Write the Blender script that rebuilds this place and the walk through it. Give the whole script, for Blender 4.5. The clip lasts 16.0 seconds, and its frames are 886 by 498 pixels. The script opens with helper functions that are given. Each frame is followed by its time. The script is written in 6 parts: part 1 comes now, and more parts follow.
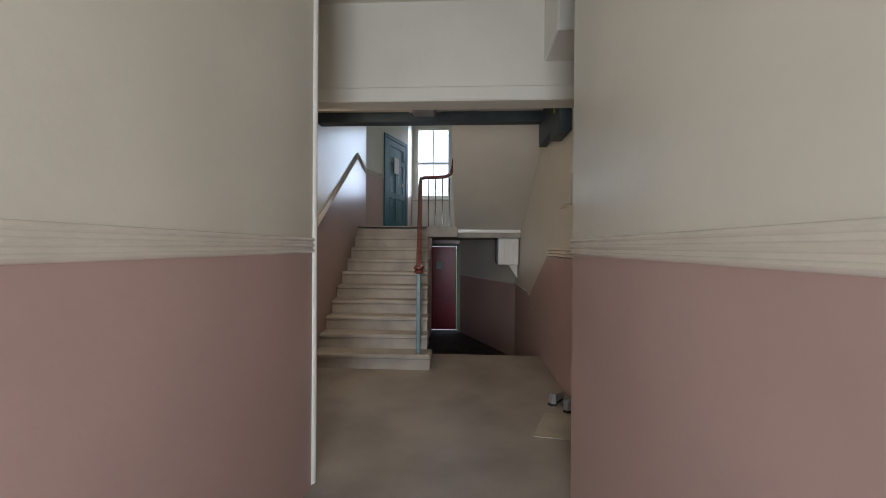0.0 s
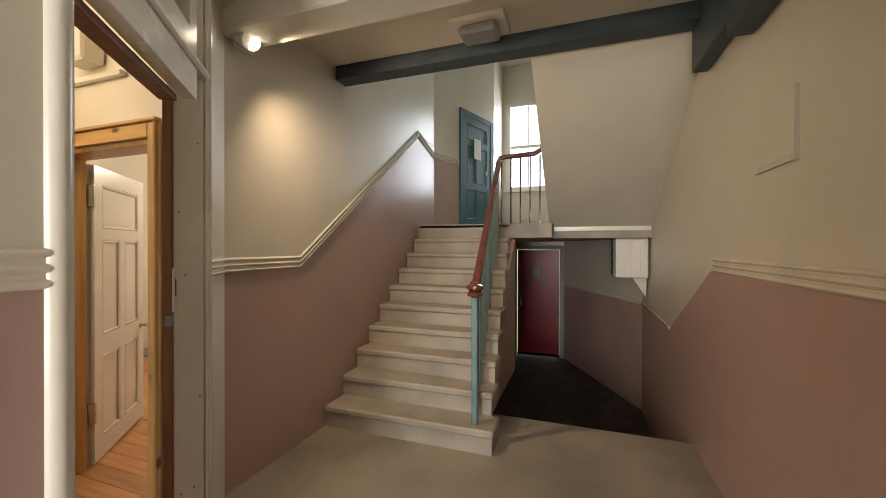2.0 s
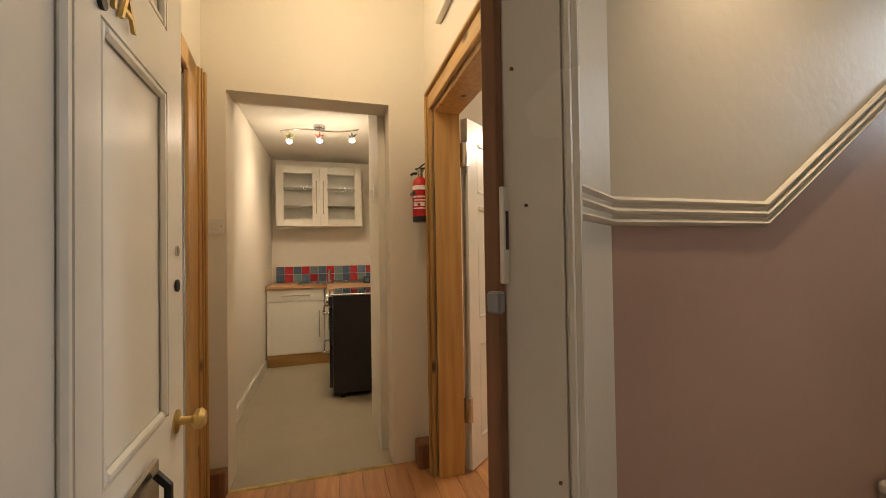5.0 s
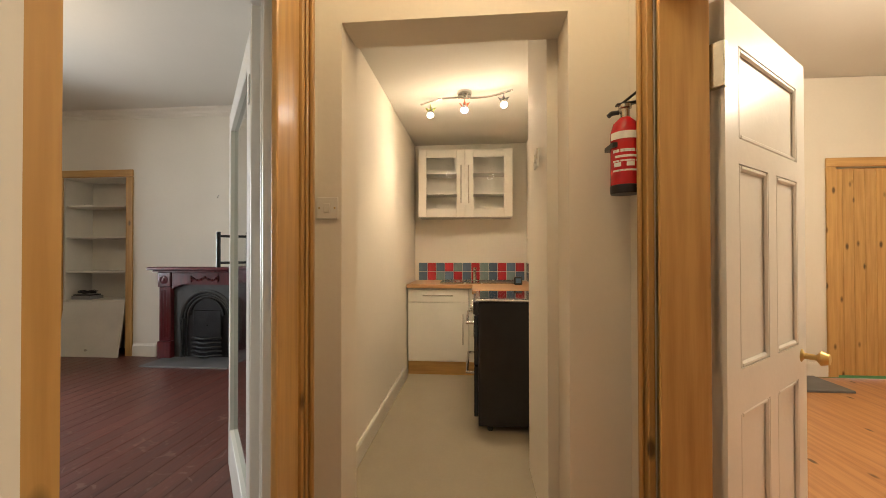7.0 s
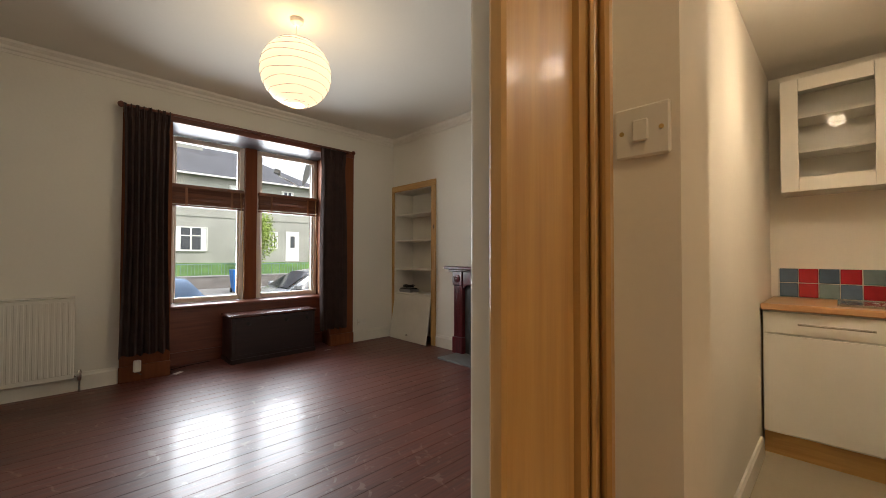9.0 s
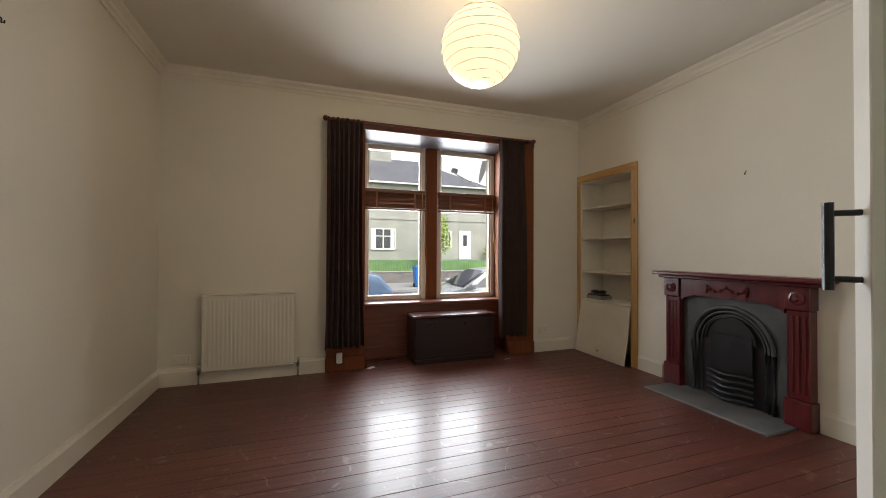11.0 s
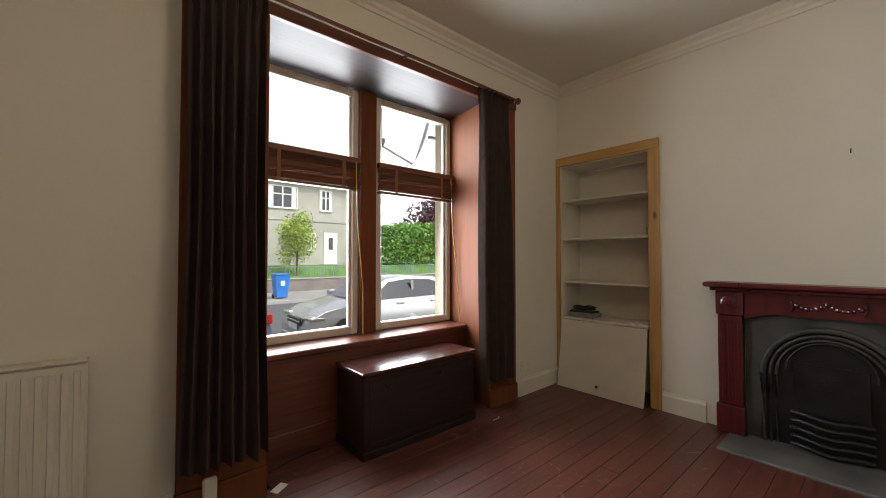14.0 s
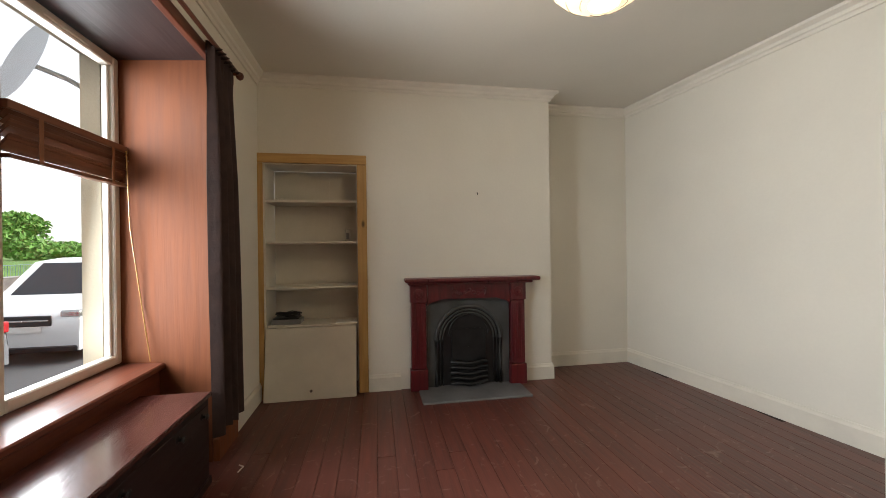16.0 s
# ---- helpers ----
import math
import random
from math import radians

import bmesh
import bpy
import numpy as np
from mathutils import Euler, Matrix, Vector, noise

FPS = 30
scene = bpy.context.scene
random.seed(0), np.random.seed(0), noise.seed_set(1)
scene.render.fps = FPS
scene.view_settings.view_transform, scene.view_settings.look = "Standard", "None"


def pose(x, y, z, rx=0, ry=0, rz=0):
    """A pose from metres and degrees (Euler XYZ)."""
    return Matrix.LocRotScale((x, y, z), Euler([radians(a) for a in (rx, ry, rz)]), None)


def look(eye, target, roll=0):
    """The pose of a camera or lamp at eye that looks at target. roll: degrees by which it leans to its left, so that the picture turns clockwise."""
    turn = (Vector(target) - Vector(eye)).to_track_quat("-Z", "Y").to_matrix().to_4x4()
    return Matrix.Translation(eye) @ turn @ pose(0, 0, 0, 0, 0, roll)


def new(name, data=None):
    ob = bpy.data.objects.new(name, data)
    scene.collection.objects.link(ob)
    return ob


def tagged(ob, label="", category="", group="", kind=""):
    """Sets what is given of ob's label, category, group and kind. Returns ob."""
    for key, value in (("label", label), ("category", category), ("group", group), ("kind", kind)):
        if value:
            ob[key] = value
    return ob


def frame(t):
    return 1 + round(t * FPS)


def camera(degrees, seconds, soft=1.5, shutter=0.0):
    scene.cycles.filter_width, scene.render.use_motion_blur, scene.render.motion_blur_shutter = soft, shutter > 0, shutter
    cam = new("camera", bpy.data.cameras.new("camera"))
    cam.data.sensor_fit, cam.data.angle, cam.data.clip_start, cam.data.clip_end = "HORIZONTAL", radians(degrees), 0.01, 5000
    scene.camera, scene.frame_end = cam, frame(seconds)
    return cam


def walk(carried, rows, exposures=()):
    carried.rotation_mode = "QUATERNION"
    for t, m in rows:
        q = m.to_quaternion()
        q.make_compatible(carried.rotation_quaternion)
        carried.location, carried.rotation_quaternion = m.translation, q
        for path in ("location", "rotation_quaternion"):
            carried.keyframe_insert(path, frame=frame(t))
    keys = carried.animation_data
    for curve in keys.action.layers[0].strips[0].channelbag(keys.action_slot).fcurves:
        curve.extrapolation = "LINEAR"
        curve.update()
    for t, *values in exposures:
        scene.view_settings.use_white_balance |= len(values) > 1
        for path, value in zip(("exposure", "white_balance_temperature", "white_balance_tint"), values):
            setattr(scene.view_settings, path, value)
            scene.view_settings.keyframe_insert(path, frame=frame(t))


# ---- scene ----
cam = camera(98.3, 16.0, soft=0.85)
PATH = [
    (0, (0.798, 0.557, 1.413), (0.693, 2.554, 1.402), 0.4),
    (0.5, (0.863, 1.182, 1.376), (0.718, 3.177, 1.377), -0.4),
    (0.7, (0.865, 1.383, 1.423), (0.668, 3.373, 1.411), 0.3),
    (1, (0.896, 1.673, 1.416), (0.583, 3.648, 1.411), 0.3),
    (1.2, (0.906, 1.826, 1.418), (0.516, 3.787, 1.412), 0.2),
    (1.5, (0.948, 2.019, 1.428), (0.422, 3.949, 1.421), -0.0),
    (2, (0.996, 2.283, 1.464), (0.328, 4.168, 1.455), 0.1),
    (2.5, (1.005, 2.448, 1.46), (0.251, 4.3, 1.456), 0.1),
    (3, (0.955, 2.588, 1.457), (0.125, 4.408, 1.441), 0.5),
    (3.5, (0.775, 2.799, 1.409), (-0.202, 4.545, 1.396), 0.3),
    (4, (0.529, 3.008, 1.322), (-0.769, 4.529, 1.331), -0.4),
    (4.5, (0.264, 3.108, 1.263), (-1.412, 4.199, 1.283), -0.8),
    (5, (0.002, 3.16, 1.232), (-1.918, 3.722, 1.261), -0.9),
    (5.2, (-0.077, 3.167, 1.223), (-2.041, 3.543, 1.253), -0.9),
    (7.5, (-1.044, 3.14, 1.226), (-3.02, 2.835, 1.264), 0.0),
    (8, (-1.287, 3.038, 1.186), (-3.197, 2.448, 1.245), 0.1),
    (8.5, (-1.489, 2.962, 1.207), (-3.202, 1.931, 1.246), 0.1),
    (9, (-1.581, 2.803, 1.19), (-2.97, 1.364, 1.227), 0.1),
    (9.2, (-1.601, 2.721, 1.184), (-2.851, 1.16, 1.21), 0.4),
    (9.5, (-1.658, 2.677, 1.196), (-2.662, 0.948, 1.226), 0.2),
    (10, (-1.697, 2.529, 1.206), (-2.471, 0.685, 1.235), 0.2),
    (12.3, (-1.731, 1.634, 1.247), (-2.371, -0.261, 1.271), 0.2),
    (12.5, (-1.706, 1.473, 1.243), (-2.352, -0.419, 1.273), 0.2),
    (13, (-1.679, 1.063, 1.248), (-2.435, -0.789, 1.276), 0.2),
    (13.5, (-1.669, 0.645, 1.244), (-2.672, -1.085, 1.278), 0.2),
    (14, (-1.668, 0.283, 1.237), (-2.974, -1.231, 1.281), 0.0),
    (14.5, (-1.714, 0.009, 1.255), (-3.316, -1.188, 1.298), -0.4),
    (15, (-1.649, -0.321, 1.295), (-3.522, -1.021, 1.317), -0.6),
    (15.5, (-1.535, -0.595, 1.323), (-3.53, -0.726, 1.33), -0.7),
    (16, (-1.371, -0.84, 1.341), (-3.342, -0.497, 1.34), -0.7),
]
EXPOSURES = [(0.0, 0.5, 5300, 10), (0.9, 0.35, 5300, 10), (1.3, 1.25, 6200, 10), (4.2, 1.25, 6300, 10), (5.2, 1.45, 6300, 10), (7.5, 1.65, 6300, 10), (9.0, 1.25, 6300, 10), (10.0, 1.25, 6300, 10), (12.8, 1.4, 6500, 10), (13.5, 1.3, 6500, 10), (14.5, 1.15, 6500, 10), (15.4, 1.05, 6500, 10), (16.0, 1.35, 6500, 10)]
walk(cam, [(t, look(eye, target, roll)) for t, eye, target, roll in PATH], EXPOSURES)

# ---- world and lights ----
world = bpy.data.worlds.new("overcast")
scene.world = world
world.use_nodes = True
wn = world.node_tree.nodes
sky = wn.new("ShaderNodeTexSky")
sky.sky_type = "NISHITA"
sky.sun_disc = False
sky.sun_elevation = radians(48)
sky.sun_rotation = radians(-27)
sky.dust_density = 1.5
grey = wn.new("ShaderNodeHueSaturation")
grey.inputs["Saturation"].default_value = 0.2
world.node_tree.links.new(sky.outputs[0], grey.inputs["Color"])
world.node_tree.links.new(grey.outputs[0], wn["Background"].inputs[0])
wn["Background"].inputs[1].default_value = 0.15


def lamp(name, kind, at, target, energy, color, size=0.1, size_y=0.0):
    data = bpy.data.lights.new(name, kind)
    data.energy, data.color = energy, color
    if kind == "AREA":
        data.spread = radians(135)
        data.shape, data.size, data.size_y = "RECTANGLE", size, size_y or size
    elif kind == "SUN":
        data.angle = size
    elif kind == "SPOT":
        data.shadow_soft_size, data.spot_size, data.spot_blend = size, radians(150), 1.0
    else:
        data.shadow_soft_size = size
    ob = new(name, data)
    ob.matrix_world = look(at, target)
    return ob


DAY = (0.93, 0.97, 1.0)
WARM = (1.0, 0.76, 0.48)
lamp("sun", "SUN", (-12, 24, 36), (-4, 0, 0), 1.4, (1.0, 0.97, 0.92), radians(25))
lamp("window_sky", "AREA", (-3.2, -2.62, 1.65), (-3.2, 2, 1.0), 50, DAY, 1.6, 1.9)
lamp("landing_sky", "AREA", (0.03, 10.32, 3.52), (0.0, 5, 2.9), 23, DAY, 0.9, 1.75)
lamp("close_sky", "AREA", (0.66, -1.5, 1.3), (0.66, 5, 1.0), 48, (1.0, 0.94, 0.84), 1.1, 2.2)
lamp("globe_bulb", "POINT", (-2.74, 0.05, 2.5), (0, 0, 0), 6.0, WARM, 0.2)
lamp("vestibule_bulb", "POINT", (-1.66, 3.27, 2.55), (0, 0, 0), 6.0, WARM, 0.16)
lamp("stair_bulb", "SPOT", (-0.72, 4.12, 2.66), (0.7, 5.7, 0.6), 42, (1.0, 0.72, 0.45), 0.05)
for spot in ((-3.80, 2.80, 2.27), (-3.71, 3.07, 2.27), (-3.62, 3.35, 2.27)):
    lamp("kitchen_bulb", "SPOT", spot, (spot[0] - 0.25, spot[1], 0.0), 5.5, (1.0, 0.78, 0.54), 0.03)
    lamp("kitchen_bulb_glow", "POINT", spot, (0, 0, 0), 1.7, (1.0, 0.78, 0.54), 0.05)
# added fill lamp, no fitting behind it, brightens the bedroom beyond the door
lamp("bedroom_fill", "POINT", (-2.6, 5.9, 2.45), (0, 0, 0), 34, (1.0, 0.84, 0.62), 0.12)

# ---- materials ----
def mat(name, color, rough=0.6, metal=0.0, var=0.12, scale=3.0, fine=60.0, bump=0.02, coat=0.0, stretch=(1, 1, 1), dark=None, spread=0.0):
    """Principled surface: large stains and fine grain vary colour, roughness and relief."""
    m = bpy.data.materials.new(name)
    m.use_nodes = True
    nt = m.node_tree
    n, link = nt.nodes, nt.links.new
    bsdf = n["Principled BSDF"]
    co = n.new("ShaderNodeTexCoord")
    mp = n.new("ShaderNodeMapping")
    mp.inputs["Scale"].default_value = stretch
    link(co.outputs["Object"], mp.inputs["Vector"])
    big = n.new("ShaderNodeTexNoise")
    big.inputs["Scale"].default_value, big.inputs["Detail"].default_value = scale, 4
    small = n.new("ShaderNodeTexNoise")
    small.inputs["Scale"].default_value, small.inputs["Detail"].default_value = fine, 3
    link(mp.outputs[0], big.inputs["Vector"])
    link(mp.outputs[0], small.inputs["Vector"])
    mix = n.new("ShaderNodeMix")
    mix.data_type = "RGBA"
    low = dark or tuple(c * (1 - 2.2 * var) for c in color)
    mix.inputs[6].default_value = (*low, 1)
    mix.inputs[7].default_value = (*[min(1, c * (1 + 0.3 * var)) for c in color], 1)
    add = n.new("ShaderNodeMath")
    add.operation = "MULTIPLY_ADD"
    add.inputs[1].default_value = 0.35
    link(small.outputs["Fac"], add.inputs[0])
    scaled = n.new("ShaderNodeMapRange")
    scaled.inputs["From Min"].default_value, scaled.inputs["From Max"].default_value = 0.3, 0.62
    scaled.inputs["To Max"].default_value = 0.75
    link(big.outputs["Fac"], scaled.inputs["Value"])
    link(scaled.outputs[0], add.inputs[2])
    link(add.outputs[0], mix.inputs[0])
    out = mix.outputs[2]
    if spread:
        info = n.new("ShaderNodeObjectInfo")
        hsv = n.new("ShaderNodeHueSaturation")
        rng = n.new("ShaderNodeMapRange")
        rng.inputs["To Min"].default_value, rng.inputs["To Max"].default_value = 1 - spread, 1 + spread
        link(info.outputs["Random"], rng.inputs["Value"])
        link(rng.outputs[0], hsv.inputs["Value"])
        link(out, hsv.inputs["Color"])
        out = hsv.outputs[0]
    link(out, bsdf.inputs["Base Color"])
    rr = n.new("ShaderNodeMapRange")
    rr.inputs["To Min"].default_value, rr.inputs["To Max"].default_value = max(0.02, rough * 0.8), min(1, rough * 1.25)
    link(big.outputs["Fac"], rr.inputs["Value"])
    link(rr.outputs[0], bsdf.inputs["Roughness"])
    bsdf.inputs["Metallic"].default_value = metal
    bsdf.inputs["Coat Weight"].default_value = coat
    bsdf.inputs["Coat Roughness"].default_value = 0.12
    if bump:
        b = n.new("ShaderNodeBump")
        b.inputs["Strength"].default_value, b.inputs["Distance"].default_value = 0.6, bump * 0.1
        link(add.outputs[0], b.inputs["Height"])
        link(b.outputs[0], bsdf.inputs["Normal"])
    return m


def wood(name, color, dark, axis, rough=0.45, knots=True, spread=0.1, coat=0.0):
    """Wood with grain along an axis (0, 1, 2) and round knots."""
    stretch = [14.0, 14.0, 14.0]
    stretch[axis] = 0.9
    m = mat(name, color, rough, 0, 0.2, 2.2, 9.0, 0.012, coat, tuple(stretch), dark, spread)
    if knots:
        nt = m.node_tree
        n, link = nt.nodes, nt.links.new
        bsdf = n["Principled BSDF"]
        src = bsdf.inputs["Base Color"].links[0].from_socket
        co = n.new("ShaderNodeTexCoord")
        mp = n.new("ShaderNodeMapping")
        sc = [7.0, 7.0, 7.0]
        sc[axis] = 3.2
        mp.inputs["Scale"].default_value = sc
        link(co.outputs["Object"], mp.inputs["Vector"])
        vor = n.new("ShaderNodeTexVoronoi")
        vor.inputs["Scale"].default_value = 1.0
        link(mp.outputs[0], vor.inputs["Vector"])
        ramp = n.new("ShaderNodeMapRange")
        ramp.inputs["From Min"].default_value, ramp.inputs["From Max"].default_value = 0.06, 0.14
        ramp.inputs["To Min"].default_value, ramp.inputs["To Max"].default_value = 1.0, 0.0
        link(vor.outputs["Distance"], ramp.inputs["Value"])
        mx = n.new("ShaderNodeMix")
        mx.data_type = "RGBA"
        link(ramp.outputs[0], mx.inputs[0])
        link(src, mx.inputs[6])
        mx.inputs[7].default_value = (*[c * 0.28 for c in dark], 1)
        link(mx.outputs[2], bsdf.inputs["Base Color"])
    return m


def glow(name, color, strength):
    m = bpy.data.materials.new(name)
    m.use_nodes = True
    b = m.node_tree.nodes["Principled BSDF"]
    b.inputs["Base Color"].default_value = (*color, 1)
    b.inputs["Emission Color"].default_value = (*color, 1)
    b.inputs["Emission Strength"].default_value = strength
    return m


def glass(name, tint=(1, 1, 1), rough=0.0, gain=0.45, power=4.0):
    """Thin pane: clear, with a little gloss by angle."""
    m = bpy.data.materials.new(name)
    m.use_nodes = True
    nt = m.node_tree
    nt.nodes.clear()
    out = nt.nodes.new("ShaderNodeOutputMaterial")
    mixs = nt.nodes.new("ShaderNodeMixShader")
    tr = nt.nodes.new("ShaderNodeBsdfTransparent")
    tr.inputs[0].default_value = (*tint, 1)
    gl = nt.nodes.new("ShaderNodeBsdfGlossy")
    gl.inputs["Roughness"].default_value = rough
    lw = nt.nodes.new("ShaderNodeLayerWeight")
    lw.inputs[0].default_value = 0.5
    pw = nt.nodes.new("ShaderNodeMath")
    pw.operation = "POWER"
    pw.inputs[1].default_value = power
    fr = nt.nodes.new("ShaderNodeMath")
    fr.operation = "MULTIPLY_ADD"
    fr.inputs[1].default_value, fr.inputs[2].default_value = gain, 0.04
    nt.links.new(lw.outputs["Facing"], pw.inputs[0])
    nt.links.new(pw.outputs[0], fr.inputs[0])
    nt.links.new(fr.outputs[0], mixs.inputs[0])
    nt.links.new(tr.outputs[0], mixs.inputs[1])
    nt.links.new(gl.outputs[0], mixs.inputs[2])
    nt.links.new(mixs.outputs[0], out.inputs[0])
    return m


CREAM = mat("close_cream_gloss_paint", (0.66, 0.62, 0.52), 0.32, var=0.05, scale=1.4, fine=25, bump=0.05)
PINK = mat("close_pink_gloss_paint", (0.46, 0.325, 0.285), 0.30, var=0.06, scale=1.4, fine=25, bump=0.05)
RAILPAINT = mat("dado_cream_gloss", (0.68, 0.63, 0.53), 0.2, var=0.06, scale=4, fine=40, bump=0.03)
WHITEWASH = mat("ceiling_paint", (0.70, 0.66, 0.57), 0.75, var=0.06, scale=1.2, fine=30, bump=0.04)
CONCRETE = mat("worn_concrete_floor", (0.33, 0.285, 0.235), 0.55, var=0.2, scale=1.6, fine=90, bump=0.08)
STONESTEP = mat("worn_stone_step", (0.40, 0.36, 0.30), 0.6, var=0.16, scale=3, fine=80, bump=0.1)
CARPET = mat("dark_carpet", (0.085, 0.072, 0.070), 0.95, var=0.3, scale=6, fine=300, bump=0.2)
STEEL = mat("blue_grey_steel_paint", (0.055, 0.075, 0.085), 0.5, var=0.2, scale=5, fine=60, bump=0.05)
BLACKGLOSS = mat("black_gloss_paint", (0.012, 0.012, 0.013), 0.18, var=0.3, scale=5, fine=60, bump=0.06)
WHITEGLOSS = mat("white_gloss_wood_paint", (0.74, 0.71, 0.63), 0.25, var=0.05, scale=2, fine=40, bump=0.02)
DOORWHITE = mat("white_door_paint", (0.75, 0.73, 0.67), 0.3, var=0.05, scale=2, fine=40, bump=0.02)
TEAL = mat("teal_door_paint", (0.05, 0.13, 0.16), 0.4, var=0.12, scale=3, fine=40, bump=0.02)
TEALMETAL = mat("teal_metal_paint", (0.16, 0.25, 0.27), 0.4, var=0.2, scale=8, fine=60, bump=0.03)
REDDOOR = mat("crimson_door_paint", (0.30, 0.010, 0.03), 0.35, var=0.2, scale=2, fine=50, bump=0.03)
MAHOGANY = wood("mahogany_handrail", (0.16, 0.045, 0.03), (0.07, 0.02, 0.015), 1, 0.22, False, 0.0, 0.3)
PINEX = wood("varnished_pine_x", (0.54, 0.33, 0.115), (0.40, 0.22, 0.065), 0, 0.38, True, 0.12, 0.2)
PINEY = wood("varnished_pine_y", (0.54, 0.33, 0.115), (0.40, 0.22, 0.065), 1, 0.38, True, 0.12, 0.2)
PINEZ = wood("varnished_pine_z", (0.54, 0.33, 0.115), (0.40, 0.22, 0.065), 2, 0.38, True, 0.12, 0.2)
RAWJAMB = wood("bare_brown_jamb", (0.24, 0.11, 0.05), (0.12, 0.05, 0.025), 2, 0.6, False, 0.0)
FLOORBOARD = wood("red_brown_varnished_board", (0.125, 0.038, 0.027), (0.06, 0.018, 0.014), 0, 0.41, False, 0.14, 0.14)


def scratched(m, color):
    """Fine curved scratches and scuffs over the whole floor."""
    nt = m.node_tree
    n, link = nt.nodes, nt.links.new
    bsdf = n["Principled BSDF"]
    src = bsdf.inputs["Base Color"].links[0].from_socket
    geo = n.new("ShaderNodeNewGeometry")
    for scale, width, amount in ((2.3, 0.006, 0.35), (5.0, 0.010, 0.22)):
        noise = n.new("ShaderNodeTexNoise")
        noise.inputs["Scale"].default_value, noise.inputs["Detail"].default_value = scale, 1.5
        link(geo.outputs["Position"], noise.inputs["Vector"])
        cmp_ = n.new("ShaderNodeMath")
        cmp_.operation = "COMPARE"
        cmp_.inputs[1].default_value, cmp_.inputs[2].default_value = 0.5, width
        link(noise.outputs["Fac"], cmp_.inputs[0])
        broken = n.new("ShaderNodeTexNoise")
        broken.inputs["Scale"].default_value = scale * 5
        link(geo.outputs["Position"], broken.inputs["Vector"])
        gate = n.new("ShaderNodeMapRange")
        gate.inputs["From Min"].default_value, gate.inputs["From Max"].default_value = 0.52, 0.62
        gate.inputs["To Max"].default_value = amount
        link(broken.outputs["Fac"], gate.inputs["Value"])
        mul = n.new("ShaderNodeMath")
        mul.operation = "MULTIPLY"
        link(cmp_.outputs[0], mul.inputs[0])
        link(gate.outputs[0], mul.inputs[1])
        mx = n.new("ShaderNodeMix")
        mx.data_type = "RGBA"
        mx.inputs[7].default_value = (*color, 1)
        link(mul.outputs[0], mx.inputs[0])
        link(src, mx.inputs[6])
        src = mx.outputs[2]
    link(src, bsdf.inputs["Base Color"])


scratched(FLOORBOARD, (0.30, 0.20, 0.17))
PINEFLOOR = wood("pine_floorboard", (0.50, 0.26, 0.11), (0.34, 0.14, 0.05), 0, 0.4, True, 0.2)
LIVING = mat("warm_white_emulsion", (0.73, 0.695, 0.61), 0.7, var=0.045, scale=0.9, fine=45, bump=0.03)
HALLWALL = mat("cream_emulsion", (0.75, 0.70, 0.60), 0.7, var=0.045, scale=0.9, fine=45, bump=0.03)
CEILING = mat("white_ceiling", (0.70, 0.67, 0.60), 0.8, var=0.04, scale=0.8, fine=40, bump=0.02)
CORNICE = mat("cornice_white", (0.74, 0.70, 0.62), 0.6, var=0.05, scale=3, fine=40, bump=0.02)
SKIRTING = mat("skirting_white", (0.72, 0.68, 0.59), 0.4, var=0.06, scale=3, fine=40, bump=0.02)
REDWOOD = wood("dark_red_window_wood", (0.175, 0.056, 0.022), (0.135, 0.043, 0.017), 2, 0.62, False, 0.1, 0.0)
REDWOOD.node_tree.nodes["Principled BSDF"].inputs["Specular IOR Level"].default_value = 0.2
# near-black copy of the recess wood: the soffit's shade is in the colour
SHADEDSOFFIT = wood("shade_darkened_soffit_wood", (0.040, 0.026, 0.026), (0.020, 0.012, 0.013), 0, 0.45, False, 0.0)
REDWOODX = wood("dark_red_window_wood_x", (0.15, 0.045, 0.024), (0.075, 0.02, 0.013), 0, 0.36, False, 0.1, 0.08)
UPVC = mat("white_window_frame", (0.66, 0.62, 0.55), 0.35, var=0.06, scale=5, fine=60, bump=0.01)
CURTAIN = mat("brown_curtain_cloth", (0.055, 0.032, 0.028), 0.95, var=0.22, scale=9, fine=350, bump=0.08)
LINING = mat("curtain_lining", (0.30, 0.25, 0.20), 0.9, var=0.1, scale=9, fine=300, bump=0.05)
SLAT = wood("brown_blind_slat", (0.16, 0.07, 0.035), (0.09, 0.035, 0.02), 0, 0.4, False, 0.25)
CHEST = wood("dark_chest_wood", (0.022, 0.010, 0.010), (0.010, 0.005, 0.006), 0, 0.42, False, 0.0)
CHESTTOP = mat("worn_chest_top", (0.07, 0.022, 0.018), 0.22, var=0.3, scale=5, fine=40, bump=0.02, coat=0.3, stretch=(1, 2.5, 1))
MANTEL = wood("dark_red_mantel_wood", (0.115, 0.010, 0.014), (0.05, 0.005, 0.008), 2, 0.3, False, 0.0, 0.3)
IRON = mat("black_cast_iron", (0.022, 0.023, 0.025), 0.42, 0.35, var=0.3, scale=6, fine=80, bump=0.06)
GRATEPLATE = mat("grey_blacked_iron_plate", (0.062, 0.066, 0.066), 0.5, 0.0, var=0.25, scale=6, fine=80, bump=0.05)
SLATE = mat("grey_hearth_slate", (0.15, 0.15, 0.155), 0.5, var=0.2, scale=4, fine=50, bump=0.03)
RADPAINT = mat("white_radiator_enamel", (0.74, 0.71, 0.63), 0.3, var=0.03, scale=3, fine=40, bump=0.0)
PLASTIC = mat("white_plastic", (0.72, 0.69, 0.62), 0.35, var=0.03, scale=6, fine=60, bump=0.0)
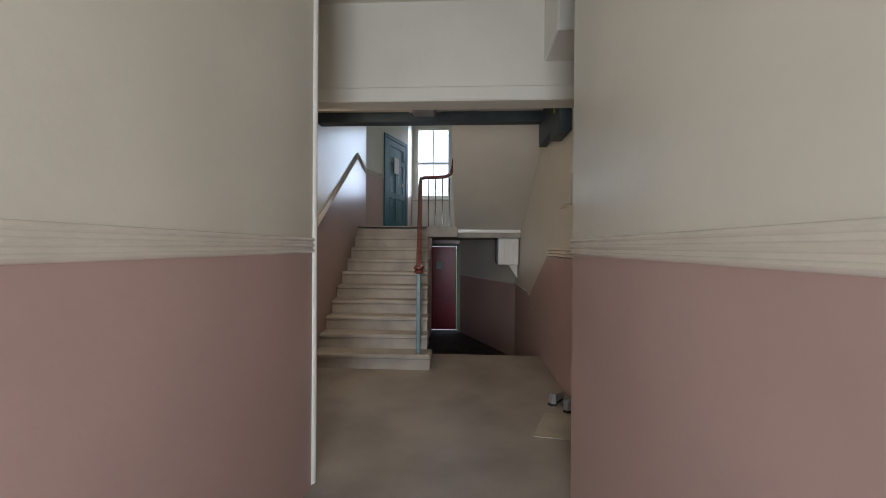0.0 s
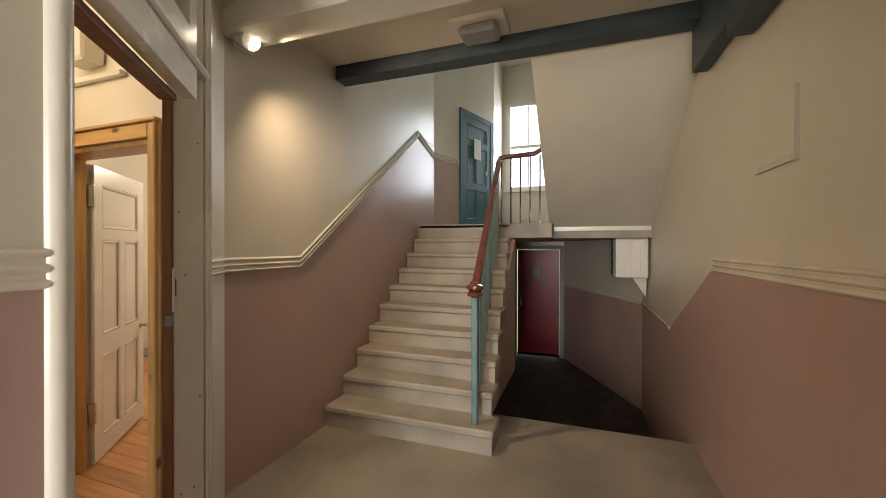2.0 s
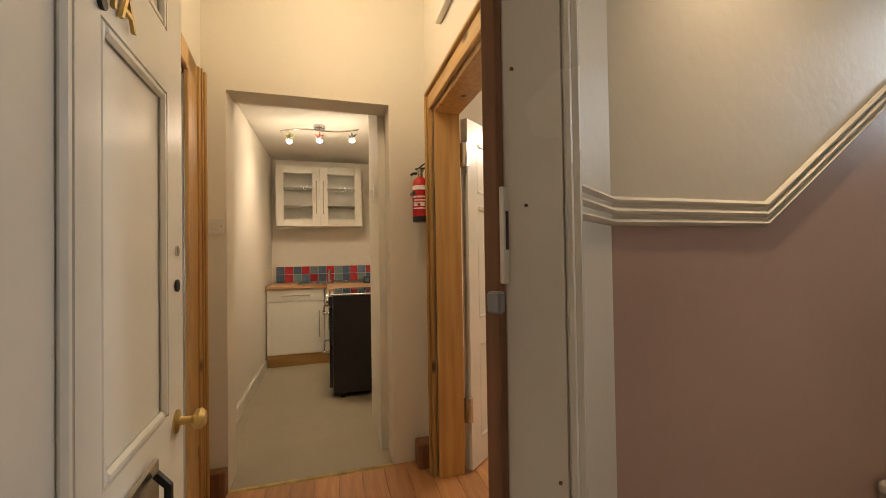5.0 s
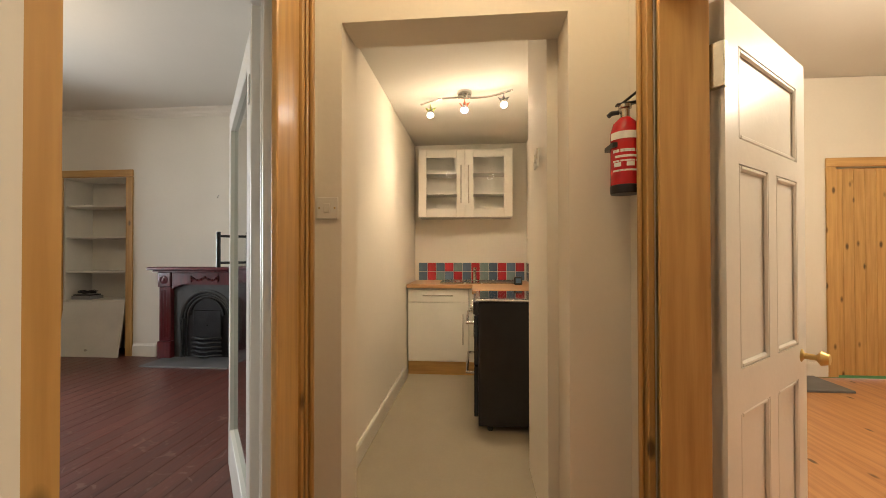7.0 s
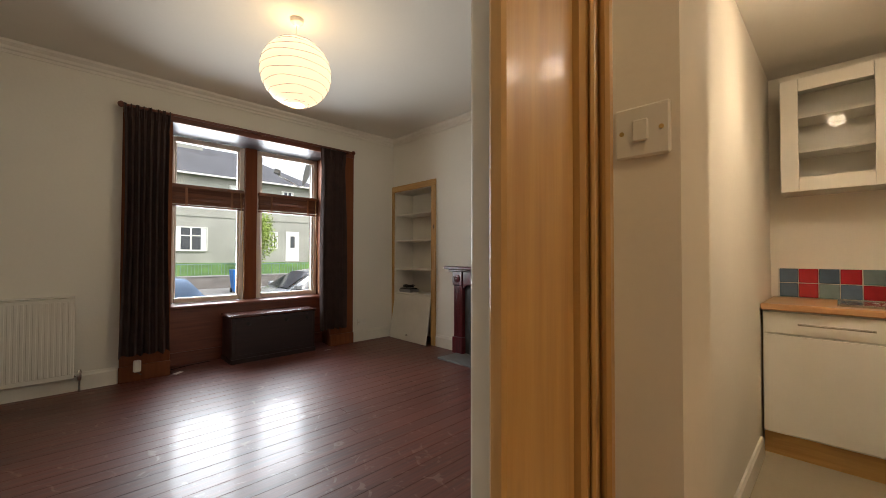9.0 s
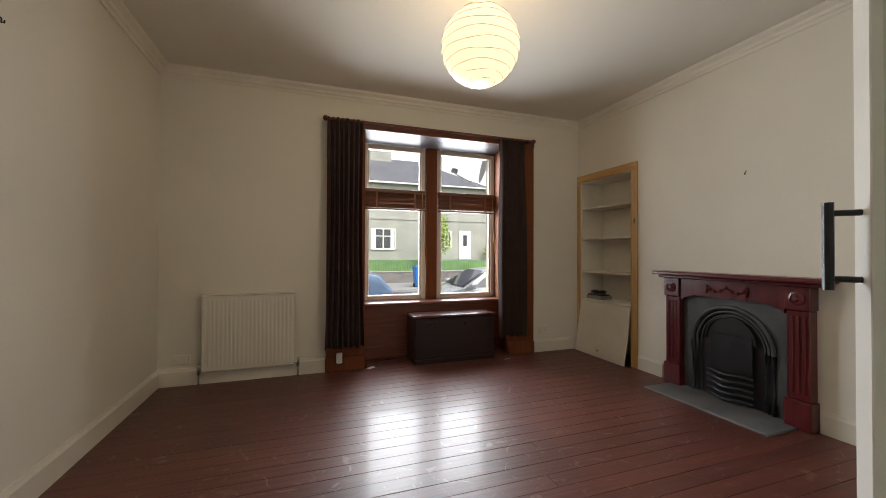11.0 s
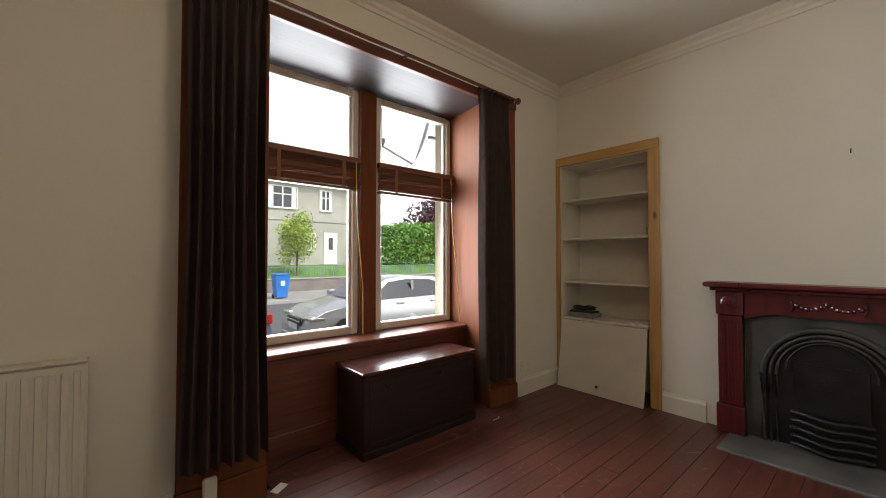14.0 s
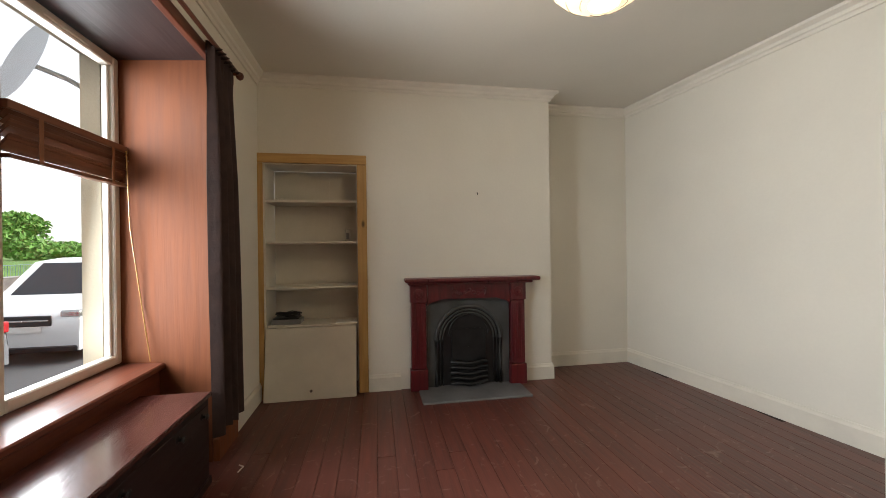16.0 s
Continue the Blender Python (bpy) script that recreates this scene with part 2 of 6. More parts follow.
BLACKPLASTIC = mat("black_plastic", (0.015, 0.015, 0.017), 0.35, var=0.2, scale=8, fine=80, bump=0.01)
GREYPLASTIC = mat("grey_plastic", (0.25, 0.25, 0.25), 0.4, var=0.1, scale=8, fine=80, bump=0.01)
CHROME = mat("brushed_chrome", (0.62, 0.61, 0.58), 0.25, 1.0, var=0.1, scale=10, fine=120, bump=0.0)
BRASS = mat("aged_brass", (0.62, 0.45, 0.17), 0.4, 0.8, var=0.2, scale=12, fine=90, bump=0.01)
COPPER = mat("painted_pipe", (0.55, 0.50, 0.42), 0.4, var=0.1, scale=8, fine=60, bump=0.0)
KITWHITE = mat("white_kitchen_front", (0.78, 0.75, 0.67), 0.25, var=0.03, scale=3, fine=40, bump=0.0)
WORKTOP = wood("oak_laminate_worktop", (0.52, 0.30, 0.14), (0.40, 0.21, 0.09), 1, 0.35, False, 0.0)
VINYL = mat("beige_vinyl_floor", (0.36, 0.31, 0.22), 0.5, var=0.1, scale=1.5, fine=60, bump=0.02)
COOKERBLACK = mat("black_cooker_enamel", (0.014, 0.014, 0.015), 0.35, var=0.2, scale=8, fine=200, bump=0.02)
TILERED = mat("red_tile", (0.42, 0.03, 0.04), 0.12, var=0.1, scale=9, fine=60, bump=0.02, spread=0.15)
TILEBLUE = mat("blue_grey_tile", (0.10, 0.15, 0.22), 0.12, var=0.1, scale=9, fine=60, bump=0.02, spread=0.2)
TILEGREEN = mat("grey_green_tile", (0.20, 0.27, 0.27), 0.12, var=0.1, scale=9, fine=60, bump=0.02, spread=0.15)
GROUT = mat("white_grout", (0.60, 0.57, 0.50), 0.8, var=0.08, scale=9, fine=90, bump=0.02)
REDPAINT = mat("extinguisher_red", (0.50, 0.015, 0.02), 0.25, var=0.08, scale=9, fine=60, bump=0.0)
PAPER = mat("white_paper", (0.80, 0.79, 0.75), 0.8, var=0.04, scale=9, fine=90, bump=0.01)
SHADE = glow("lit_paper_shade", (1.0, 0.80, 0.50), 0.46)
BULB = glow("lit_bulb", (1.0, 0.86, 0.62), 8.0)
SPOTGLOW = glow("lit_spot", (1.0, 0.9, 0.75), 5.0)
BLUEGLOW = glow("blue_led_spot", (0.45, 0.45, 1.0), 3.0)
GLASS = glass("clear_glass")
DOORGLASS = glass("green_tinted_door_glass", (0.80, 0.88, 0.82), 0.06, 0.85, 1.6)
FROST = mat("obscured_glass", (0.40, 0.44, 0.40), 0.12, var=0.25, scale=2.5, fine=14, bump=0.03)
LIME = mat("lime_lacquer", (0.45, 0.50, 0.05), 0.3, var=0.05, bump=0.0)
ORANGE = mat("orange_lacquer", (0.60, 0.12, 0.03), 0.3, var=0.05, bump=0.0)
ASPHALT = mat("asphalt", (0.085, 0.085, 0.088), 0.85, var=0.15, scale=0.8, fine=120, bump=0.1)
PAVING = mat("pavement_slab", (0.26, 0.25, 0.235), 0.8, var=0.12, scale=0.9, fine=60, bump=0.05)
KERB = mat("kerb_stone", (0.30, 0.29, 0.27), 0.8, var=0.12, scale=2, fine=60, bump=0.05)
GRASS = mat("lawn_grass", (0.10, 0.20, 0.035), 0.9, var=0.25, scale=1.2, fine=60, bump=0.3)
HOUSESTONE = mat("grey_roughcast_block", (0.36, 0.35, 0.30), 0.85, var=0.12, scale=0.8, fine=30, bump=0.2)
SANDSTONE = mat("pale_sandstone", (0.42, 0.37, 0.28), 0.8, var=0.15, scale=2, fine=50, bump=0.1)
ROOFSLATE = mat("roof_slate", (0.11, 0.11, 0.12), 0.7, var=0.2, scale=2, fine=30, bump=0.2)
WALLSTONE = mat("garden_wall_stone", (0.19, 0.17, 0.15), 0.85, var=0.2, scale=3, fine=40, bump=0.3)
LEAF = mat("spring_leaves", (0.30, 0.40, 0.06), 0.7, var=0.3, scale=2, fine=20, bump=0.0)
HEDGELEAF = mat("hedge_leaves", (0.16, 0.34, 0.06), 0.7, var=0.35, scale=2, fine=20, bump=0.0)
PURPLELEAF = mat("copper_beech_leaves", (0.11, 0.05, 0.065), 0.7, var=0.35, scale=2, fine=20, bump=0.0)
BARK = mat("tree_bark", (0.12, 0.10, 0.08), 0.9, var=0.25, scale=8, fine=60, bump=0.3)
SILVERCAR = mat("silver_car_paint", (0.42, 0.43, 0.44), 0.25, 0.6, var=0.03, scale=2, fine=80, bump=0.0, coat=0.6)
WHITECAR = mat("white_van_paint", (0.75, 0.76, 0.76), 0.25, var=0.03, scale=2, fine=80, bump=0.0, coat=0.6)
BLUECAR = mat("pale_blue_car_paint", (0.16, 0.24, 0.38), 0.25, 0.3, var=0.03, scale=2, fine=80, bump=0.0, coat=0.6)
CARGLASS = mat("dark_car_glass", (0.02, 0.025, 0.03), 0.05, var=0.05, bump=0.0)
RUBBER = mat("tyre_rubber", (0.018, 0.018, 0.018), 0.8, var=0.2, bump=0.02)
BINBLUE = mat("blue_bin_plastic", (0.02, 0.16, 0.50), 0.4, var=0.08, bump=0.0)
DISH = mat("grey_dish_metal", (0.55, 0.56, 0.57), 0.5, 0.1, var=0.08, bump=0.0)
GAP = mat("dark_floor_gap", (0.03, 0.012, 0.010), 0.9, var=0.1, bump=0.0)


# ---- mesh building ----
class Shape:
    """Collects vertices and faces of one mesh."""

    def __init__(self):
        self.v, self.f = [], []

    def add(self, verts, faces, m=None):
        k = len(self.v)
        self.v += [tuple(m @ Vector(p)) if m else tuple(p) for p in verts]
        self.f += [tuple(k + i for i in f) for f in faces]
        return self

    def box(self, x0, y0, z0, x1, y1, z1, m=None, bevel=0.0):
        x0, x1 = min(x0, x1), max(x0, x1)
        y0, y1 = min(y0, y1), max(y0, y1)
        z0, z1 = min(z0, z1), max(z0, z1)
        b = min(bevel, 0.45 * (x1 - x0), 0.45 * (y1 - y0), 0.45 * (z1 - z0))
        if b <= 0:
            return self.add([(x, y, z) for x in (x0, x1) for y in (y0, y1) for z in (z0, z1)],
                            [(0, 1, 3, 2), (4, 6, 7, 5), (0, 4, 5, 1), (2, 3, 7, 6), (0, 2, 6, 4), (1, 5, 7, 3)], m)
        verts, index = [], {}
        for sx in (0, 1):
            for sy in (0, 1):
                for sz in (0, 1):
                    for a in range(3):
                        p = [(x0, x1)[sx], (y0, y1)[sy], (z0, z1)[sz]]
                        for c, s in ((0, sx), (1, sy), (2, sz)):
                            if c != a:
                                p[c] += b if s == 0 else -b
                        index[sx, sy, sz, a] = len(verts)
                        verts.append(p)
        faces = []
        for a in range(3):
            u, w = (a + 1) % 3, (a + 2) % 3
            for s in (0, 1):
                ring = []
                for su, sw in ((0, 0), (1, 0), (1, 1), (0, 1)):
                    key = [0, 0, 0]
                    key[a], key[u], key[w] = s, su, sw
                    ring.append(index[(*key, a)])
                faces.append(ring if s else ring[::-1])
            for su in (0, 1):
                for sw in (0, 1):
                    k0, k1 = [0, 0, 0], [0, 0, 0]
                    k0[u], k0[w], k1[u], k1[w] = su, sw, su, sw
                    k0[a], k1[a] = 0, 1
                    ring = [index[(*k0, u)], index[(*k1, u)], index[(*k1, w)], index[(*k0, w)]]
                    faces.append(ring if (su + sw) % 2 == 0 else ring[::-1])
        for sx in (0, 1):
            for sy in (0, 1):
                for sz in (0, 1):
                    ring = [index[sx, sy, sz, a] for a in range(3)]
                    faces.append(ring if (sx + sy + sz) % 2 else ring[::-1])
        return self.add(verts, faces, m)

    def prism(self, poly, depth, m=None):
        """A polygon in x, y, extruded along z by depth."""
        n = len(poly)
        verts = [(x, y, 0) for x, y in poly] + [(x, y, depth) for x, y in poly]
        faces = [tuple(range(n))[::-1], tuple(range(n, 2 * n))]
        faces += [(i, (i + 1) % n, n + (i + 1) % n, n + i) for i in range(n)]
        return self.add(verts, faces, m)

    def lathe(self, profile, m=None, n=20):
        """A profile of (radius, height), turned about z."""
        verts = [(r * math.cos(2 * math.pi * k / n), r * math.sin(2 * math.pi * k / n), z) for r, z in profile for k in range(n)]
        faces = []
        for i in range(len(profile) - 1):
            for k in range(n):
                faces.append((i * n + k, i * n + (k + 1) % n, (i + 1) * n + (k + 1) % n, (i + 1) * n + k))
        faces += [tuple(range(n))[::-1], tuple((len(profile) - 1) * n + k for k in range(n))]
        return self.add(verts, faces, m)

    def tube(self, points, radius, n=8, flat=1.0):
        """A round bar through points."""
        pts = [Vector(p) for p in points]
        rings = []
        for i, p in enumerate(pts):
            way = (pts[min(i + 1, len(pts) - 1)] - pts[max(i - 1, 0)]).normalized()
            side = way.cross(Vector((0, 0, 1)))
            side = side.normalized() if side.length > 1e-3 else Vector((1, 0, 0))
            up = side.cross(way).normalized()
            rings += [p + radius * (math.cos(2 * math.pi * k / n) * side + flat * math.sin(2 * math.pi * k / n) * up) for k in range(n)]
        faces = [(i * n + k, i * n + (k + 1) % n, (i + 1) * n + (k + 1) % n, (i + 1) * n + k) for i in range(len(pts) - 1) for k in range(n)]
        faces += [tuple(range(n))[::-1], tuple((len(pts) - 1) * n + k for k in range(n))]
        return self.add(rings, faces)

    def sweep(self, profile, points, close=False):
        """A profile of (outward, up) run along plan points (x, y, z), mitred; outward is to the left of the way."""
        pts = [Vector(p) for p in points]
        n, k = len(profile), len(pts)
        for i, p in enumerate(pts):
            a = (p - pts[i - 1]).normalized() if i else (pts[1] - p).normalized()
            b = (pts[i + 1] - p).normalized() if i < k - 1 else a
            la, lb = Vector((-a.y, a.x, 0)).normalized(), Vector((-b.y, b.x, 0)).normalized()
            side = (la + lb).normalized()
            side = side / max(0.3, side.dot(la))
            self.v += [tuple(p + o * side + Vector((0, 0, u))) for o, u in profile]
        base = len(self.v) - n * k
        for i in range(k - 1):
            for j in range(n):
                self.f.append((base + i * n + j, base + (i + 1) * n + j, base + (i + 1) * n + (j + 1) % n, base + i * n + (j + 1) % n))
        self.f.append(tuple(base + j for j in range(n)))
        self.f.append(tuple(base + (k - 1) * n + j for j in range(n))[::-1])
        return self

    def mesh(self, name, material, smooth=False):
        me = bpy.data.meshes.new(name)
        me.from_pydata(self.v, [], self.f)
        bm = bmesh.new()
        bm.from_mesh(me)
        bmesh.ops.recalc_face_normals(bm, faces=bm.faces)
        bm.to_mesh(me)
        bm.free()
        me.materials.append(material)
        if smooth:
            for p in me.polygons:
                p.use_smooth = True
            me.set_sharp_from_angle(angle=radians(35))
        return me


def part(name, shape, material, parent, label="", smooth=False):
    ob = new(name, shape.mesh(name, material, smooth))
    ob.parent = parent
    return tagged(ob, label)


def thing(name, label, category, at=(0, 0, 0), turn=0.0, group=""):
    ob = new(name)
    ob.empty_display_size = 0.1
    ob.matrix_world = pose(*at, 0, 0, turn)
    return tagged(ob, label, category, group)


def solo(name, shape, material, label, category, smooth=False, group=""):
    return tagged(new(name, shape.mesh(name, material, smooth)), label, category, group)


def structure(name, shape, material, label, category="", smooth=False):
    return tagged(new(name, shape.mesh(name, material, smooth)), label, category or name.split("_")[0], kind="structure")


def frame_of(p0, p1):
    """Local x along p0 to p1, local y up, local z to the right of the way (outwards)."""
    a = Vector((p1[0] - p0[0], p1[1] - p0[1], 0)).normalized()
    r = Vector((a.y, -a.x, 0))
    m = Matrix.Identity(4)
    for i, c in enumerate((a, Vector((0, 0, 1)), r, Vector((p0[0], p0[1], 0)))):
        for j in range(3):
            m[j][i] = c[j]
    return m


def span(p0, p1):
    return math.hypot(p1[0] - p0[0], p1[1] - p0[1])


def slab(shape, p0, p1, polys, thick):
    m = frame_of(p0, p1)
    for poly in polys:
        shape.prism(poly, thick, m)
    return shape


def plan_prism(shape, p0, p1, poly, z0, z1):
    """A plan polygon of (along, outward) from p0 to p1, raised from z0 to z1."""
    m = frame_of(p0, p1)
    swap = Matrix(((1, 0, 0, 0), (0, 0, 1, z0), (0, 1, 0, 0), (0, 0, 0, 1)))
    return shape.prism(poly, z1 - z0, m @ swap)


def rect(s0, s1, z0, z1):
    return [(s0, z0), (s1, z0), (s1, z1), (s0, z1)]


def pierced(shape, p0, p1, z0, z1, holes, thick):
    """A wall with rectangular holes (s0, s1, z0, z1)."""
    end, s, polys = span(p0, p1), 0.0, []
    for a, b, lo, hi in sorted(holes):
        if a > s:
            polys.append(rect(s, a, z0, z1))
        if lo > z0:
            polys.append(rect(a, b, z0, lo))
        if hi < z1:
            polys.append(rect(a, b, hi, z1))
        s = b
    if s < end:
        polys.append(rect(s, end, z0, z1))
    return slab(shape, p0, p1, polys, thick)


REEDS = [(0, 0), (0.005, 0.002), (0.011, 0.006), (0.015, 0.012), (0.011, 0.018), (0.004, 0.022), (0.004, 0.034), (0.011, 0.038), (0.016, 0.045), (0.011, 0.052), (0.004, 0.056), (0.004, 0.068), (0.011, 0.072), (0.015, 0.078), (0.011, 0.085), (0.005, 0.088), (0, 0.09)]
# ---- the close: corridor, stair hall, landing ----
RAILZ = 1.31
A, C = (-0.09, 2.78), (-0.96, 3.97)          # splay with the flat's entrance door
D, E = (1.415, 2.756), (1.80, 3.57)          # splay with the black door
F, G, H = (1.80, 8.0), (0.72, 10.2), (-0.50, 10.2)
I, J = (-0.44, 9.05), (-0.97, 7.44)

floor_close = structure("floor_close", Shape().prism([(-0.09, -1.6), (1.45, -1.6), (1.45, 2.78), (1.84, 3.57), (1.84, 5.6), (-1.0, 5.6), (-1.0, 3.97), (-0.96, 3.97), (-0.09, 2.78)], 0.2, Matrix.Translation((0, 0, -0.2))), CONCRETE, "worn grey-brown concrete floor of the stair hall", "floor")
s = Shape()
for k in range(4):
    s.box(-0.2, 5.6 + 0.26 * k, -1.0, 1.9, 5.6 + 0.26 * (k + 1), -0.18 * (k + 1))
structure("floor_steps_down", s, CARPET, "dark carpeted steps going down behind the stair", "steps")
structure("floor_lower", Shape().box(-1.2, 6.64, -1.0, 2.0, 10.4, -0.72), CARPET, "dark lower floor by the red back door", "floor")

# corridor walls, pink below the dado rail and cream above
for nm, p0, p1 in (("wall_corridor_east", (1.415, -1.6), D), ("wall_corridor_west", A, (-0.09, -1.6))):
    L = span(p0, p1)
    structure(nm + "_lower", slab(Shape(), p0, p1, [rect(0, L, 0, 1.385)], 0.15), PINK, "glossy pink painted lower wall of the close", "wall")
    structure(nm + "_upper", slab(Shape(), p0, p1, [rect(0, L, 1.385, 3.7)], 0.15), CREAM, "glossy cream painted upper wall of the close", "wall")
    structure("trim_dado_rail", Shape().sweep(REEDS, [(*p0, 1.372), (*p1, 1.372)]), RAILPAINT, "cream gloss triple-reeded dado rail", "dado rail", True)
structure("wall_front", pierced(Shape(), (-0.24, -1.6), (1.565, -1.6), 0, 3.7, [(0.4, 1.4, 0, 2.3)], 0.2), CREAM, "cream wall round the street doorway", "wall")
structure("ceiling_corridor", Shape().box(-1.1, -1.8, 3.62, 2.0, 4.0, 3.75), WHITEWASH, "cream painted corridor ceiling", "ceiling")
structure("beam_bulkhead", Shape().box(-1.05, 4.0, 2.83, 1.9, 4.16, 3.7).box(-1.05, 3.93, 2.70, 1.9, 4.16, 2.83, None, 0.012), WHITEWASH, "cream painted downstand beam across the hall", "beam")
structure("ceiling_stair_hall", Shape().box(-1.05, 4.16, 3.0, 1.9, 5.2, 3.12), WHITEWASH, "cream painted ceiling of the stair hall", "ceiling")

# stair wall, sloping paint line
L = span(J, C)
yl = lambda y: J[1] - y
low = [[(0, -0.75), (L, -0.75), (L, 1.35), (yl(4.61), 1.35), (yl(6.84), 2.93), (0, 2.93)]]
up = [[(0, 2.93), (yl(6.84), 2.93), (yl(4.61), 1.35), (L, 1.35), (L, 5.2), (0, 5.2)]]
structure("wall_stair_lower", slab(Shape(), J, C, low, 0.15), PINK, "glossy pink lower wall beside the stair", "wall")
structure("wall_stair_upper", slab(Shape(), J, C, up, 0.15), CREAM, "glossy cream upper wall beside the stair", "wall")
structure("trim_dado_stair", Shape().sweep(REEDS, [(-0.61, 8.55, 2.74), (*J, 2.74), (J[0], 7.35, 2.74), (-0.96, 6.84, 2.88), (-0.96, 4.61, 1.31), (-0.96, 3.97, 1.31), (-0.748, 3.68, 1.31)]), RAILPAINT, "cream gloss dado rail climbing with the stair", "dado rail", True)

# right wall of the stair hall
L = span(E, F)
ye = lambda y: y - E[1]
structure("wall_east_lower", slab(Shape(), E, F, [[(0, -0.75), (L, -0.75), (L, 0.72), (ye(6.35), 0.72), (ye(5.12), 1.35), (0, 1.35)]], 0.15), PINK, "glossy pink lower wall dropping towards the back door", "wall")
structure("wall_east_upper", slab(Shape(), E, F, [[(0, 1.35), (ye(5.12), 1.35), (ye(6.35), 0.72), (L, 0.72), (L, 5.2), (0, 5.2)]], 0.15), CREAM, "glossy cream upper wall of the stair hall", "wall")
structure("trim_dado_east", Shape().sweep(REEDS, [(*E, 1.31), (1.8, 5.12, 1.31)]), RAILPAINT, "cream gloss dado rail on the hall wall", "dado rail", True)
structure("trim_dado_east_low", Shape().sweep([(0, 0), (0.012, 0.004), (0.012, 0.03), (0, 0.034)], [(1.8, 6.35, 0.70), (*F, 0.70), (*G, 0.70)]), RAILPAINT, "thin cream dado line by the back door", "dado rail")
# back walls
for nm, p0, p1, hole in (("wall_back_splay", F, G, None), ("wall_landing_west", H, I, None)):
    L = span(p0, p1)
    z = 0.72 if nm == "wall_back_splay" else 2.78
    structure(nm + "_lower", slab(Shape(), p0, p1, [rect(0, L, -0.75, z)], 0.15), PINK, "pink painted lower wall", "wall")
    structure(nm + "_upper", slab(Shape(), p0, p1, [rect(0, L, z, 5.2)], 0.15), CREAM, "cream painted upper wall", "wall")
structure("wall_back", pierced(Shape(), G, H, 1.6, 5.2, [(0.22, 1.15, 2.62, 4.42)], 0.25), CREAM, "cream wall round the landing window", "wall")
structure("wall_back_low", pierced(Shape(), G, H, -0.75, 1.6, [(0.05, 0.95, -0.72, 1.46)], 0.25), PINK, "pink wall round the red back door", "wall")
L = span(I, J)
structure("wall_landing_splay_lower", pierced(Shape(), I, J, -0.75, 2.78, [(0.12, 1.02, 1.75, 2.78)], 0.15), PINK, "pink lower wall by the teal door", "wall")
structure("wall_landing_splay_upper", pierced(Shape(), I, J, 2.78, 5.2, [(0.12, 1.02, 2.78, 3.62)], 0.15), CREAM, "cream upper wall by the teal door", "wall")
structure("ceiling_stairwell", Shape().box(-1.3, 5.2, 5.2, 2.1, 10.6, 5.32).box(-1.3, 5.1, 3.12, 2.1, 5.2, 5.32), WHITEWASH, "pale ceiling high over the stairwell", "ceiling")

# landing, upper flight
structure("floor_landing", Shape().box(-1.1, 6.87, 1.58, 0.70, 7.30, 1.75).box(-1.1, 7.30, 1.58, 2.0, 10.3, 1.75), STONESTEP, "worn stone half-landing", "landing")
m = frame_of((0.65, 7.32), (0.65, 5.1))
upper = thing("upper_stair_flight", "cream plastered underside of the upper stone stair flight", "stair flight")
part("soffit", Shape().prism([(0, 1.70), (2.22, 2.98), (2.22, 3.3), (0, 2.0)], -1.15, m), CREAM, upper)
part("fascia", Shape().box(0.645, 7.285, 1.665, 1.795, 7.34, 1.775, None, 0.006), WHITEGLOSS, upper, "white painted edge of the landing slab")

stair = thing("stone_stair", "worn pale stone stair with ten steps against the pink wall", "stair")
for k in range(10):
    y = [4.9, 5.145, 5.365, 5.58, 5.795, 6.02, 6.245, 6.465, 6.67, 6.87][k]
    nxt = [5.145, 5.365, 5.58, 5.795, 6.02, 6.245, 6.465, 6.67, 6.87, 6.95][k]
    xr = 0.435 if k == 0 else 0.40 - 0.02 * k
    z = 0.175 * (k + 1)
    st = Shape().box(-0.955, y + 0.02, z - 0.175, xr - 0.01, nxt + 0.03, z - 0.05)
    st.box(-0.955, y, z - 0.055, xr, nxt + 0.035, z, None, 0.014)
    part("step", st, STONESTEP, stair)
part("stringer", Shape().prism([(4.96, 0.0), (6.9, 0.0), (6.9, 1.56), (5.1, 0.12), (4.96, 0.12)], 0.1, Matrix(((0, 0, 1, 0.18), (1, 0, 0, 0), (0, 1, 0, 0), (0, 0, 0, 1)))), PINK, stair, "pink painted stair side")

# balustrade
bal = thing("stair_balustrade", "teal metal balusters under a polished mahogany handrail", "balustrade")
rail_at = lambda u: Vector((0.28 - 0.20 * u, 5.03 + 1.90 * u, 1.19 + 1.36 * u))
path = [rail_at(0) + Vector((0.0, -0.05, 0.01)), rail_at(0)] + [rail_at(u) for u in (0.25, 0.5, 0.75, 0.96)] + [(0.085, 6.95, 2.555), (0.15, 6.96, 2.57), (0.35, 6.96, 2.575), (0.50, 6.96, 2.585), (0.58, 6.95, 2.63), (0.62, 6.92, 2.72), (0.64, 6.8, 2.84)]
part("handrail", Shape().tube(path, 0.032, 10, 0.9), MAHOGANY, bal, "polished dark mahogany handrail", True)
capm = Matrix.Translation((0.285, 4.99, 1.10))
part("newel_cap", Shape().lathe([(0.03, 0), (0.055, 0.012), (0.058, 0.03), (0.042, 0.045), (0.06, 0.06), (0.06, 0.085), (0.03, 0.10)], capm), MAHOGANY, bal, "turned mahogany newel cap", True)
part("newel_post", Shape().box(0.262, 4.967, 0.175, 0.308, 5.013, 1.10, None, 0.006), TEALMETAL, bal)
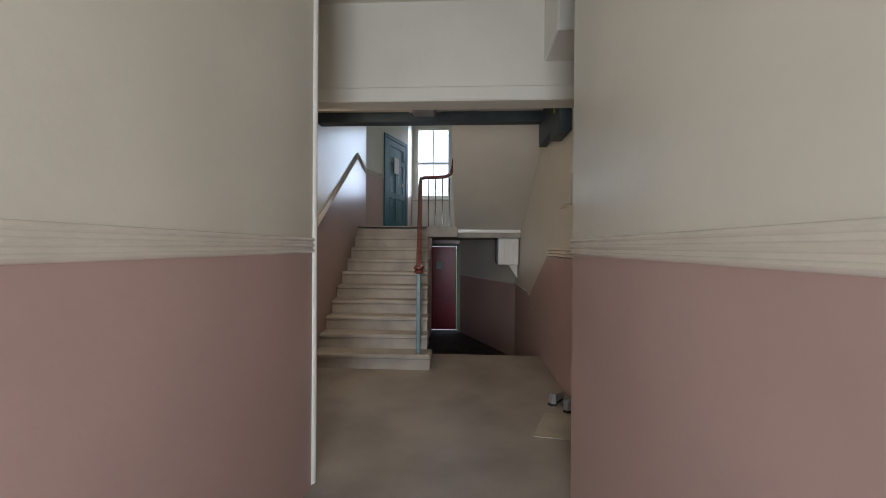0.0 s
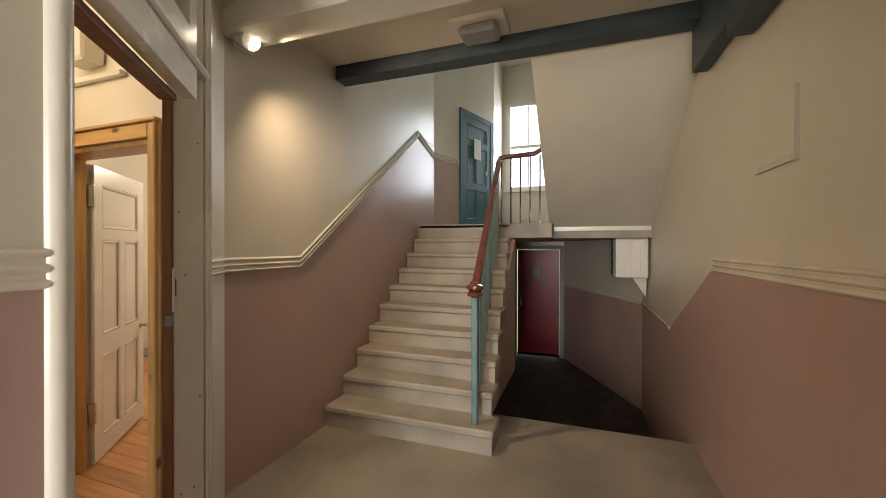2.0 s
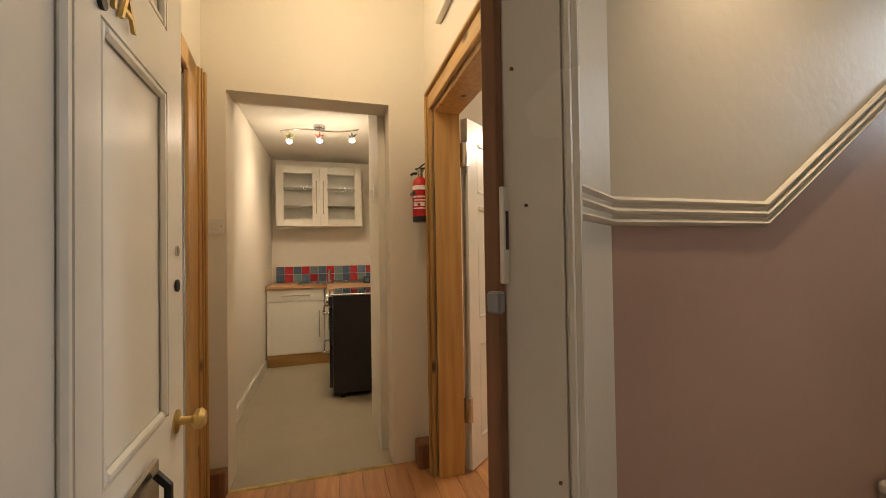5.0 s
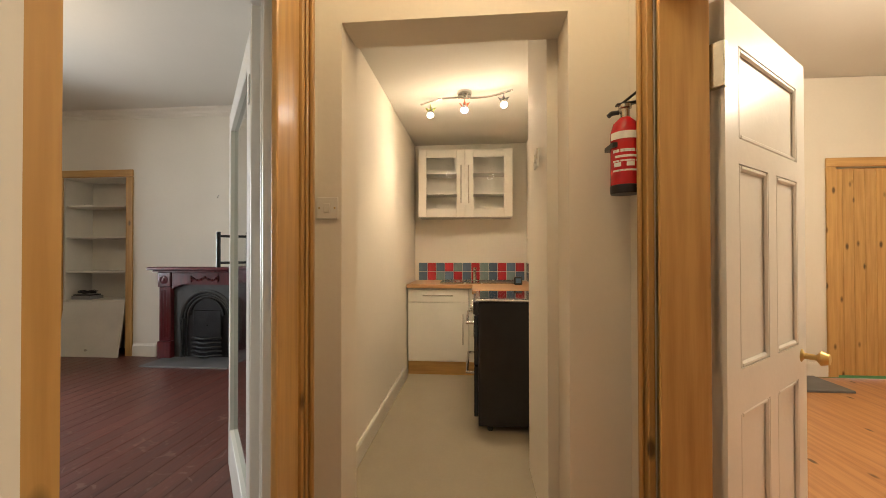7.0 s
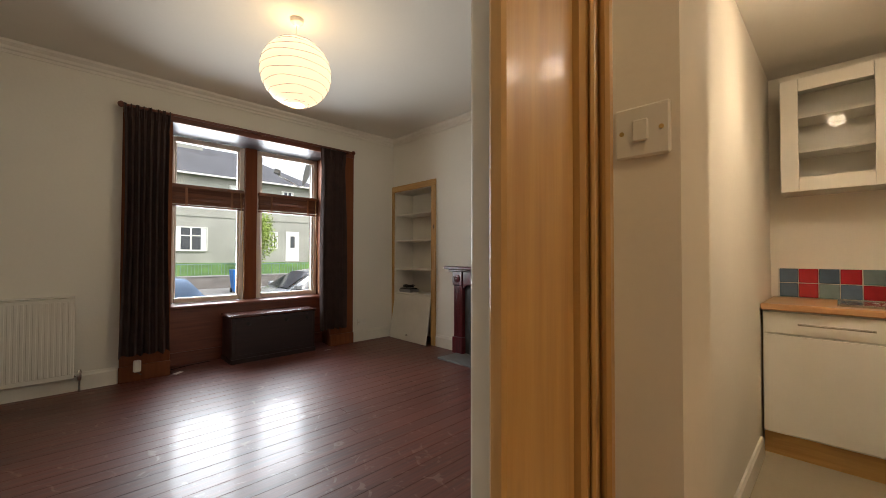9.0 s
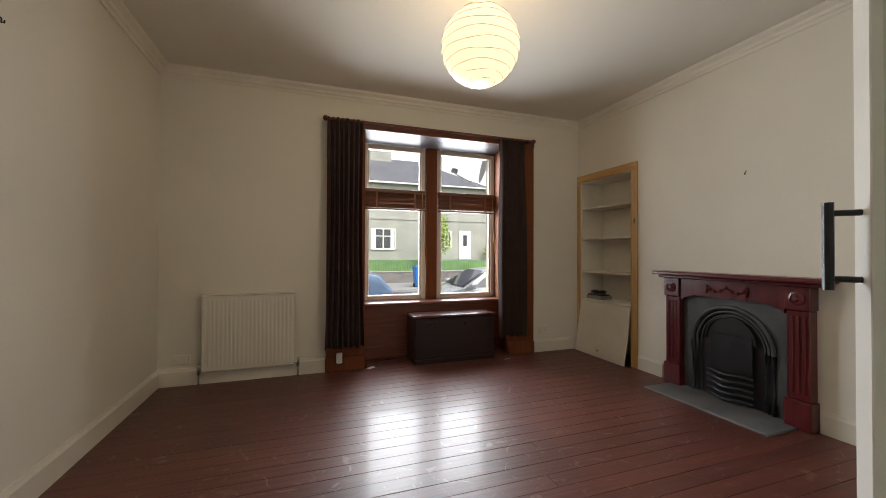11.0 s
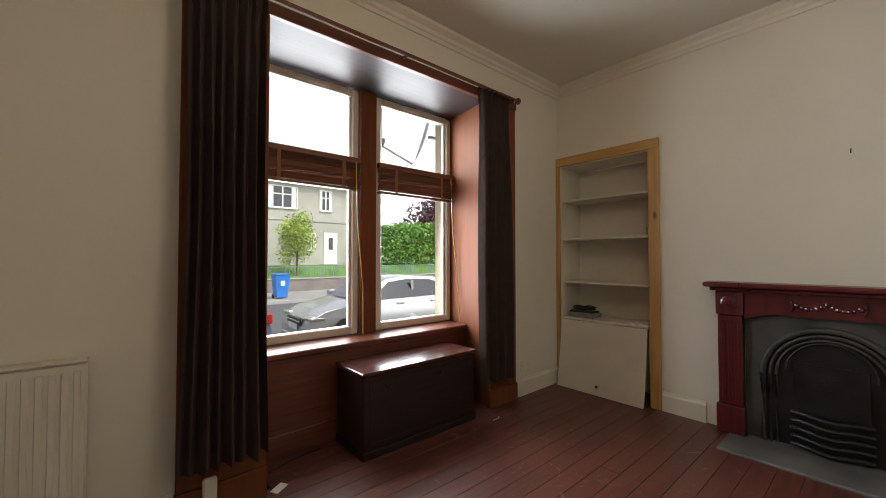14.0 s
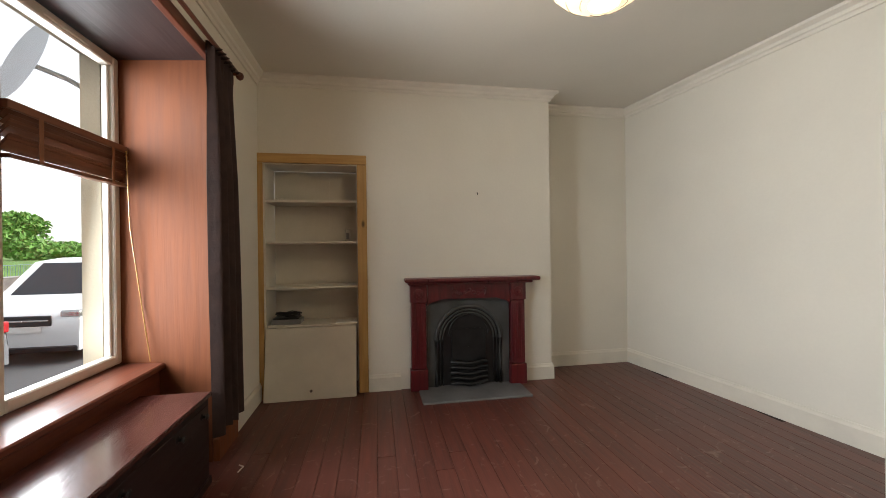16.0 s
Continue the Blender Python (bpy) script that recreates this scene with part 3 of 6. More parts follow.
for k in range(1, 19):
    u = k / 19.0
    p = rail_at(u)
    i = min(9, int((p.y - 4.9) / 0.219))
    part("baluster", Shape().box(p.x - 0.008, p.y - 0.008, 0.175 * (i + 1), p.x + 0.008, p.y + 0.008, p.z), TEALMETAL, bal)
for k in range(5):
    x = 0.10 + 0.115 * k
    part("landing_baluster", Shape().box(x - 0.008, 6.952, 1.75, x + 0.008, 6.968, 2.56), BLACKGLOSS, bal)

# teal landing door
def panel_door(name, label, p0, p1, z0, h, material, panels, thick=0.045, knob=None):
    """A leaf from p0 (hinge) to p1, with raised stiles round sunk panels given as (s0, s1, z0, z1) fractions."""
    w = span(p0, p1)
    m = frame_of(p0, p1)
    door = tagged(new(name), label, "door")
    door.matrix_world = m
    core = Shape().box(0, z0, -thick / 2 + 0.012, w, z0 + h, thick / 2 - 0.012)
    part("core", core, material, door)
    sh = Shape()
    xs = sorted({0.0, 1.0} | {a for q in panels for a in q[:2]})
    zs = sorted({0.0, 1.0} | {a for q in panels for a in q[2:]})
    for i in range(len(xs) - 1):
        for j in range(len(zs) - 1):
            cx, cz = (xs[i] + xs[i + 1]) / 2, (zs[j] + zs[j + 1]) / 2
            if not any(q[0] < cx < q[1] and q[2] < cz < q[3] for q in panels):
                sh.box(xs[i] * w, z0 + zs[j] * h, -thick / 2, xs[i + 1] * w, z0 + zs[j + 1] * h, thick / 2)
    part("stiles", sh, material, door)
    for q in panels:
        pm = Shape()
        x0, x1, y0, y1 = q[0] * w, q[1] * w, z0 + q[2] * h, z0 + q[3] * h
        for zz0, zz1 in ((-thick / 2, -thick / 2 + 0.014), (thick / 2 - 0.014, thick / 2)):
            for bx in ((x0, y0, x0 + 0.02, y1), (x1 - 0.02, y0, x1, y1), (x0 + 0.02, y0, x1 - 0.02, y0 + 0.02), (x0 + 0.02, y1 - 0.02, x1 - 0.02, y1)):
                pm.box(bx[0], bx[1], zz0, bx[2], bx[3], zz1, None, 0.006)
        part("panel_moulding", pm, material, door)
    return door


SIX = [(0.13, 0.87, 0.80, 0.94), (0.13, 0.46, 0.42, 0.75), (0.54, 0.87, 0.42, 0.75), (0.13, 0.46, 0.09, 0.36), (0.54, 0.87, 0.09, 0.36)]


def along(p0, p1, s):
    L = span(p0, p1)
    return (p0[0] + (p1[0] - p0[0]) * s / L, p0[1] + (p1[1] - p0[1]) * s / L)


door_1 = panel_door("landing_door", "closed teal painted panelled door with a note taped to it", along(I, J, 0.16), along(I, J, 0.98), 1.755, 1.82, TEAL, SIX)
part("notice_paper", Shape().box(0.33, 2.92, -0.036, 0.53, 3.25, -0.030), PAPER, door_1, "white paper notice")
part("letter_plate", Shape().box(0.14, 2.70, -0.035, 0.18, 2.76, -0.026), BRASS, door_1)
fr = Shape()
fm = frame_of(I, J)
fr.box(0.07, 1.75, -0.03, 0.155, 3.66, 0.06, fm, 0.006).box(0.985, 1.75, -0.03, 1.07, 3.66, 0.06, fm, 0.006).box(0.157, 3.58, -0.03, 0.983, 3.66, 0.06, fm, 0.006)
structure("door_frame_landing", fr, TEAL, "teal painted door frame on the landing", "door frame")

# red back door
red = panel_door("back_door", "closed crimson flush back door with a small steel letter plate", (0.63, 10.24), (-0.18, 10.24), -0.672, 2.085, REDDOOR, [])
part("letter_plate", Shape().box(0.36, 0.85, -0.04, 0.50, 1.05, -0.022, None, 0.004), GREYPLASTIC, red, "grey letter plate")
part("handle", Shape().box(0.72, 0.28, -0.06, 0.76, 0.40, -0.022, None, 0.006), CHROME, red)
fr = Shape().box(-0.29, 10.15, -0.72, -0.20, 10.23, 1.50, None, 0.006).box(0.64, 10.15, -0.72, 0.73, 10.23, 1.50, None, 0.006).box(-0.198, 10.15, 1.42, 0.638, 10.23, 1.50, None, 0.006)
structure("door_frame_back", fr, HOUSESTONE, "grey-brown painted back door frame", "door frame")

# landing window: sash with four panes
win = tagged(new("window_landing"), "white sash window on the landing", "window", kind="structure")
wx0, wx1, wz0, wz1 = -0.43, 0.50, 2.62, 4.42
s = Shape()
for b in ((wx0, wz0, wx0 + 0.09, wz1), (wx1 - 0.09, wz0, wx1, wz1), (wx0 + 0.09, wz0, wx1 - 0.09, wz0 + 0.08), (wx0 + 0.09, wz1 - 0.08, wx1 - 0.09, wz1), (wx0 + 0.09, 3.48, wx1 - 0.09, 3.54)):
    s.box(b[0], 10.18, b[1], b[2], 10.26, b[3], None, 0.006)
s.box(0.02, 10.20, wz0 + 0.08, 0.045, 10.24, 3.48).box(0.02, 10.20, 3.54, 0.045, 10.24, wz1 - 0.08)
part("window_frame", s, WHITEGLOSS, win)
part("window_sill", Shape().box(wx0 - 0.05, 10.08, wz0 - 0.04, wx1 + 0.05, 10.20, wz0, None, 0.006), WHITEGLOSS, win)
pane = part("pane", Shape().add([(wx0 + 0.09, 10.222, wz0 + 0.08), (wx1 - 0.09, 10.222, wz0 + 0.08), (wx1 - 0.09, 10.222, wz1 - 0.08), (wx0 + 0.09, 10.222, wz1 - 0.08)], [(0, 1, 2, 3)]), GLASS, win)
pane.visible_shadow = False

# steel beam with bracket and ceiling light
steel = thing("steel_beam", "dark blue-grey painted steel beam across the hall", "steel beam")
part("beam", Shape().box(-0.955, 5.05, 2.885, 1.698, 5.20, 2.900).box(-0.955, 5.11, 2.902, 1.698, 5.13, 2.985).box(-0.955, 5.05, 2.987, 1.698, 5.20, 2.999).box(-0.955, 5.055, 2.902, 1.698, 5.07, 2.985), STEEL, steel)
part("bracket", Shape().box(1.70, 4.55, 2.62, 1.795, 5.24, 2.998, None, 0.008), STEEL, steel, "boxed steel beam end")
part("bracket_box", Shape().box(1.68, 4.17, 2.50, 1.795, 4.545, 2.998, None, 0.008), STEEL, steel, "larger boxed steel section")
part("warning_mark", Shape().prism([(0, 0), (0.08, 0.02), (0.03, 0.12)], 0.003, Matrix(((0, 0, -1, 1.679), (1, 0, 0, 4.32), (0, 1, 0, 2.72), (0, 0, 0, 1)))), LIME, steel, "yellow warning mark")
boxing = Shape().box(1.50, 3.50, 3.06, 1.795, 3.995, 3.60, None, 0.012)
solo("pipe_boxing", boxing, WHITEGLOSS, "white painted boxing high on the hall wall beside the beam", "boxing")
cl = thing("ceiling_light", "square bulkhead light with a ribbed glass cover on the hall ceiling", "ceiling light")
part("base", Shape().box(0.16, 4.72, 2.965, 0.54, 4.98, 2.999, None, 0.006), PLASTIC, cl)
part("cover", Shape().box(0.22, 4.755, 2.90, 0.48, 4.945, 2.963, None, 0.02), GREYPLASTIC, cl, "dusty ribbed glass cover")
# emergency twin spot high on the stair wall
em = thing("twin_spot_light", "white twin spot light, one lamp lit, with loose cables", "wall light")
part("backplate", Shape().box(-0.955, 4.02, 2.66, -0.93, 4.16, 2.80, None, 0.006), PLASTIC, em)
for k, (y, mt) in enumerate(((4.01, PLASTIC), (4.10, PLASTIC))):
    hm = Matrix.Translation((-0.90, y, 2.71)) @ Vector((1.6, -1.2 + 1.6 * (1 - k), -0.7)).to_track_quat("Z", "Y").to_matrix().to_4x4()
    head = part("spot_head", Shape().lathe([(0.015, -0.03), (0.035, 0.0), (0.05, 0.05), (0.052, 0.07)], hm, 16), mt, em, "", True)
    if k:
        part("lit_lens", Shape().lathe([(0.046, 0.071), (0.03, 0.082), (0.005, 0.086)], hm, 16), BULB, em, "lit lamp lens", True)
for k in range(3):
    pts = [(-0.94, 4.0 + 0.03 * k, 2.80), (-0.90, 3.98, 2.86 + 0.02 * k), (-0.86, 4.05 + 0.02 * k, 2.80 - 0.02 * k), (-0.84 + 0.03 * k, 4.14, 2.76), (-0.82 + 0.02 * k, 4.12, 2.83)]
    part("cable", Shape().tube(pts, 0.004, 6), PLASTIC, em, "", True)
# small hatch on the hall wall, meter box under the landing
hatch = thing("wall_hatch", "flush painted access hatch in the hall wall", "hatch")
part("panel", Shape().box(1.788, 4.16, 1.83, 1.80, 4.48, 2.08, None, 0.003), CREAM, hatch)
part("edge", Shape().box(1.782, 4.14, 1.81, 1.80, 4.157, 2.10).box(1.782, 4.16, 1.81, 1.80, 4.50, 1.827), CREAM, hatch)
meter = thing("meter_box", "white boxed meter cupboard fixed under the landing", "meter cupboard")
part("body", Shape().box(1.42, 7.40, 1.10, 1.78, 7.75, 1.575, None, 0.008), WHITEGLOSS, meter)
for k in range(4):
    part("batten", Shape().box(1.45 + 0.08 * k, 7.385, 1.13, 1.50 + 0.08 * k, 7.398, 1.56), WHITEGLOSS, meter)
# black slab paints the shade inside the cupboard's open side
part("side", Shape().box(1.395, 7.42, 1.12, 1.418, 7.72, 1.56), BLACKPLASTIC, meter, "black board painting the shade in the open side")
part("brace", Shape().prism([(0, 0), (0.16, 0), (0.16, -0.25)], 0.02, Matrix(((1, 0, 0, 1.62), (0, 0, 1, 7.55), (0, 1, 0, 1.098), (0, 0, 0, 1)))), WHITEGLOSS, meter)
# shoes by the wall
solo("cardboard_sheet", Shape().prism([(1.33, 3.44), (1.62, 3.40), (1.74, 3.80), (1.50, 3.86)], 0.006, Matrix.Translation((0, 0, 0.001))), SANDSTONE, "flat beige cardboard piece on the hall floor", "cardboard")
def shoe(at, turn):
    ob = thing("shoe", "worn pale grey canvas shoe on the hall floor", "shoe", at, turn, "shoes by the wall")
    outline = [(0.0, -0.035), (0.08, -0.03), (0.18, -0.045), (0.26, -0.03), (0.28, 0.0), (0.25, 0.035), (0.16, 0.042), (0.08, 0.03), (0.0, 0.035), (-0.015, 0)]
    part("sole", Shape().prism(outline, 0.022), RUBBER, ob)
    up = Shape()
    n = len(outline)
    rings = [(1.0, 0.022), (0.96, 0.05), (0.72, 0.085)]
    up.add([(0.12 + (x - 0.12) * k, y * k, z * (1.15 - x * 1.6 if z > 0.06 else 1)) for k, z in rings for x, y in outline],
           [(i * n + j, i * n + (j + 1) % n, (i + 1) * n + (j + 1) % n, (i + 1) * n + j) for i in range(2) for j in range(n)] + [tuple(2 * n + j for j in range(n))])
    part("upper", up, GREYPLASTIC, ob, "pale canvas upper", True)
    return ob
shoe((1.60, 4.02, 0), 60)
shoe((1.70, 3.88, 0), 75)

# splay with the black door (stays shut)
sp = Shape()
sp = pierced(sp, D, E, 0, 3.7, [(0.06, 0.84, 0, 2.2)], 0.15)
structure("wall_splay_east", sp, BLACKGLOSS, "black gloss painted door surround", "door surround")
bd = panel_door("black_door", "closed black gloss panelled flat door", along(D, E, 0.07), along(D, E, 0.83), 0.005, 2.19, BLACKGLOSS, SIX)
bd.matrix_world = bd.matrix_world @ Matrix.Translation((0, 0, 0.05))
part("bead", Shape().box(0.36, 0.0, -0.07, 0.40, 2.19, -0.024, None, 0.012), BLACKGLOSS, bd, "raised gloss bead")

# ---- flat entrance on the west splay ----
w = span(C, A)
q = lambda s: w - s                      # distances told from A
sp = pierced(Shape(), C, A, 0, 3.7, [(q(1.11), q(0.0), 0, 3.0)], 0.12)
structure("wall_splay_west", sp, CREAM, "cream wall piece beside the flat's entrance", "wall")
fm = frame_of(C, A)
ent = tagged(new("door_frame_entrance"), "white gloss entrance door surround with bare brown jamb and fanlight", "door frame", kind="structure")
part("post_left", Shape().lathe([(0.03, 0.0), (0.03, 3.0)], Matrix.Translation((A[0] - 0.012, A[1] + 0.02, 0)), 12), WHITEGLOSS, ent, "rounded white corner post", True)
part("board_right", plan_prism(Shape(), C, A, [(q(1.045), -0.01), (q(0.975), 0.088), (q(0.975), 0.12), (q(1.10), 0.12), (q(1.10), -0.01)], 0, 3.0), WHITEGLOSS, ent, "splayed white lining board with nail holes")
part("moulding_right", Shape().box(q(1.108), 0, -0.034, q(1.075), 3.0, -0.011, fm, 0.010).box(q(1.073), 0, -0.026, q(1.047), 3.0, -0.011, fm, 0.008), WHITEGLOSS, ent)
part("transom", Shape().box(q(0.95), 2.13, -0.012, q(0.05), 2.27, 0.05, fm, 0.004).box(q(1.10), 2.272, -0.03, q(0.05), 2.31, 0.05, fm, 0.010), WHITEGLOSS, ent)
part("fanlight_frame", Shape().box(q(0.95), 2.312, -0.01, q(0.05), 2.42, 0.05, fm).box(q(0.95), 2.86, -0.01, q(0.05), 3.0, 0.05, fm).box(q(0.95), 2.42, -0.01, q(0.86), 2.86, 0.05, fm).box(q(0.14), 2.42, -0.01, q(0.05), 2.86, 0.05, fm), WHITEGLOSS, ent)
part("fanlight_pane", Shape().box(q(0.86), 2.42, 0.02, q(0.14), 2.86, 0.024, fm), FROST, ent)
part("jamb_right", Shape().box(q(0.974), 0, 0.089, q(0.945), 2.13, 0.125, fm, 0.003), RAWJAMB, ent, "bare worn brown jamb edge")
part("jamb_head", Shape().box(q(0.90), 2.10, 0.052, q(0.05), 2.13, 0.12, fm, 0.003), RAWJAMB, ent)
part("jamb_left", Shape().box(q(0.05), 0, 0.052, q(0.02), 2.13, 0.12, fm, 0.003), RAWJAMB, ent)
keep = part("lock_keep", Shape().box(q(0.972), 1.17, 0.078, q(0.947), 1.37, 0.0885, fm, 0.002), PLASTIC, ent, "cream painted steel lock keep")
part("latch_keep", Shape().box(q(0.955), 1.11, 0.080, q(0.930), 1.155, 0.112, fm, 0.005), GREYPLASTIC, ent, "dull grey rim latch keep")
part("keep_slot", Shape().box(q(0.965), 1.24, 0.076, q(0.955), 1.32, 0.0775, fm), BLACKPLASTIC, keep)
for zz, ss in ((0.32, 0.99), (0.33, 1.02), (1.33, 1.0), (1.95, 1.03), (0.75, 1.035), (1.62, 0.985)):
    part("nail_hole", Shape().box(q(ss) - 0.003, zz, (1.045 - ss) * 1.4 - 0.014, q(ss) + 0.003, zz + 0.006, (1.045 - ss) * 1.4 - 0.008, fm), RAWJAMB, ent)
# open leaf, folded back against the vestibule wall
FOUR = [(0.12, 0.46, 0.42, 0.755), (0.54, 0.88, 0.42, 0.755), (0.12, 0.46, 0.08, 0.31), (0.54, 0.88, 0.08, 0.31), (0.12, 0.46, 0.82, 0.95), (0.54, 0.88, 0.82, 0.95)]
leaf = panel_door("entrance_door", "open white panelled entrance door with brass knob and letter plate", (-1.07, 2.79), (-0.21, 2.845), 0.01, 2.10, DOORWHITE, FOUR)
# local z points to -y for this leaf, so its seen face lies at negative z
kn = Matrix.Translation((0.055, 0.86, -0.022)) @ Euler((radians(180), 0, 0)).to_matrix().to_4x4()
part("knob", Shape().lathe([(0.026, 0.0), (0.026, 0.005), (0.009, 0.009), (0.009, 0.032), (0.021, 0.040), (0.024, 0.050), (0.015, 0.060)], kn, 18), BRASS, leaf, "aged brass knob", True)
lp = part("letter_plate", Shape().box(0.20, 0.76, -0.034, 0.42, 0.85, -0.0235, None, 0.004), CHROME, leaf, "grey metal letter plate")
part("knocker", Shape().tube([(0.24, 0.835, -0.04), (0.24, 0.81, -0.06), (0.24, 0.78, -0.06), (0.24, 0.77, -0.045)], 0.008, 8), IRON, lp, "dark knocker", True)
part("keyhole", Shape().lathe([(0.012, 0), (0.012, 0.004)], Matrix.Translation((0.05, 1.25, -0.0275)), 12), CHROME, leaf)
part("lock_cylinder", Shape().lathe([(0.014, 0), (0.014, 0.004)], Matrix.Translation((0.05, 1.17, -0.0275)), 12), IRON, leaf)
part("door_viewer", Shape().lathe([(0.010, 0), (0.010, 0.006)], Matrix.Translation((0.40, 1.61, -0.029)), 12), IRON, leaf)
txt = bpy.data.curves.new("door_number", "FONT")
txt.body, txt.size, txt.extrude = "0/1A", 0.085, 0.003
tob = new("door_number", txt)
dg = bpy.context.evaluated_depsgraph_get()
tm = bpy.data.meshes.new_from_object(tob.evaluated_get(dg))
bpy.data.objects.remove(tob)
tm.materials.clear()
tm.materials.append(BRASS)
num = new("door_number", tm)
num.parent = leaf
num.matrix_local = Matrix.Translation((0.46, 1.62, -0.029)) @ Euler((0, radians(180), 0)).to_matrix().to_4x4()
# ---- vestibule, kitchen ----
ln = lambda x: 2.42 + 0.112 * (x + 2.06)          # living room's oblique north wall
SW, SE = (-2.27, ln(-2.27) + 0.12), (-0.16, ln(-0.16) + 0.12)
structure("floor_vestibule", Shape().box(-2.30, 2.3, -0.32, -1.12, 5.9, -0.022).box(-1.12, 2.3, -0.32, -0.05, 3.9, -0.201), GAP, "dark underfloor between pine boards", "floor")
structure("ceiling_vestibule", Shape().box(-2.5, 2.3, 2.95, -1.0, 6.1, 3.05).prism([(-1.0, 2.3), (-0.2, 2.3), (-0.2, 2.84), (-1.0, 3.92)], 0.1, Matrix.Translation((0, 0, 2.95))), CEILING, "cream vestibule ceiling", "ceiling")
# kitchen-side wall: line x = -2.27, going south keeps the vestibule on the left
structure("wall_vestibule_west", pierced(Shape(), (-2.27, 3.72), (-2.27, 2.40), 0, 2.95, [(0.22, 1.09, 0, 2.13)], 0.19), HALLWALL, "cream wall with the open kitchen doorway", "wall")
structure("wall_vestibule_north", pierced(Shape(), (-0.91, 3.72), (-2.27, 3.72), 0, 2.95, [(0.30, 1.15, 0, 2.06)], 0.13), HALLWALL, "cream wall round the pine bedroom door", "wall")
frame_n = tagged(new("door_frame_bedroom"), "varnished pine door frame with moulded architrave", "door frame", kind="structure")
for x0, x1 in ((-2.12, -2.075), (-1.195, -1.115)):
    part("architrave", Shape().box(x0, 3.695, 0, x1, 3.718, 2.135, None, 0.004).box(x0 if x0 < -2 else x1 - 0.02, 3.68, 0, x0 + 0.02 if x0 < -2 else x1, 3.694, 2.135, None, 0.005), PINEZ, frame_n)
part("head", Shape().box(-2.073, 3.695, 2.055, -1.197, 3.718, 2.135, None, 0.004).box(-2.12, 3.68, 2.137, -1.115, 3.718, 2.155, None, 0.004), PINEX, frame_n)
part("lining", Shape().box(-2.075, 3.72, 0, -2.045, 3.87, 2.055, None, 0.003).box(-1.225, 3.72, 0, -1.195, 3.87, 2.055, None, 0.003).box(-2.043, 3.72, 2.025, -1.227, 3.87, 2.055, None, 0.003), PINEZ, frame_n)
bdoor = panel_door("bedroom_door", "open white five-panelled door with brass knob", (-2.065, 3.90), (-2.57, 4.525), 0.01, 2.0, DOORWHITE, [(0.13, 0.87, 0.79, 0.94), (0.13, 0.46, 0.42, 0.75), (0.56, 0.87, 0.42, 0.75), (0.13, 0.46, 0.07, 0.35), (0.56, 0.87, 0.07, 0.35)])
part("knob", Shape().lathe([(0.028, 0.0), (0.012, 0.01), (0.012, 0.045), (0.03, 0.06), (0.02, 0.085)], Matrix.Translation((0.74, 0.80, 0.022)), 16), BRASS, bdoor, "brass knob", True)
for z in (1.80, 0.35):
    part("hinge", Shape().box(-0.022, z - 0.07, -0.03, 0.006, z + 0.07, 0.03, None, 0.002), CHROME, bdoor, "paint-spattered hinge")
# bedroom beyond, closed
BX, BY = -4.90, 8.0
structure("wall_bedroom_north", Shape().box(BX, BY, 0, -1.0, BY + 0.1, 2.95), HALLWALL, "cream bedroom wall", "wall")
structure("wall_bedroom_west", pierced(Shape(), (BX, BY), (BX, 3.88), 0, 2.95, [(0.50, 1.32, 0, 2.06)], 0.1), HALLWALL, "cream bedroom wall round the pine press door", "wall")
structure("wall_bedroom_south", Shape().box(BX - 0.1, 3.825, 0, -2.30, 3.88, 2.95), HALLWALL, "cream bedroom wall backing the kitchen", "wall")
structure("wall_bedroom_east", Shape().box(-1.22, 7.40, 0, -1.125, BY, 2.95), HALLWALL, "cream bedroom wall", "wall")
structure("floor_bedroom", Shape().box(BX, 3.86, -0.12, -2.30, BY, -0.01).box(-2.30, 5.9, -0.12, -1.12, BY, -0.01), PINEFLOOR, "worn pine floor of the bedroom", "floor")
structure("ceiling_bedroom", Shape().box(BX - 0.1, 3.86, 2.955, -2.50, BY + 0.1, 3.05).box(-2.50, 6.1, 2.955, -1.0, BY + 0.1, 3.05), CEILING, "cream bedroom ceiling", "ceiling")
structure("baseboard_bedroom", Shape().sweep([(0, 0), (0.018, 0), (0.018, 0.12), (0.010, 0.14), (0, 0.14)], [(BX, 6.59, 0), (BX, 3.88, 0)]), SKIRTING, "white bedroom skirting", "skirting")
pp = thing("press_door", "closed knotty pine boarded press door in a pine frame", "door")
for k in range(8):
    part("board", Shape().box(BX - 0.06, 6.682 + 0.102 * k, 0.005, BX - 0.035, 6.782 + 0.102 * k, 2.055, None, 0.004), PINEZ, pp)
for y0, y1 in ((6.59, 6.68), (7.50, 7.59)):
    part("architrave", Shape().box(BX + 0.002, y0, 0, BX + 0.026, y1, 2.06, None, 0.005), PINEZ, pp, "knotty pine upright")
part("architrave_head", Shape().box(BX + 0.002, 6.59, 2.062, BX + 0.026, 7.59, 2.15, None, 0.005), PINEY, pp)
solo("bedroom_hearth", Shape().box(BX + 0.02, 5.55, -0.009, BX + 0.45, 6.45, 0.012, None, 0.004), SLATE, "grey slate hearth slab on the bedroom floor", "hearth")

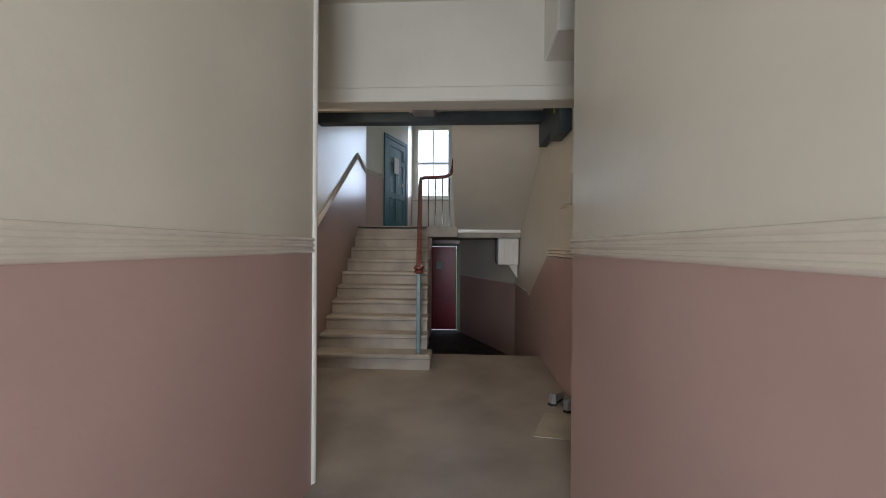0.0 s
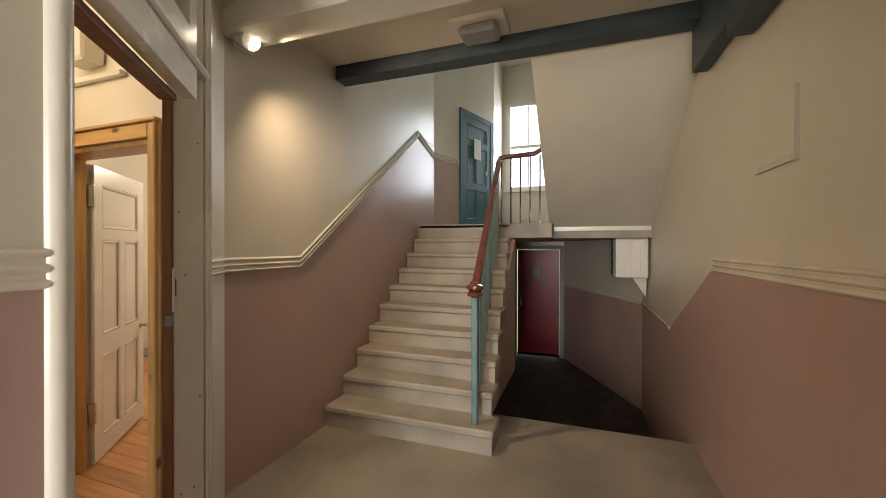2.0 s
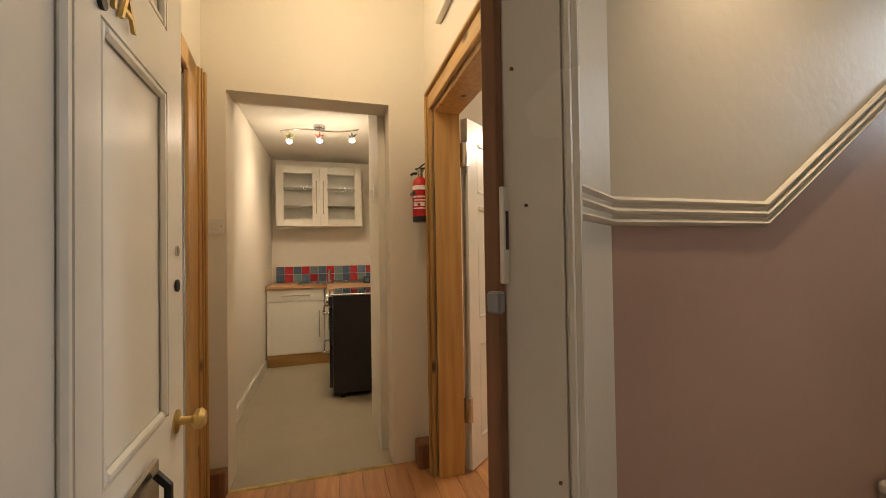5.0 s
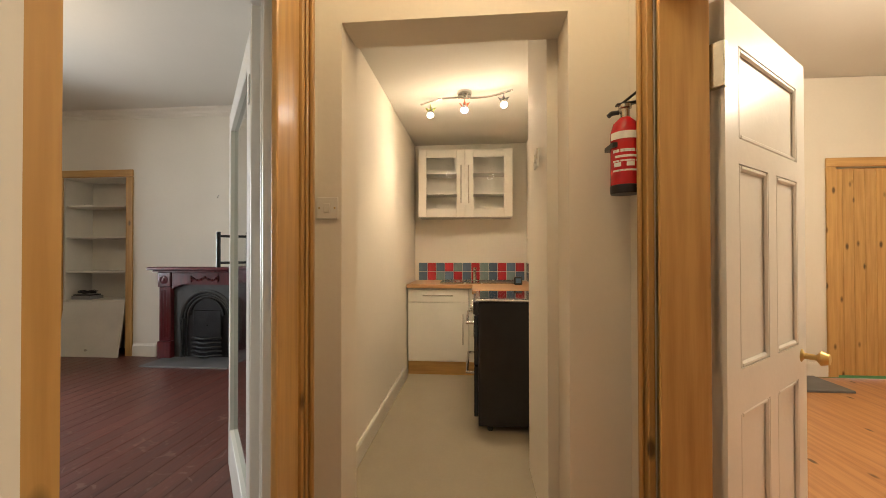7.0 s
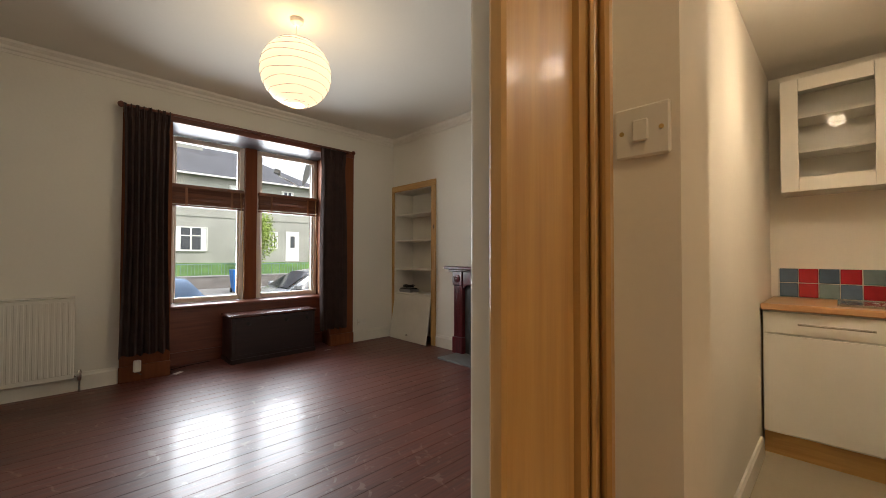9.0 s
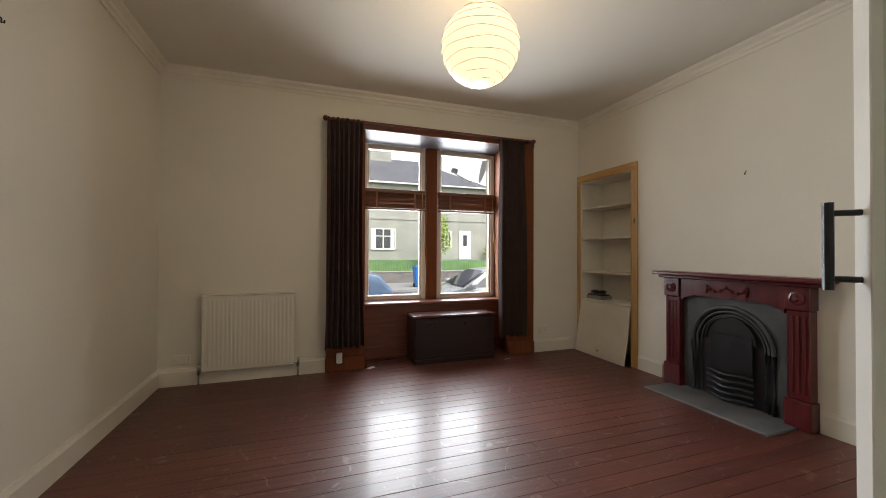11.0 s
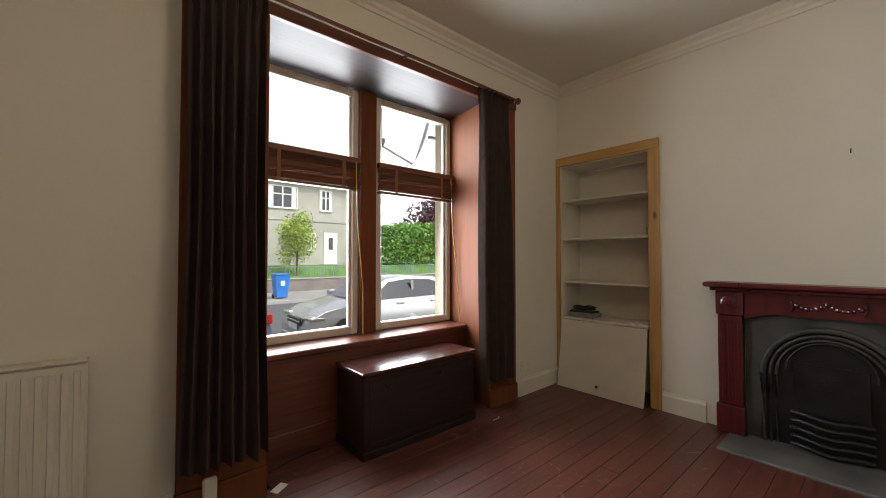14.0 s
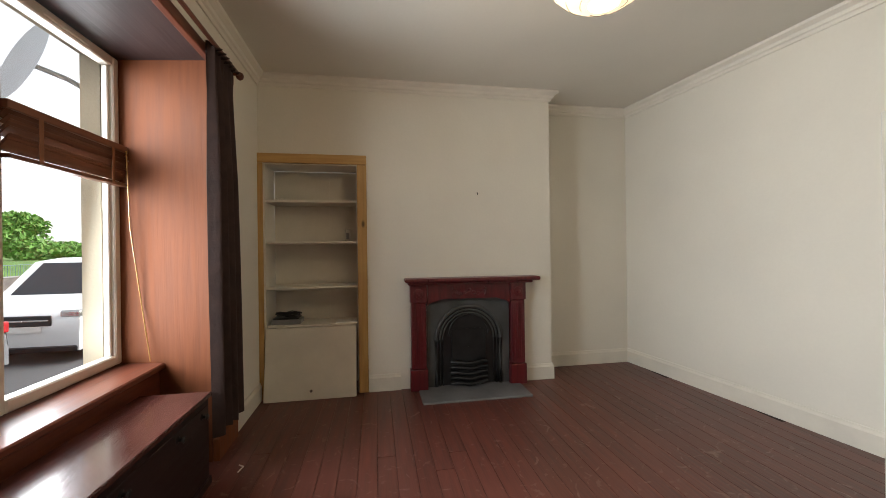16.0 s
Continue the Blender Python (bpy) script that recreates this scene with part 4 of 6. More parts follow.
# fire extinguisher on the wall beside the pine frame
fe = thing("fire_extinguisher", "small red fire extinguisher on a wall bracket", "fire extinguisher", (-2.168, 3.664, 1.43))
part("cylinder", Shape().lathe([(0.035, 0.0), (0.047, 0.012), (0.047, 0.205), (0.038, 0.235), (0.018, 0.255)], None, 20), REDPAINT, fe, "red cylinder", True)
part("foot", Shape().lathe([(0.046, -0.006), (0.0485, 0.0), (0.0485, 0.022), (0.046, 0.024)], None, 20), BLACKPLASTIC, fe, "black foot ring", True)
part("neck", Shape().lathe([(0.016, 0.252), (0.016, 0.285), (0.022, 0.288), (0.022, 0.300)], None, 12), CHROME, fe, "", True)
part("lever", Shape().box(-0.012, -0.03, 0.0, 0.012, 0.06, 0.008, pose(0, 0, 0.300, 8), 0.003).box(-0.010, -0.015, 0.0, 0.010, 0.075, 0.008, pose(0, 0, 0.308, 38), 0.003), BLACKPLASTIC, fe, "black squeeze lever")
part("nozzle", Shape().tube([(0, -0.02, 0.275), (0, -0.045, 0.272), (0, -0.055, 0.262)], 0.008, 8), BLACKPLASTIC, fe, "", True)
part("bracket", Shape().box(-0.03, 0.0485, 0.0, 0.035, 0.0555, 0.24, None, 0.004).box(-0.05, -0.052, 0.15, 0.03, 0.052, 0.165), BLACKPLASTIC, fe, "black bracket and strap")
lab = Shape()
lab.add([(0.0482 * math.cos(a), 0.0482 * math.sin(a), z) for z in (0.055, 0.145) for a in [radians(-85 + 15 * i) for i in range(11)]], [(i, i + 1, i + 12, i + 11) for i in range(10)])
la = part("label", lab, REDPAINT, fe, "red instruction label with pale print")
for zz, h, w0, w1 in ((0.130, 0.010, -70, 50), (0.112, 0.008, -60, 40), (0.098, 0.006, -70, 50), (0.082, 0.014, -65, -35), (0.082, 0.014, -15, 15), (0.066, 0.006, -70, 40)):
    sh = Shape()
    sh.add([(0.0487 * math.cos(a), 0.0487 * math.sin(a), z) for z in (zz, zz + h) for a in [radians(w0 + (w1 - w0) * i / 6) for i in range(7)]], [(i, i + 1, i + 8, i + 7) for i in range(6)])
    part("print_line", sh, PAPER, la)
sh = Shape()
sh.add([(0.0485 * math.cos(a), 0.0485 * math.sin(a), z) for z in (0.175, 0.20) for a in [radians(-85 + 15 * i) for i in range(11)]], [(i, i + 1, i + 12, i + 11) for i in range(10)])
part("name_band", sh, PAPER, fe, "pale name band")


def switch(name, label, m, gang=1, size=0.086):
    ob = tagged(new(name), label, "switch" if "switch" in name else "socket")
    ob.matrix_world = m
    w = size * (1 if gang == 1 else 1.7)
    part("plate", Shape().box(-w / 2, 0, -size / 2, w / 2, 0.010, size / 2, None, 0.003), PLASTIC, ob)
    for k in range(gang):
        x = (k - (gang - 1) / 2) * 0.07
        part("rocker", Shape().box(x - 0.012, 0.0105, -0.018, x + 0.012, 0.017, 0.018, None, 0.002), PLASTIC, ob)
    for x in (-w / 2 + 0.012, w / 2 - 0.012):
        part("screw", Shape().lathe([(0.004, 0), (0.004, 0.0015)], Matrix.Translation((x, 0.0102, 0)) @ Euler((radians(-90), 0, 0)).to_matrix().to_4x4(), 8), BRASS, ob)
    return ob


switch("light_switch", "white light switch beside the kitchen doorway", pose(-2.27, 2.575, 1.40, 0, 0, -90))
switch("light_switch", "white light switch inside the kitchen doorway", pose(-2.62, 3.44, 1.66, 0, 0, 180))
plinth = Shape().box(-2.265, 3.63, 0, -2.16, 3.715, 0.14, None, 0.006)
solo("plinth_block", plinth, RAWJAMB, "brown wooden plinth block at the doorway foot", "plinth block")
solo("plinth_block", Shape().box(-2.265, 2.53, 0, -2.20, 2.63, 0.14, None, 0.006), RAWJAMB, "brown wooden plinth block at the doorway foot", "plinth block")
strip = Shape().prism([(0, 0), (0.005, 0.005), (0.03, 0.007), (0.035, 0)], 0.87, Matrix(((1, 0, 0, -2.285), (0, 0, 1, 2.63), (0, 1, 0, 0.0), (0, 0, 0, 1))))
solo("threshold_strip", strip, BRASS, "brass threshold strip at the kitchen doorway", "threshold strip")
vs = thing("paper_lampshade", "round white paper lampshade in the vestibule", "lampshade")
prof = [(0.03 + 0.17 * math.sin(math.pi * (i + 0.5) / 14), 2.57 - 0.18 * math.cos(math.pi * (i + 0.5) / 14)) for i in range(14)]
vs_p = Shape()
vs_p.v = [(-1.66 + r * math.cos(2 * math.pi * k / 24), 3.27 + r * math.sin(2 * math.pi * k / 24), z) for r, z in prof for k in range(24)]
vs_p.f = [(i * 24 + k, i * 24 + (k + 1) % 24, (i + 1) * 24 + (k + 1) % 24, (i + 1) * 24 + k) for i in range(13) for k in range(24)]
vo = part("shade", vs_p, SHADE, vs, "glowing paper globe", True)
vo.visible_shadow = False
part("flex", Shape().tube([(-1.66, 3.27, 2.73), (-1.66, 3.27, 2.95)], 0.004, 6), PLASTIC, vs)
# pipe boxing high over the bedroom door
solo("junction_box", Shape().box(-1.76, 3.60, 2.50, -1.57, 3.718, 2.70, None, 0.015), PLASTIC, "white electric junction box high on the wall", "junction box")
solo("cable_trunking", Shape().box(-1.88, 3.685, 2.42, -1.40, 3.718, 2.45, None, 0.004), PLASTIC, "white cable trunking near the ceiling", "trunking")

# kitchen
KY0, KY1, KX0, KX1 = 2.46, 3.72, -5.15, -2.46
structure("floor_kitchen", Shape().box(KX0 - 0.1, 2.3, -0.12, -2.285, 3.85, 0.0), VINYL, "beige vinyl kitchen floor with scuffs", "floor")
structure("ceiling_kitchen", Shape().box(KX0 - 0.1, 2.3, 2.45, KX1 - 0.01, 3.85, 2.55), CEILING, "cream kitchen ceiling", "ceiling")
structure("wall_kitchen_west", slab(Shape(), (KX0, KY1), (KX0, KY0), [rect(0, KY1 - KY0, 0, 2.45)], 0.1), HALLWALL, "cream kitchen end wall", "wall")
structure("wall_kitchen_south", slab(Shape(), (KX0, KY0), (KX1, KY0), [rect(0, KX1 - KX0, 0, 2.45)], 0.04), HALLWALL, "cream long kitchen wall", "wall")
structure("wall_kitchen_north", slab(Shape(), (KX1, KY1), (KX0, KY1), [rect(0, KX1 - KX0, 0, 2.45)], 0.1), HALLWALL, "cream kitchen wall behind the cooker", "wall")
structure("wall_kitchen_pier", Shape().box(-3.04, 3.455, 0, KX1 - 0.002, KY1 - 0.002, 2.449), HALLWALL, "cream boxed-out pier beside the cooker", "wall")
structure("baseboard_kitchen", Shape().sweep([(0, 0), (0.018, 0), (0.018, 0.10), (0.010, 0.115), (0, 0.115)], [(-4.56, KY0, 0), (KX1, KY0, 0)]), SKIRTING, "cream kitchen skirting", "skirting")


def bar_handle(parent, p, q, out):
    a, b, o = Vector(p), Vector(q), Vector(out)
    part("bar_handle", Shape().tube([a + o, b + o], 0.006, 8).tube([a + (b - a) * 0.1, a + (b - a) * 0.1 + o], 0.004, 6).tube([a + (b - a) * 0.9, a + (b - a) * 0.9 + o], 0.004, 6), CHROME, parent, "brushed steel bar handle", True)


unit = thing("base_cabinet", "white kitchen base unit with a drawer over a door", "kitchen cabinet")
part("carcass", Shape().box(-5.14, 2.47, 0.14, -4.62, 3.08, 0.868), KITWHITE, unit)
d = part("drawer_front", Shape().box(-4.618, 2.475, 0.735, -4.60, 3.075, 0.862, None, 0.003), KITWHITE, unit)
bar_handle(d, (-4.60, 2.63, 0.80), (-4.60, 2.93, 0.80), (0.03, 0, 0))
d = part("door", Shape().box(-4.618, 2.475, 0.15, -4.60, 3.075, 0.728, None, 0.003), KITWHITE, unit)
bar_handle(d, (-4.60, 3.025, 0.32), (-4.60, 3.025, 0.62), (0.03, 0, 0))
part("plinth", Shape().box(-4.68, 2.47, 0.0, -4.655, 3.70, 0.139), PINEY, unit, "pine plinth board")
unit = thing("base_cabinet", "white kitchen sink base unit with one door", "kitchen cabinet")
part("carcass", Shape().box(-5.14, 3.085, 0.14, -4.62, 3.71, 0.868), KITWHITE, unit)
d = part("door", Shape().box(-4.618, 3.09, 0.15, -4.60, 3.58, 0.862, None, 0.003), KITWHITE, unit)
bar_handle(d, (-4.60, 3.13, 0.40), (-4.60, 3.13, 0.70), (0.03, 0, 0))
unit = thing("base_cabinet", "white narrow kitchen unit beside the cooker", "kitchen cabinet")
part("carcass", Shape().box(-4.58, 3.16, 0.14, -4.045, 3.71, 0.868), KITWHITE, unit)
part("door", Shape().box(-4.575, 3.142, 0.15, -4.05, 3.158, 0.862, None, 0.003), KITWHITE, unit)
wt = Shape().box(-5.145, 2.465, 0.872, -4.57, 3.715, 0.91, None, 0.006).box(-4.568, 3.12, 0.872, -4.04, 3.715, 0.91, None, 0.006)
solo("worktop", wt, WORKTOP, "oak-look laminate kitchen worktop", "worktop")
sink = thing("kitchen_sink", "stainless steel sink with drainer and mixer tap", "sink")
part("bowl", Shape().box(-5.07, 2.80, 0.911, -4.68, 3.58, 0.917, None, 0.002), CHROME, sink)
part("rim", Shape().box(-5.08, 2.79, 0.9115, -5.07, 3.59, 0.924).box(-4.68, 2.79, 0.9115, -4.67, 3.59, 0.924).box(-5.07, 3.16, 0.918, -4.68, 3.17, 0.924).box(-5.07, 3.58, 0.9115, -4.68, 3.59, 0.924).box(-5.07, 2.79, 0.9115, -4.68, 2.80, 0.924), CHROME, sink)
# the sink is flat; this dark sheet paints the shade of its bowl
part("basin_shade", Shape().box(-5.03, 3.19, 0.9172, -4.72, 3.55, 0.919), IRON, sink, "flat dark sheet painting the shade of the bowl")
part("tap", Shape().lathe([(0.025, 0.92), (0.02, 0.95), (0.018, 1.04), (0.022, 1.06)], Matrix.Translation((-5.05, 3.14, 0)), 14).tube([(-5.05, 3.14, 1.02), (-4.98, 3.14, 1.05), (-4.90, 3.14, 1.03)], 0.011, 8), CHROME, sink, "chrome mixer tap", True)
wu = thing("wall_cabinet", "white kitchen wall unit with two glazed doors and shelves", "kitchen cabinet")
part("carcass", Shape().box(-5.145, 2.545, 1.60, -4.87, 3.535, 1.618).box(-5.145, 2.545, 2.297, -4.87, 3.535, 2.315).box(-5.145, 2.545, 1.62, -4.87, 2.563, 2.295).box(-5.145, 3.517, 1.62, -4.87, 3.535, 2.295).box(-5.145, 2.565, 1.62, -5.135, 3.515, 2.295), KITWHITE, wu)
for z in (1.85, 2.07):
    part("shelf", Shape().box(-5.13, 2.566, z, -4.90, 3.514, z + 0.016), KITWHITE, wu)
for y0, y1, hy in ((2.545, 3.038, 3.0), (3.042, 3.535, 3.08)):
    d = part("door", Shape().box(-4.868, y0, 1.60, -4.85, y0 + 0.085, 2.315, None, 0.002).box(-4.868, y1 - 0.085, 1.60, -4.85, y1, 2.315, None, 0.002).box(-4.868, y0 + 0.086, 1.60, -4.85, y1 - 0.086, 1.685, None, 0.002).box(-4.868, y0 + 0.086, 2.23, -4.85, y1 - 0.086, 2.315, None, 0.002), KITWHITE, wu)
    g = part("glass", Shape().add([(-4.859, y0 + 0.08, 1.68), (-4.859, y1 - 0.08, 1.68), (-4.859, y1 - 0.08, 2.235), (-4.859, y0 + 0.08, 2.235)], [(0, 1, 2, 3)]), GLASS, d)
    g.visible_shadow = False
    bar_handle(d, (-4.85, hy, 1.74), (-4.85, hy, 2.14), (0.03, 0, 0))
ck = thing("cooker", "black freestanding electric cooker with steel handles", "cooker")
part("body", Shape().box(-4.02, 3.17, 0.04, -3.445, 3.70, 0.885, None, 0.006), COOKERBLACK, ck)
part("hob", Shape().box(-4.025, 3.15, 0.887, -3.44, 3.705, 0.905, None, 0.006), CHROME, ck, "steel-edged glass hob")
part("hob_glass", Shape().box(-4.0, 3.18, 0.9055, -3.465, 3.68, 0.909), CARGLASS, ck)
part("control_panel", Shape().box(-4.02, 3.135, 0.80, -3.445, 3.168, 0.885, None, 0.004), BLACKPLASTIC, ck)
for k in range(5):
    part("control_knob", Shape().lathe([(0.018, 0), (0.016, 0.022)], Matrix.Translation((-3.52 - 0.1 * k, 3.135, 0.84)) @ Euler((radians(90), 0, 0)).to_matrix().to_4x4(), 12), CHROME, ck, "", True)
part("oven_door", Shape().box(-4.01, 3.14, 0.45, -3.455, 3.168, 0.79, None, 0.004).box(-4.01, 3.14, 0.10, -3.455, 3.168, 0.44, None, 0.004), CARGLASS, ck)
for z in (0.74, 0.40):
    part("oven_handle", Shape().tube([(-4.0, 3.14, z), (-4.0, 3.09, z), (-3.47, 3.09, z), (-3.47, 3.14, z)], 0.010, 8), CHROME, ck, "steel oven handle", True)
for x in (-3.98, -3.49):
    part("foot", Shape().lathe([(0.02, 0.0), (0.02, 0.04)], Matrix.Translation((x, 3.25, 0)), 10), BLACKPLASTIC, ck)
# three-spot ceiling bar
sb = thing("spotlight_bar", "wavy chrome ceiling bar with three coloured spots", "spotlights")
wave = [(-3.83 + 0.22 * u + 0.05 * math.sin(2 * math.pi * u), 2.72 + 0.70 * u, 2.405) for u in [i / 12 for i in range(13)]]
part("bar", Shape().tube(wave, 0.008, 8), CHROME, sb, "wavy chrome bar", True)
part("ceiling_rose", Shape().lathe([(0.05, 2.42), (0.055, 2.43), (0.055, 2.449)], Matrix.Translation((-3.72, 3.07, 0)), 18).tube([(-3.72, 3.07, 2.405), (-3.72, 3.07, 2.43)], 0.008, 8), CHROME, sb, "", True)
for (x, y), mt, gl in zip(((-3.80, 2.80), (-3.72, 3.07), (-3.64, 3.36)), (LIME, ORANGE, GREYPLASTIC), (SPOTGLOW, BLUEGLOW, SPOTGLOW)):
    hm = Matrix.Translation((x, y, 2.33)) @ Euler((0, radians(-35), 0)).to_matrix().to_4x4()
    h = part("spot", Shape().lathe([(0.028, -0.035), (0.024, 0.0), (0.012, 0.03), (0.010, 0.06)], hm, 14), CHROME, sb, "", True)
    fin = Shape()
    for k in range(5):
        a = 2 * math.pi * k / 5
        fin.add([(0.02 * math.cos(a - 0.4), 0.02 * math.sin(a - 0.4), 0.01), (0.02 * math.cos(a + 0.4), 0.02 * math.sin(a + 0.4), 0.01), (0.048 * math.cos(a), 0.048 * math.sin(a), 0.045), (0.012 * math.cos(a), 0.012 * math.sin(a), 0.04)], [(0, 1, 2), (0, 2, 3), (1, 3, 2), (0, 3, 1)], hm)
    part("star_collar", fin, mt, h, "coloured star collar")
    part("lens", Shape().lathe([(0.026, -0.036), (0.02, -0.040), (0.004, -0.041)], hm, 14), gl, h, "lit lens", True)
for y, n in ((3.712, 2),):
    for k in range(n):
        switch("wall_socket", "white double socket over the worktop", pose(-4.45 + 0.3 * k, KY1, 1.22, 0, 0, 180), 2)
solo("extractor_vent", Shape().box(-4.62, 3.66, 2.10, -4.50, 3.718, 2.24, None, 0.008), PLASTIC, "white wall vent near the kitchen ceiling", "vent")
shelfw = Shape().box(-4.95, 3.69, 1.36, -3.2, 3.718, 1.385, None, 0.003).box(-4.95, 3.70, 1.95, -3.2, 3.718, 1.965, None, 0.003)
solo("wall_batten", shelfw, HALLWALL, "cream painted battens on the kitchen wall", "batten")
ph = thing("cordless_phone", "small black device standing on the worktop", "phone")
part("body", Shape().box(-4.62, 3.52, 0.911, -4.55, 3.60, 0.99, pose(0, 0, 0), 0.01), BLACKPLASTIC, ph)
part("screen", Shape().box(-4.549, 3.535, 0.93, -4.547, 3.585, 0.975), TILEBLUE, ph)
# ---- living room ----
FX, SY, EX, CZ = -5.06, -1.885, -0.44, 2.93
NW, NE = (-5.42, ln(-5.42)), (-0.44, ln(-0.44))
structure("floor_living", Shape().box(-5.6, -2.4, -0.14, -0.3, 2.75, -0.024), GAP, "dark gaps under the floorboards", "floor")
structure("ceiling_living", Shape().box(-5.6, -2.1, CZ, -0.3, 2.60, CZ + 0.1), CEILING, "white living room ceiling", "ceiling")
structure("wall_living_east", slab(Shape(), (EX, SY), NE, [rect(0, NE[1] - SY, 0, CZ)], 0.15), LIVING, "warm white plain living room wall", "wall")
d0 = span(NE, (-1.22, ln(-1.22)))
d1 = span(NE, (-2.03, ln(-2.03)))
structure("wall_living_north", pierced(Shape(), NE, NW, 0, CZ, [(d0, d1, 0, 2.06)], 0.115), LIVING, "warm white wall with the door to the vestibule", "wall")
structure("wall_living_alcove", slab(Shape(), (-5.42, ln(-5.42)), (-5.42, 0.92), [rect(0, ln(-5.42) - 0.92, 0, CZ)], 0.1), LIVING, "warm white alcove wall beside the chimney breast", "wall")
structure("wall_chimney_breast", pierced(Shape(), (FX, 0.92), (FX, SY), 0, CZ, [(0.92 + 1.01, 0.92 + 1.84, 0.0, 2.14)], 0.36), LIVING, "warm white chimney breast wall with the shelved press", "wall")
structure("wall_living_south", pierced(Shape(), (FX - 0.3, SY), (EX, SY), 0, CZ, [(-4.065 - FX + 0.3, -2.265 - FX + 0.3, 0, 2.605)], 0.12), LIVING, "warm white wall round the tall window recess", "wall")
corn = [(0, 0), (0.012, -0.0), (0.02, 0.022), (0.034, 0.03), (0.04, 0.052), (0.075, 0.072), (0.08, 0.092), (0, 0.092)]
ring = [(EX, SY), NE, NW, (-5.42, 0.92), (FX, 0.92), (FX, SY), (EX, SY)]
structure("trim_cornice", Shape().sweep(corn, [(x, y, CZ - 0.094) for x, y in ring]), CORNICE, "white moulded plaster cornice", "cornice", True)
sk = [(0, 0), (0.02, 0), (0.02, 0.125), (0.012, 0.14), (0.008, 0.155), (0, 0.155)]
arch_w = (-1.22 + 0.09, ln(-1.13))
for pts in ([(-1.89, SY), (EX, SY), NE, (-1.12, ln(-1.12))], [(-2.13, ln(-2.13)), NW, (-5.42, 0.92), (FX, 0.92), (FX, 0.62)], [(FX, -0.62), (FX, -0.92)], [(FX, SY), (-4.34, SY)]):
    structure("baseboard", Shape().sweep(sk, [(x, y, 0.0) for x, y in pts]), SKIRTING, "white painted skirting board", "skirting", False)

# door frame and glazed door
fmn = frame_of(NE, NW)
df = tagged(new("door_frame_living"), "pine and white door frame between vestibule and living room", "door frame", kind="structure")
part("lining", Shape().box(d0, 0, 0.0, d0 + 0.02, 2.06, 0.115, fmn).box(d1 - 0.022, 0, -0.005, d1, 2.06, 0.105, fmn).box(d0 + 0.02, 2.04, 0.0, d1 - 0.022, 2.06, 0.105, fmn), DOORWHITE, df, "white painted door lining")
DZ = (-0.135, -0.117)
part("architrave_west", Shape().box(d1 - 0.165, 0, 0.117, d1 + 0.015, 2.15, 0.137, fmn, 0.004), PINEZ, df, "wide knotty pine board")
part("architrave_moulding", Shape().box(d1 + 0.017, 0, 0.117, d1 + 0.095, 2.15, 0.150, fmn, 0.006).box(d1 + 0.03, 0, 0.151, d1 + 0.045, 2.15, 0.158, fmn, 0.003).box(d1 + 0.07, 0, 0.151, d1 + 0.095, 2.15, 0.166, fmn, 0.005), PINEZ, df, "moulded pine edge")
part("door_stop", Shape().box(d1 - 0.150, 0, 0.085, d1 - 0.024, 2.04, 0.116, fmn, 0.003).box(d1 - 0.080, 0, 0.048, d1 - 0.024, 2.04, 0.079, fmn, 0.003), DOORWHITE, df, "stepped white door stop")
part("architrave_east", Shape().box(d0 - 0.10, 0, 0.117, d0 + 0.005, 2.15, 0.137, fmn, 0.004), PINEZ, df, "knotty pine architrave")
part("architrave_head", Shape().box(d0 + 0.006, 2.05, 0.117, d1 - 0.006, 2.15, 0.137, fmn, 0.004), PINEX, df)
part("room_architrave", Shape().box(d1, 0, -0.022, d1 + 0.09, 2.14, -0.002, fmn, 0.005).box(d0 - 0.09, 0, -0.022, d0, 2.14, -0.002, fmn, 0.005).box(d0, 2.06, -0.022, d1, 2.14, -0.002, fmn, 0.005), SKIRTING, df, "white room-side architrave")
hx, hy = -2.10, ln(-2.10) - 0.035
gd = tagged(new("glazed_door"), "open white glazed living room door with bronze pull handles", "door")
gd.matrix_world = frame_of((hx, hy), (-3.0, 1.69))
DW, DH = 1.05, 2.02
part("frame", Shape().box(0, 0.01, -0.02, 0.10, DH, 0.02, None, 0.003).box(DW - 0.10, 0.01, -0.02, DW, DH, 0.02, None, 0.003).box(0.101, 0.01, -0.02, DW - 0.101, 0.24, 0.02, None, 0.003).box(0.101, DH - 0.11, -0.02, DW - 0.101, DH, 0.02, None, 0.003), DOORWHITE, gd)
part("pane", Shape().add([(0.098, 0.235, 0), (DW - 0.098, 0.235, 0), (DW - 0.098, DH - 0.105, 0), (0.098, DH - 0.105, 0)], [(0, 1, 2, 3)]), DOORGLASS, gd, "large glass pane")
for sgn in (-1, 1):
    z0 = sgn * 0.02
    part("pull_handle", Shape().tube([(DW - 0.05, 1.17, z0), (DW - 0.05, 1.17, z0 + sgn * 0.05)], 0.007, 8).tube([(DW - 0.05, 1.32, z0), (DW - 0.05, 1.32, z0 + sgn * 0.05)], 0.007, 8).tube([(DW - 0.05, 1.145, z0 + sgn * 0.055), (DW - 0.05, 1.345, z0 + sgn * 0.055)], 0.011, 8), IRON, gd, "dark bronze pull handle", True)
for z in (1.80, 0.30):
    part("hinge", Shape().box(-0.012, z - 0.05, -0.024, 0.02, z + 0.05, -0.0205, None, 0.001), CHROME, gd)

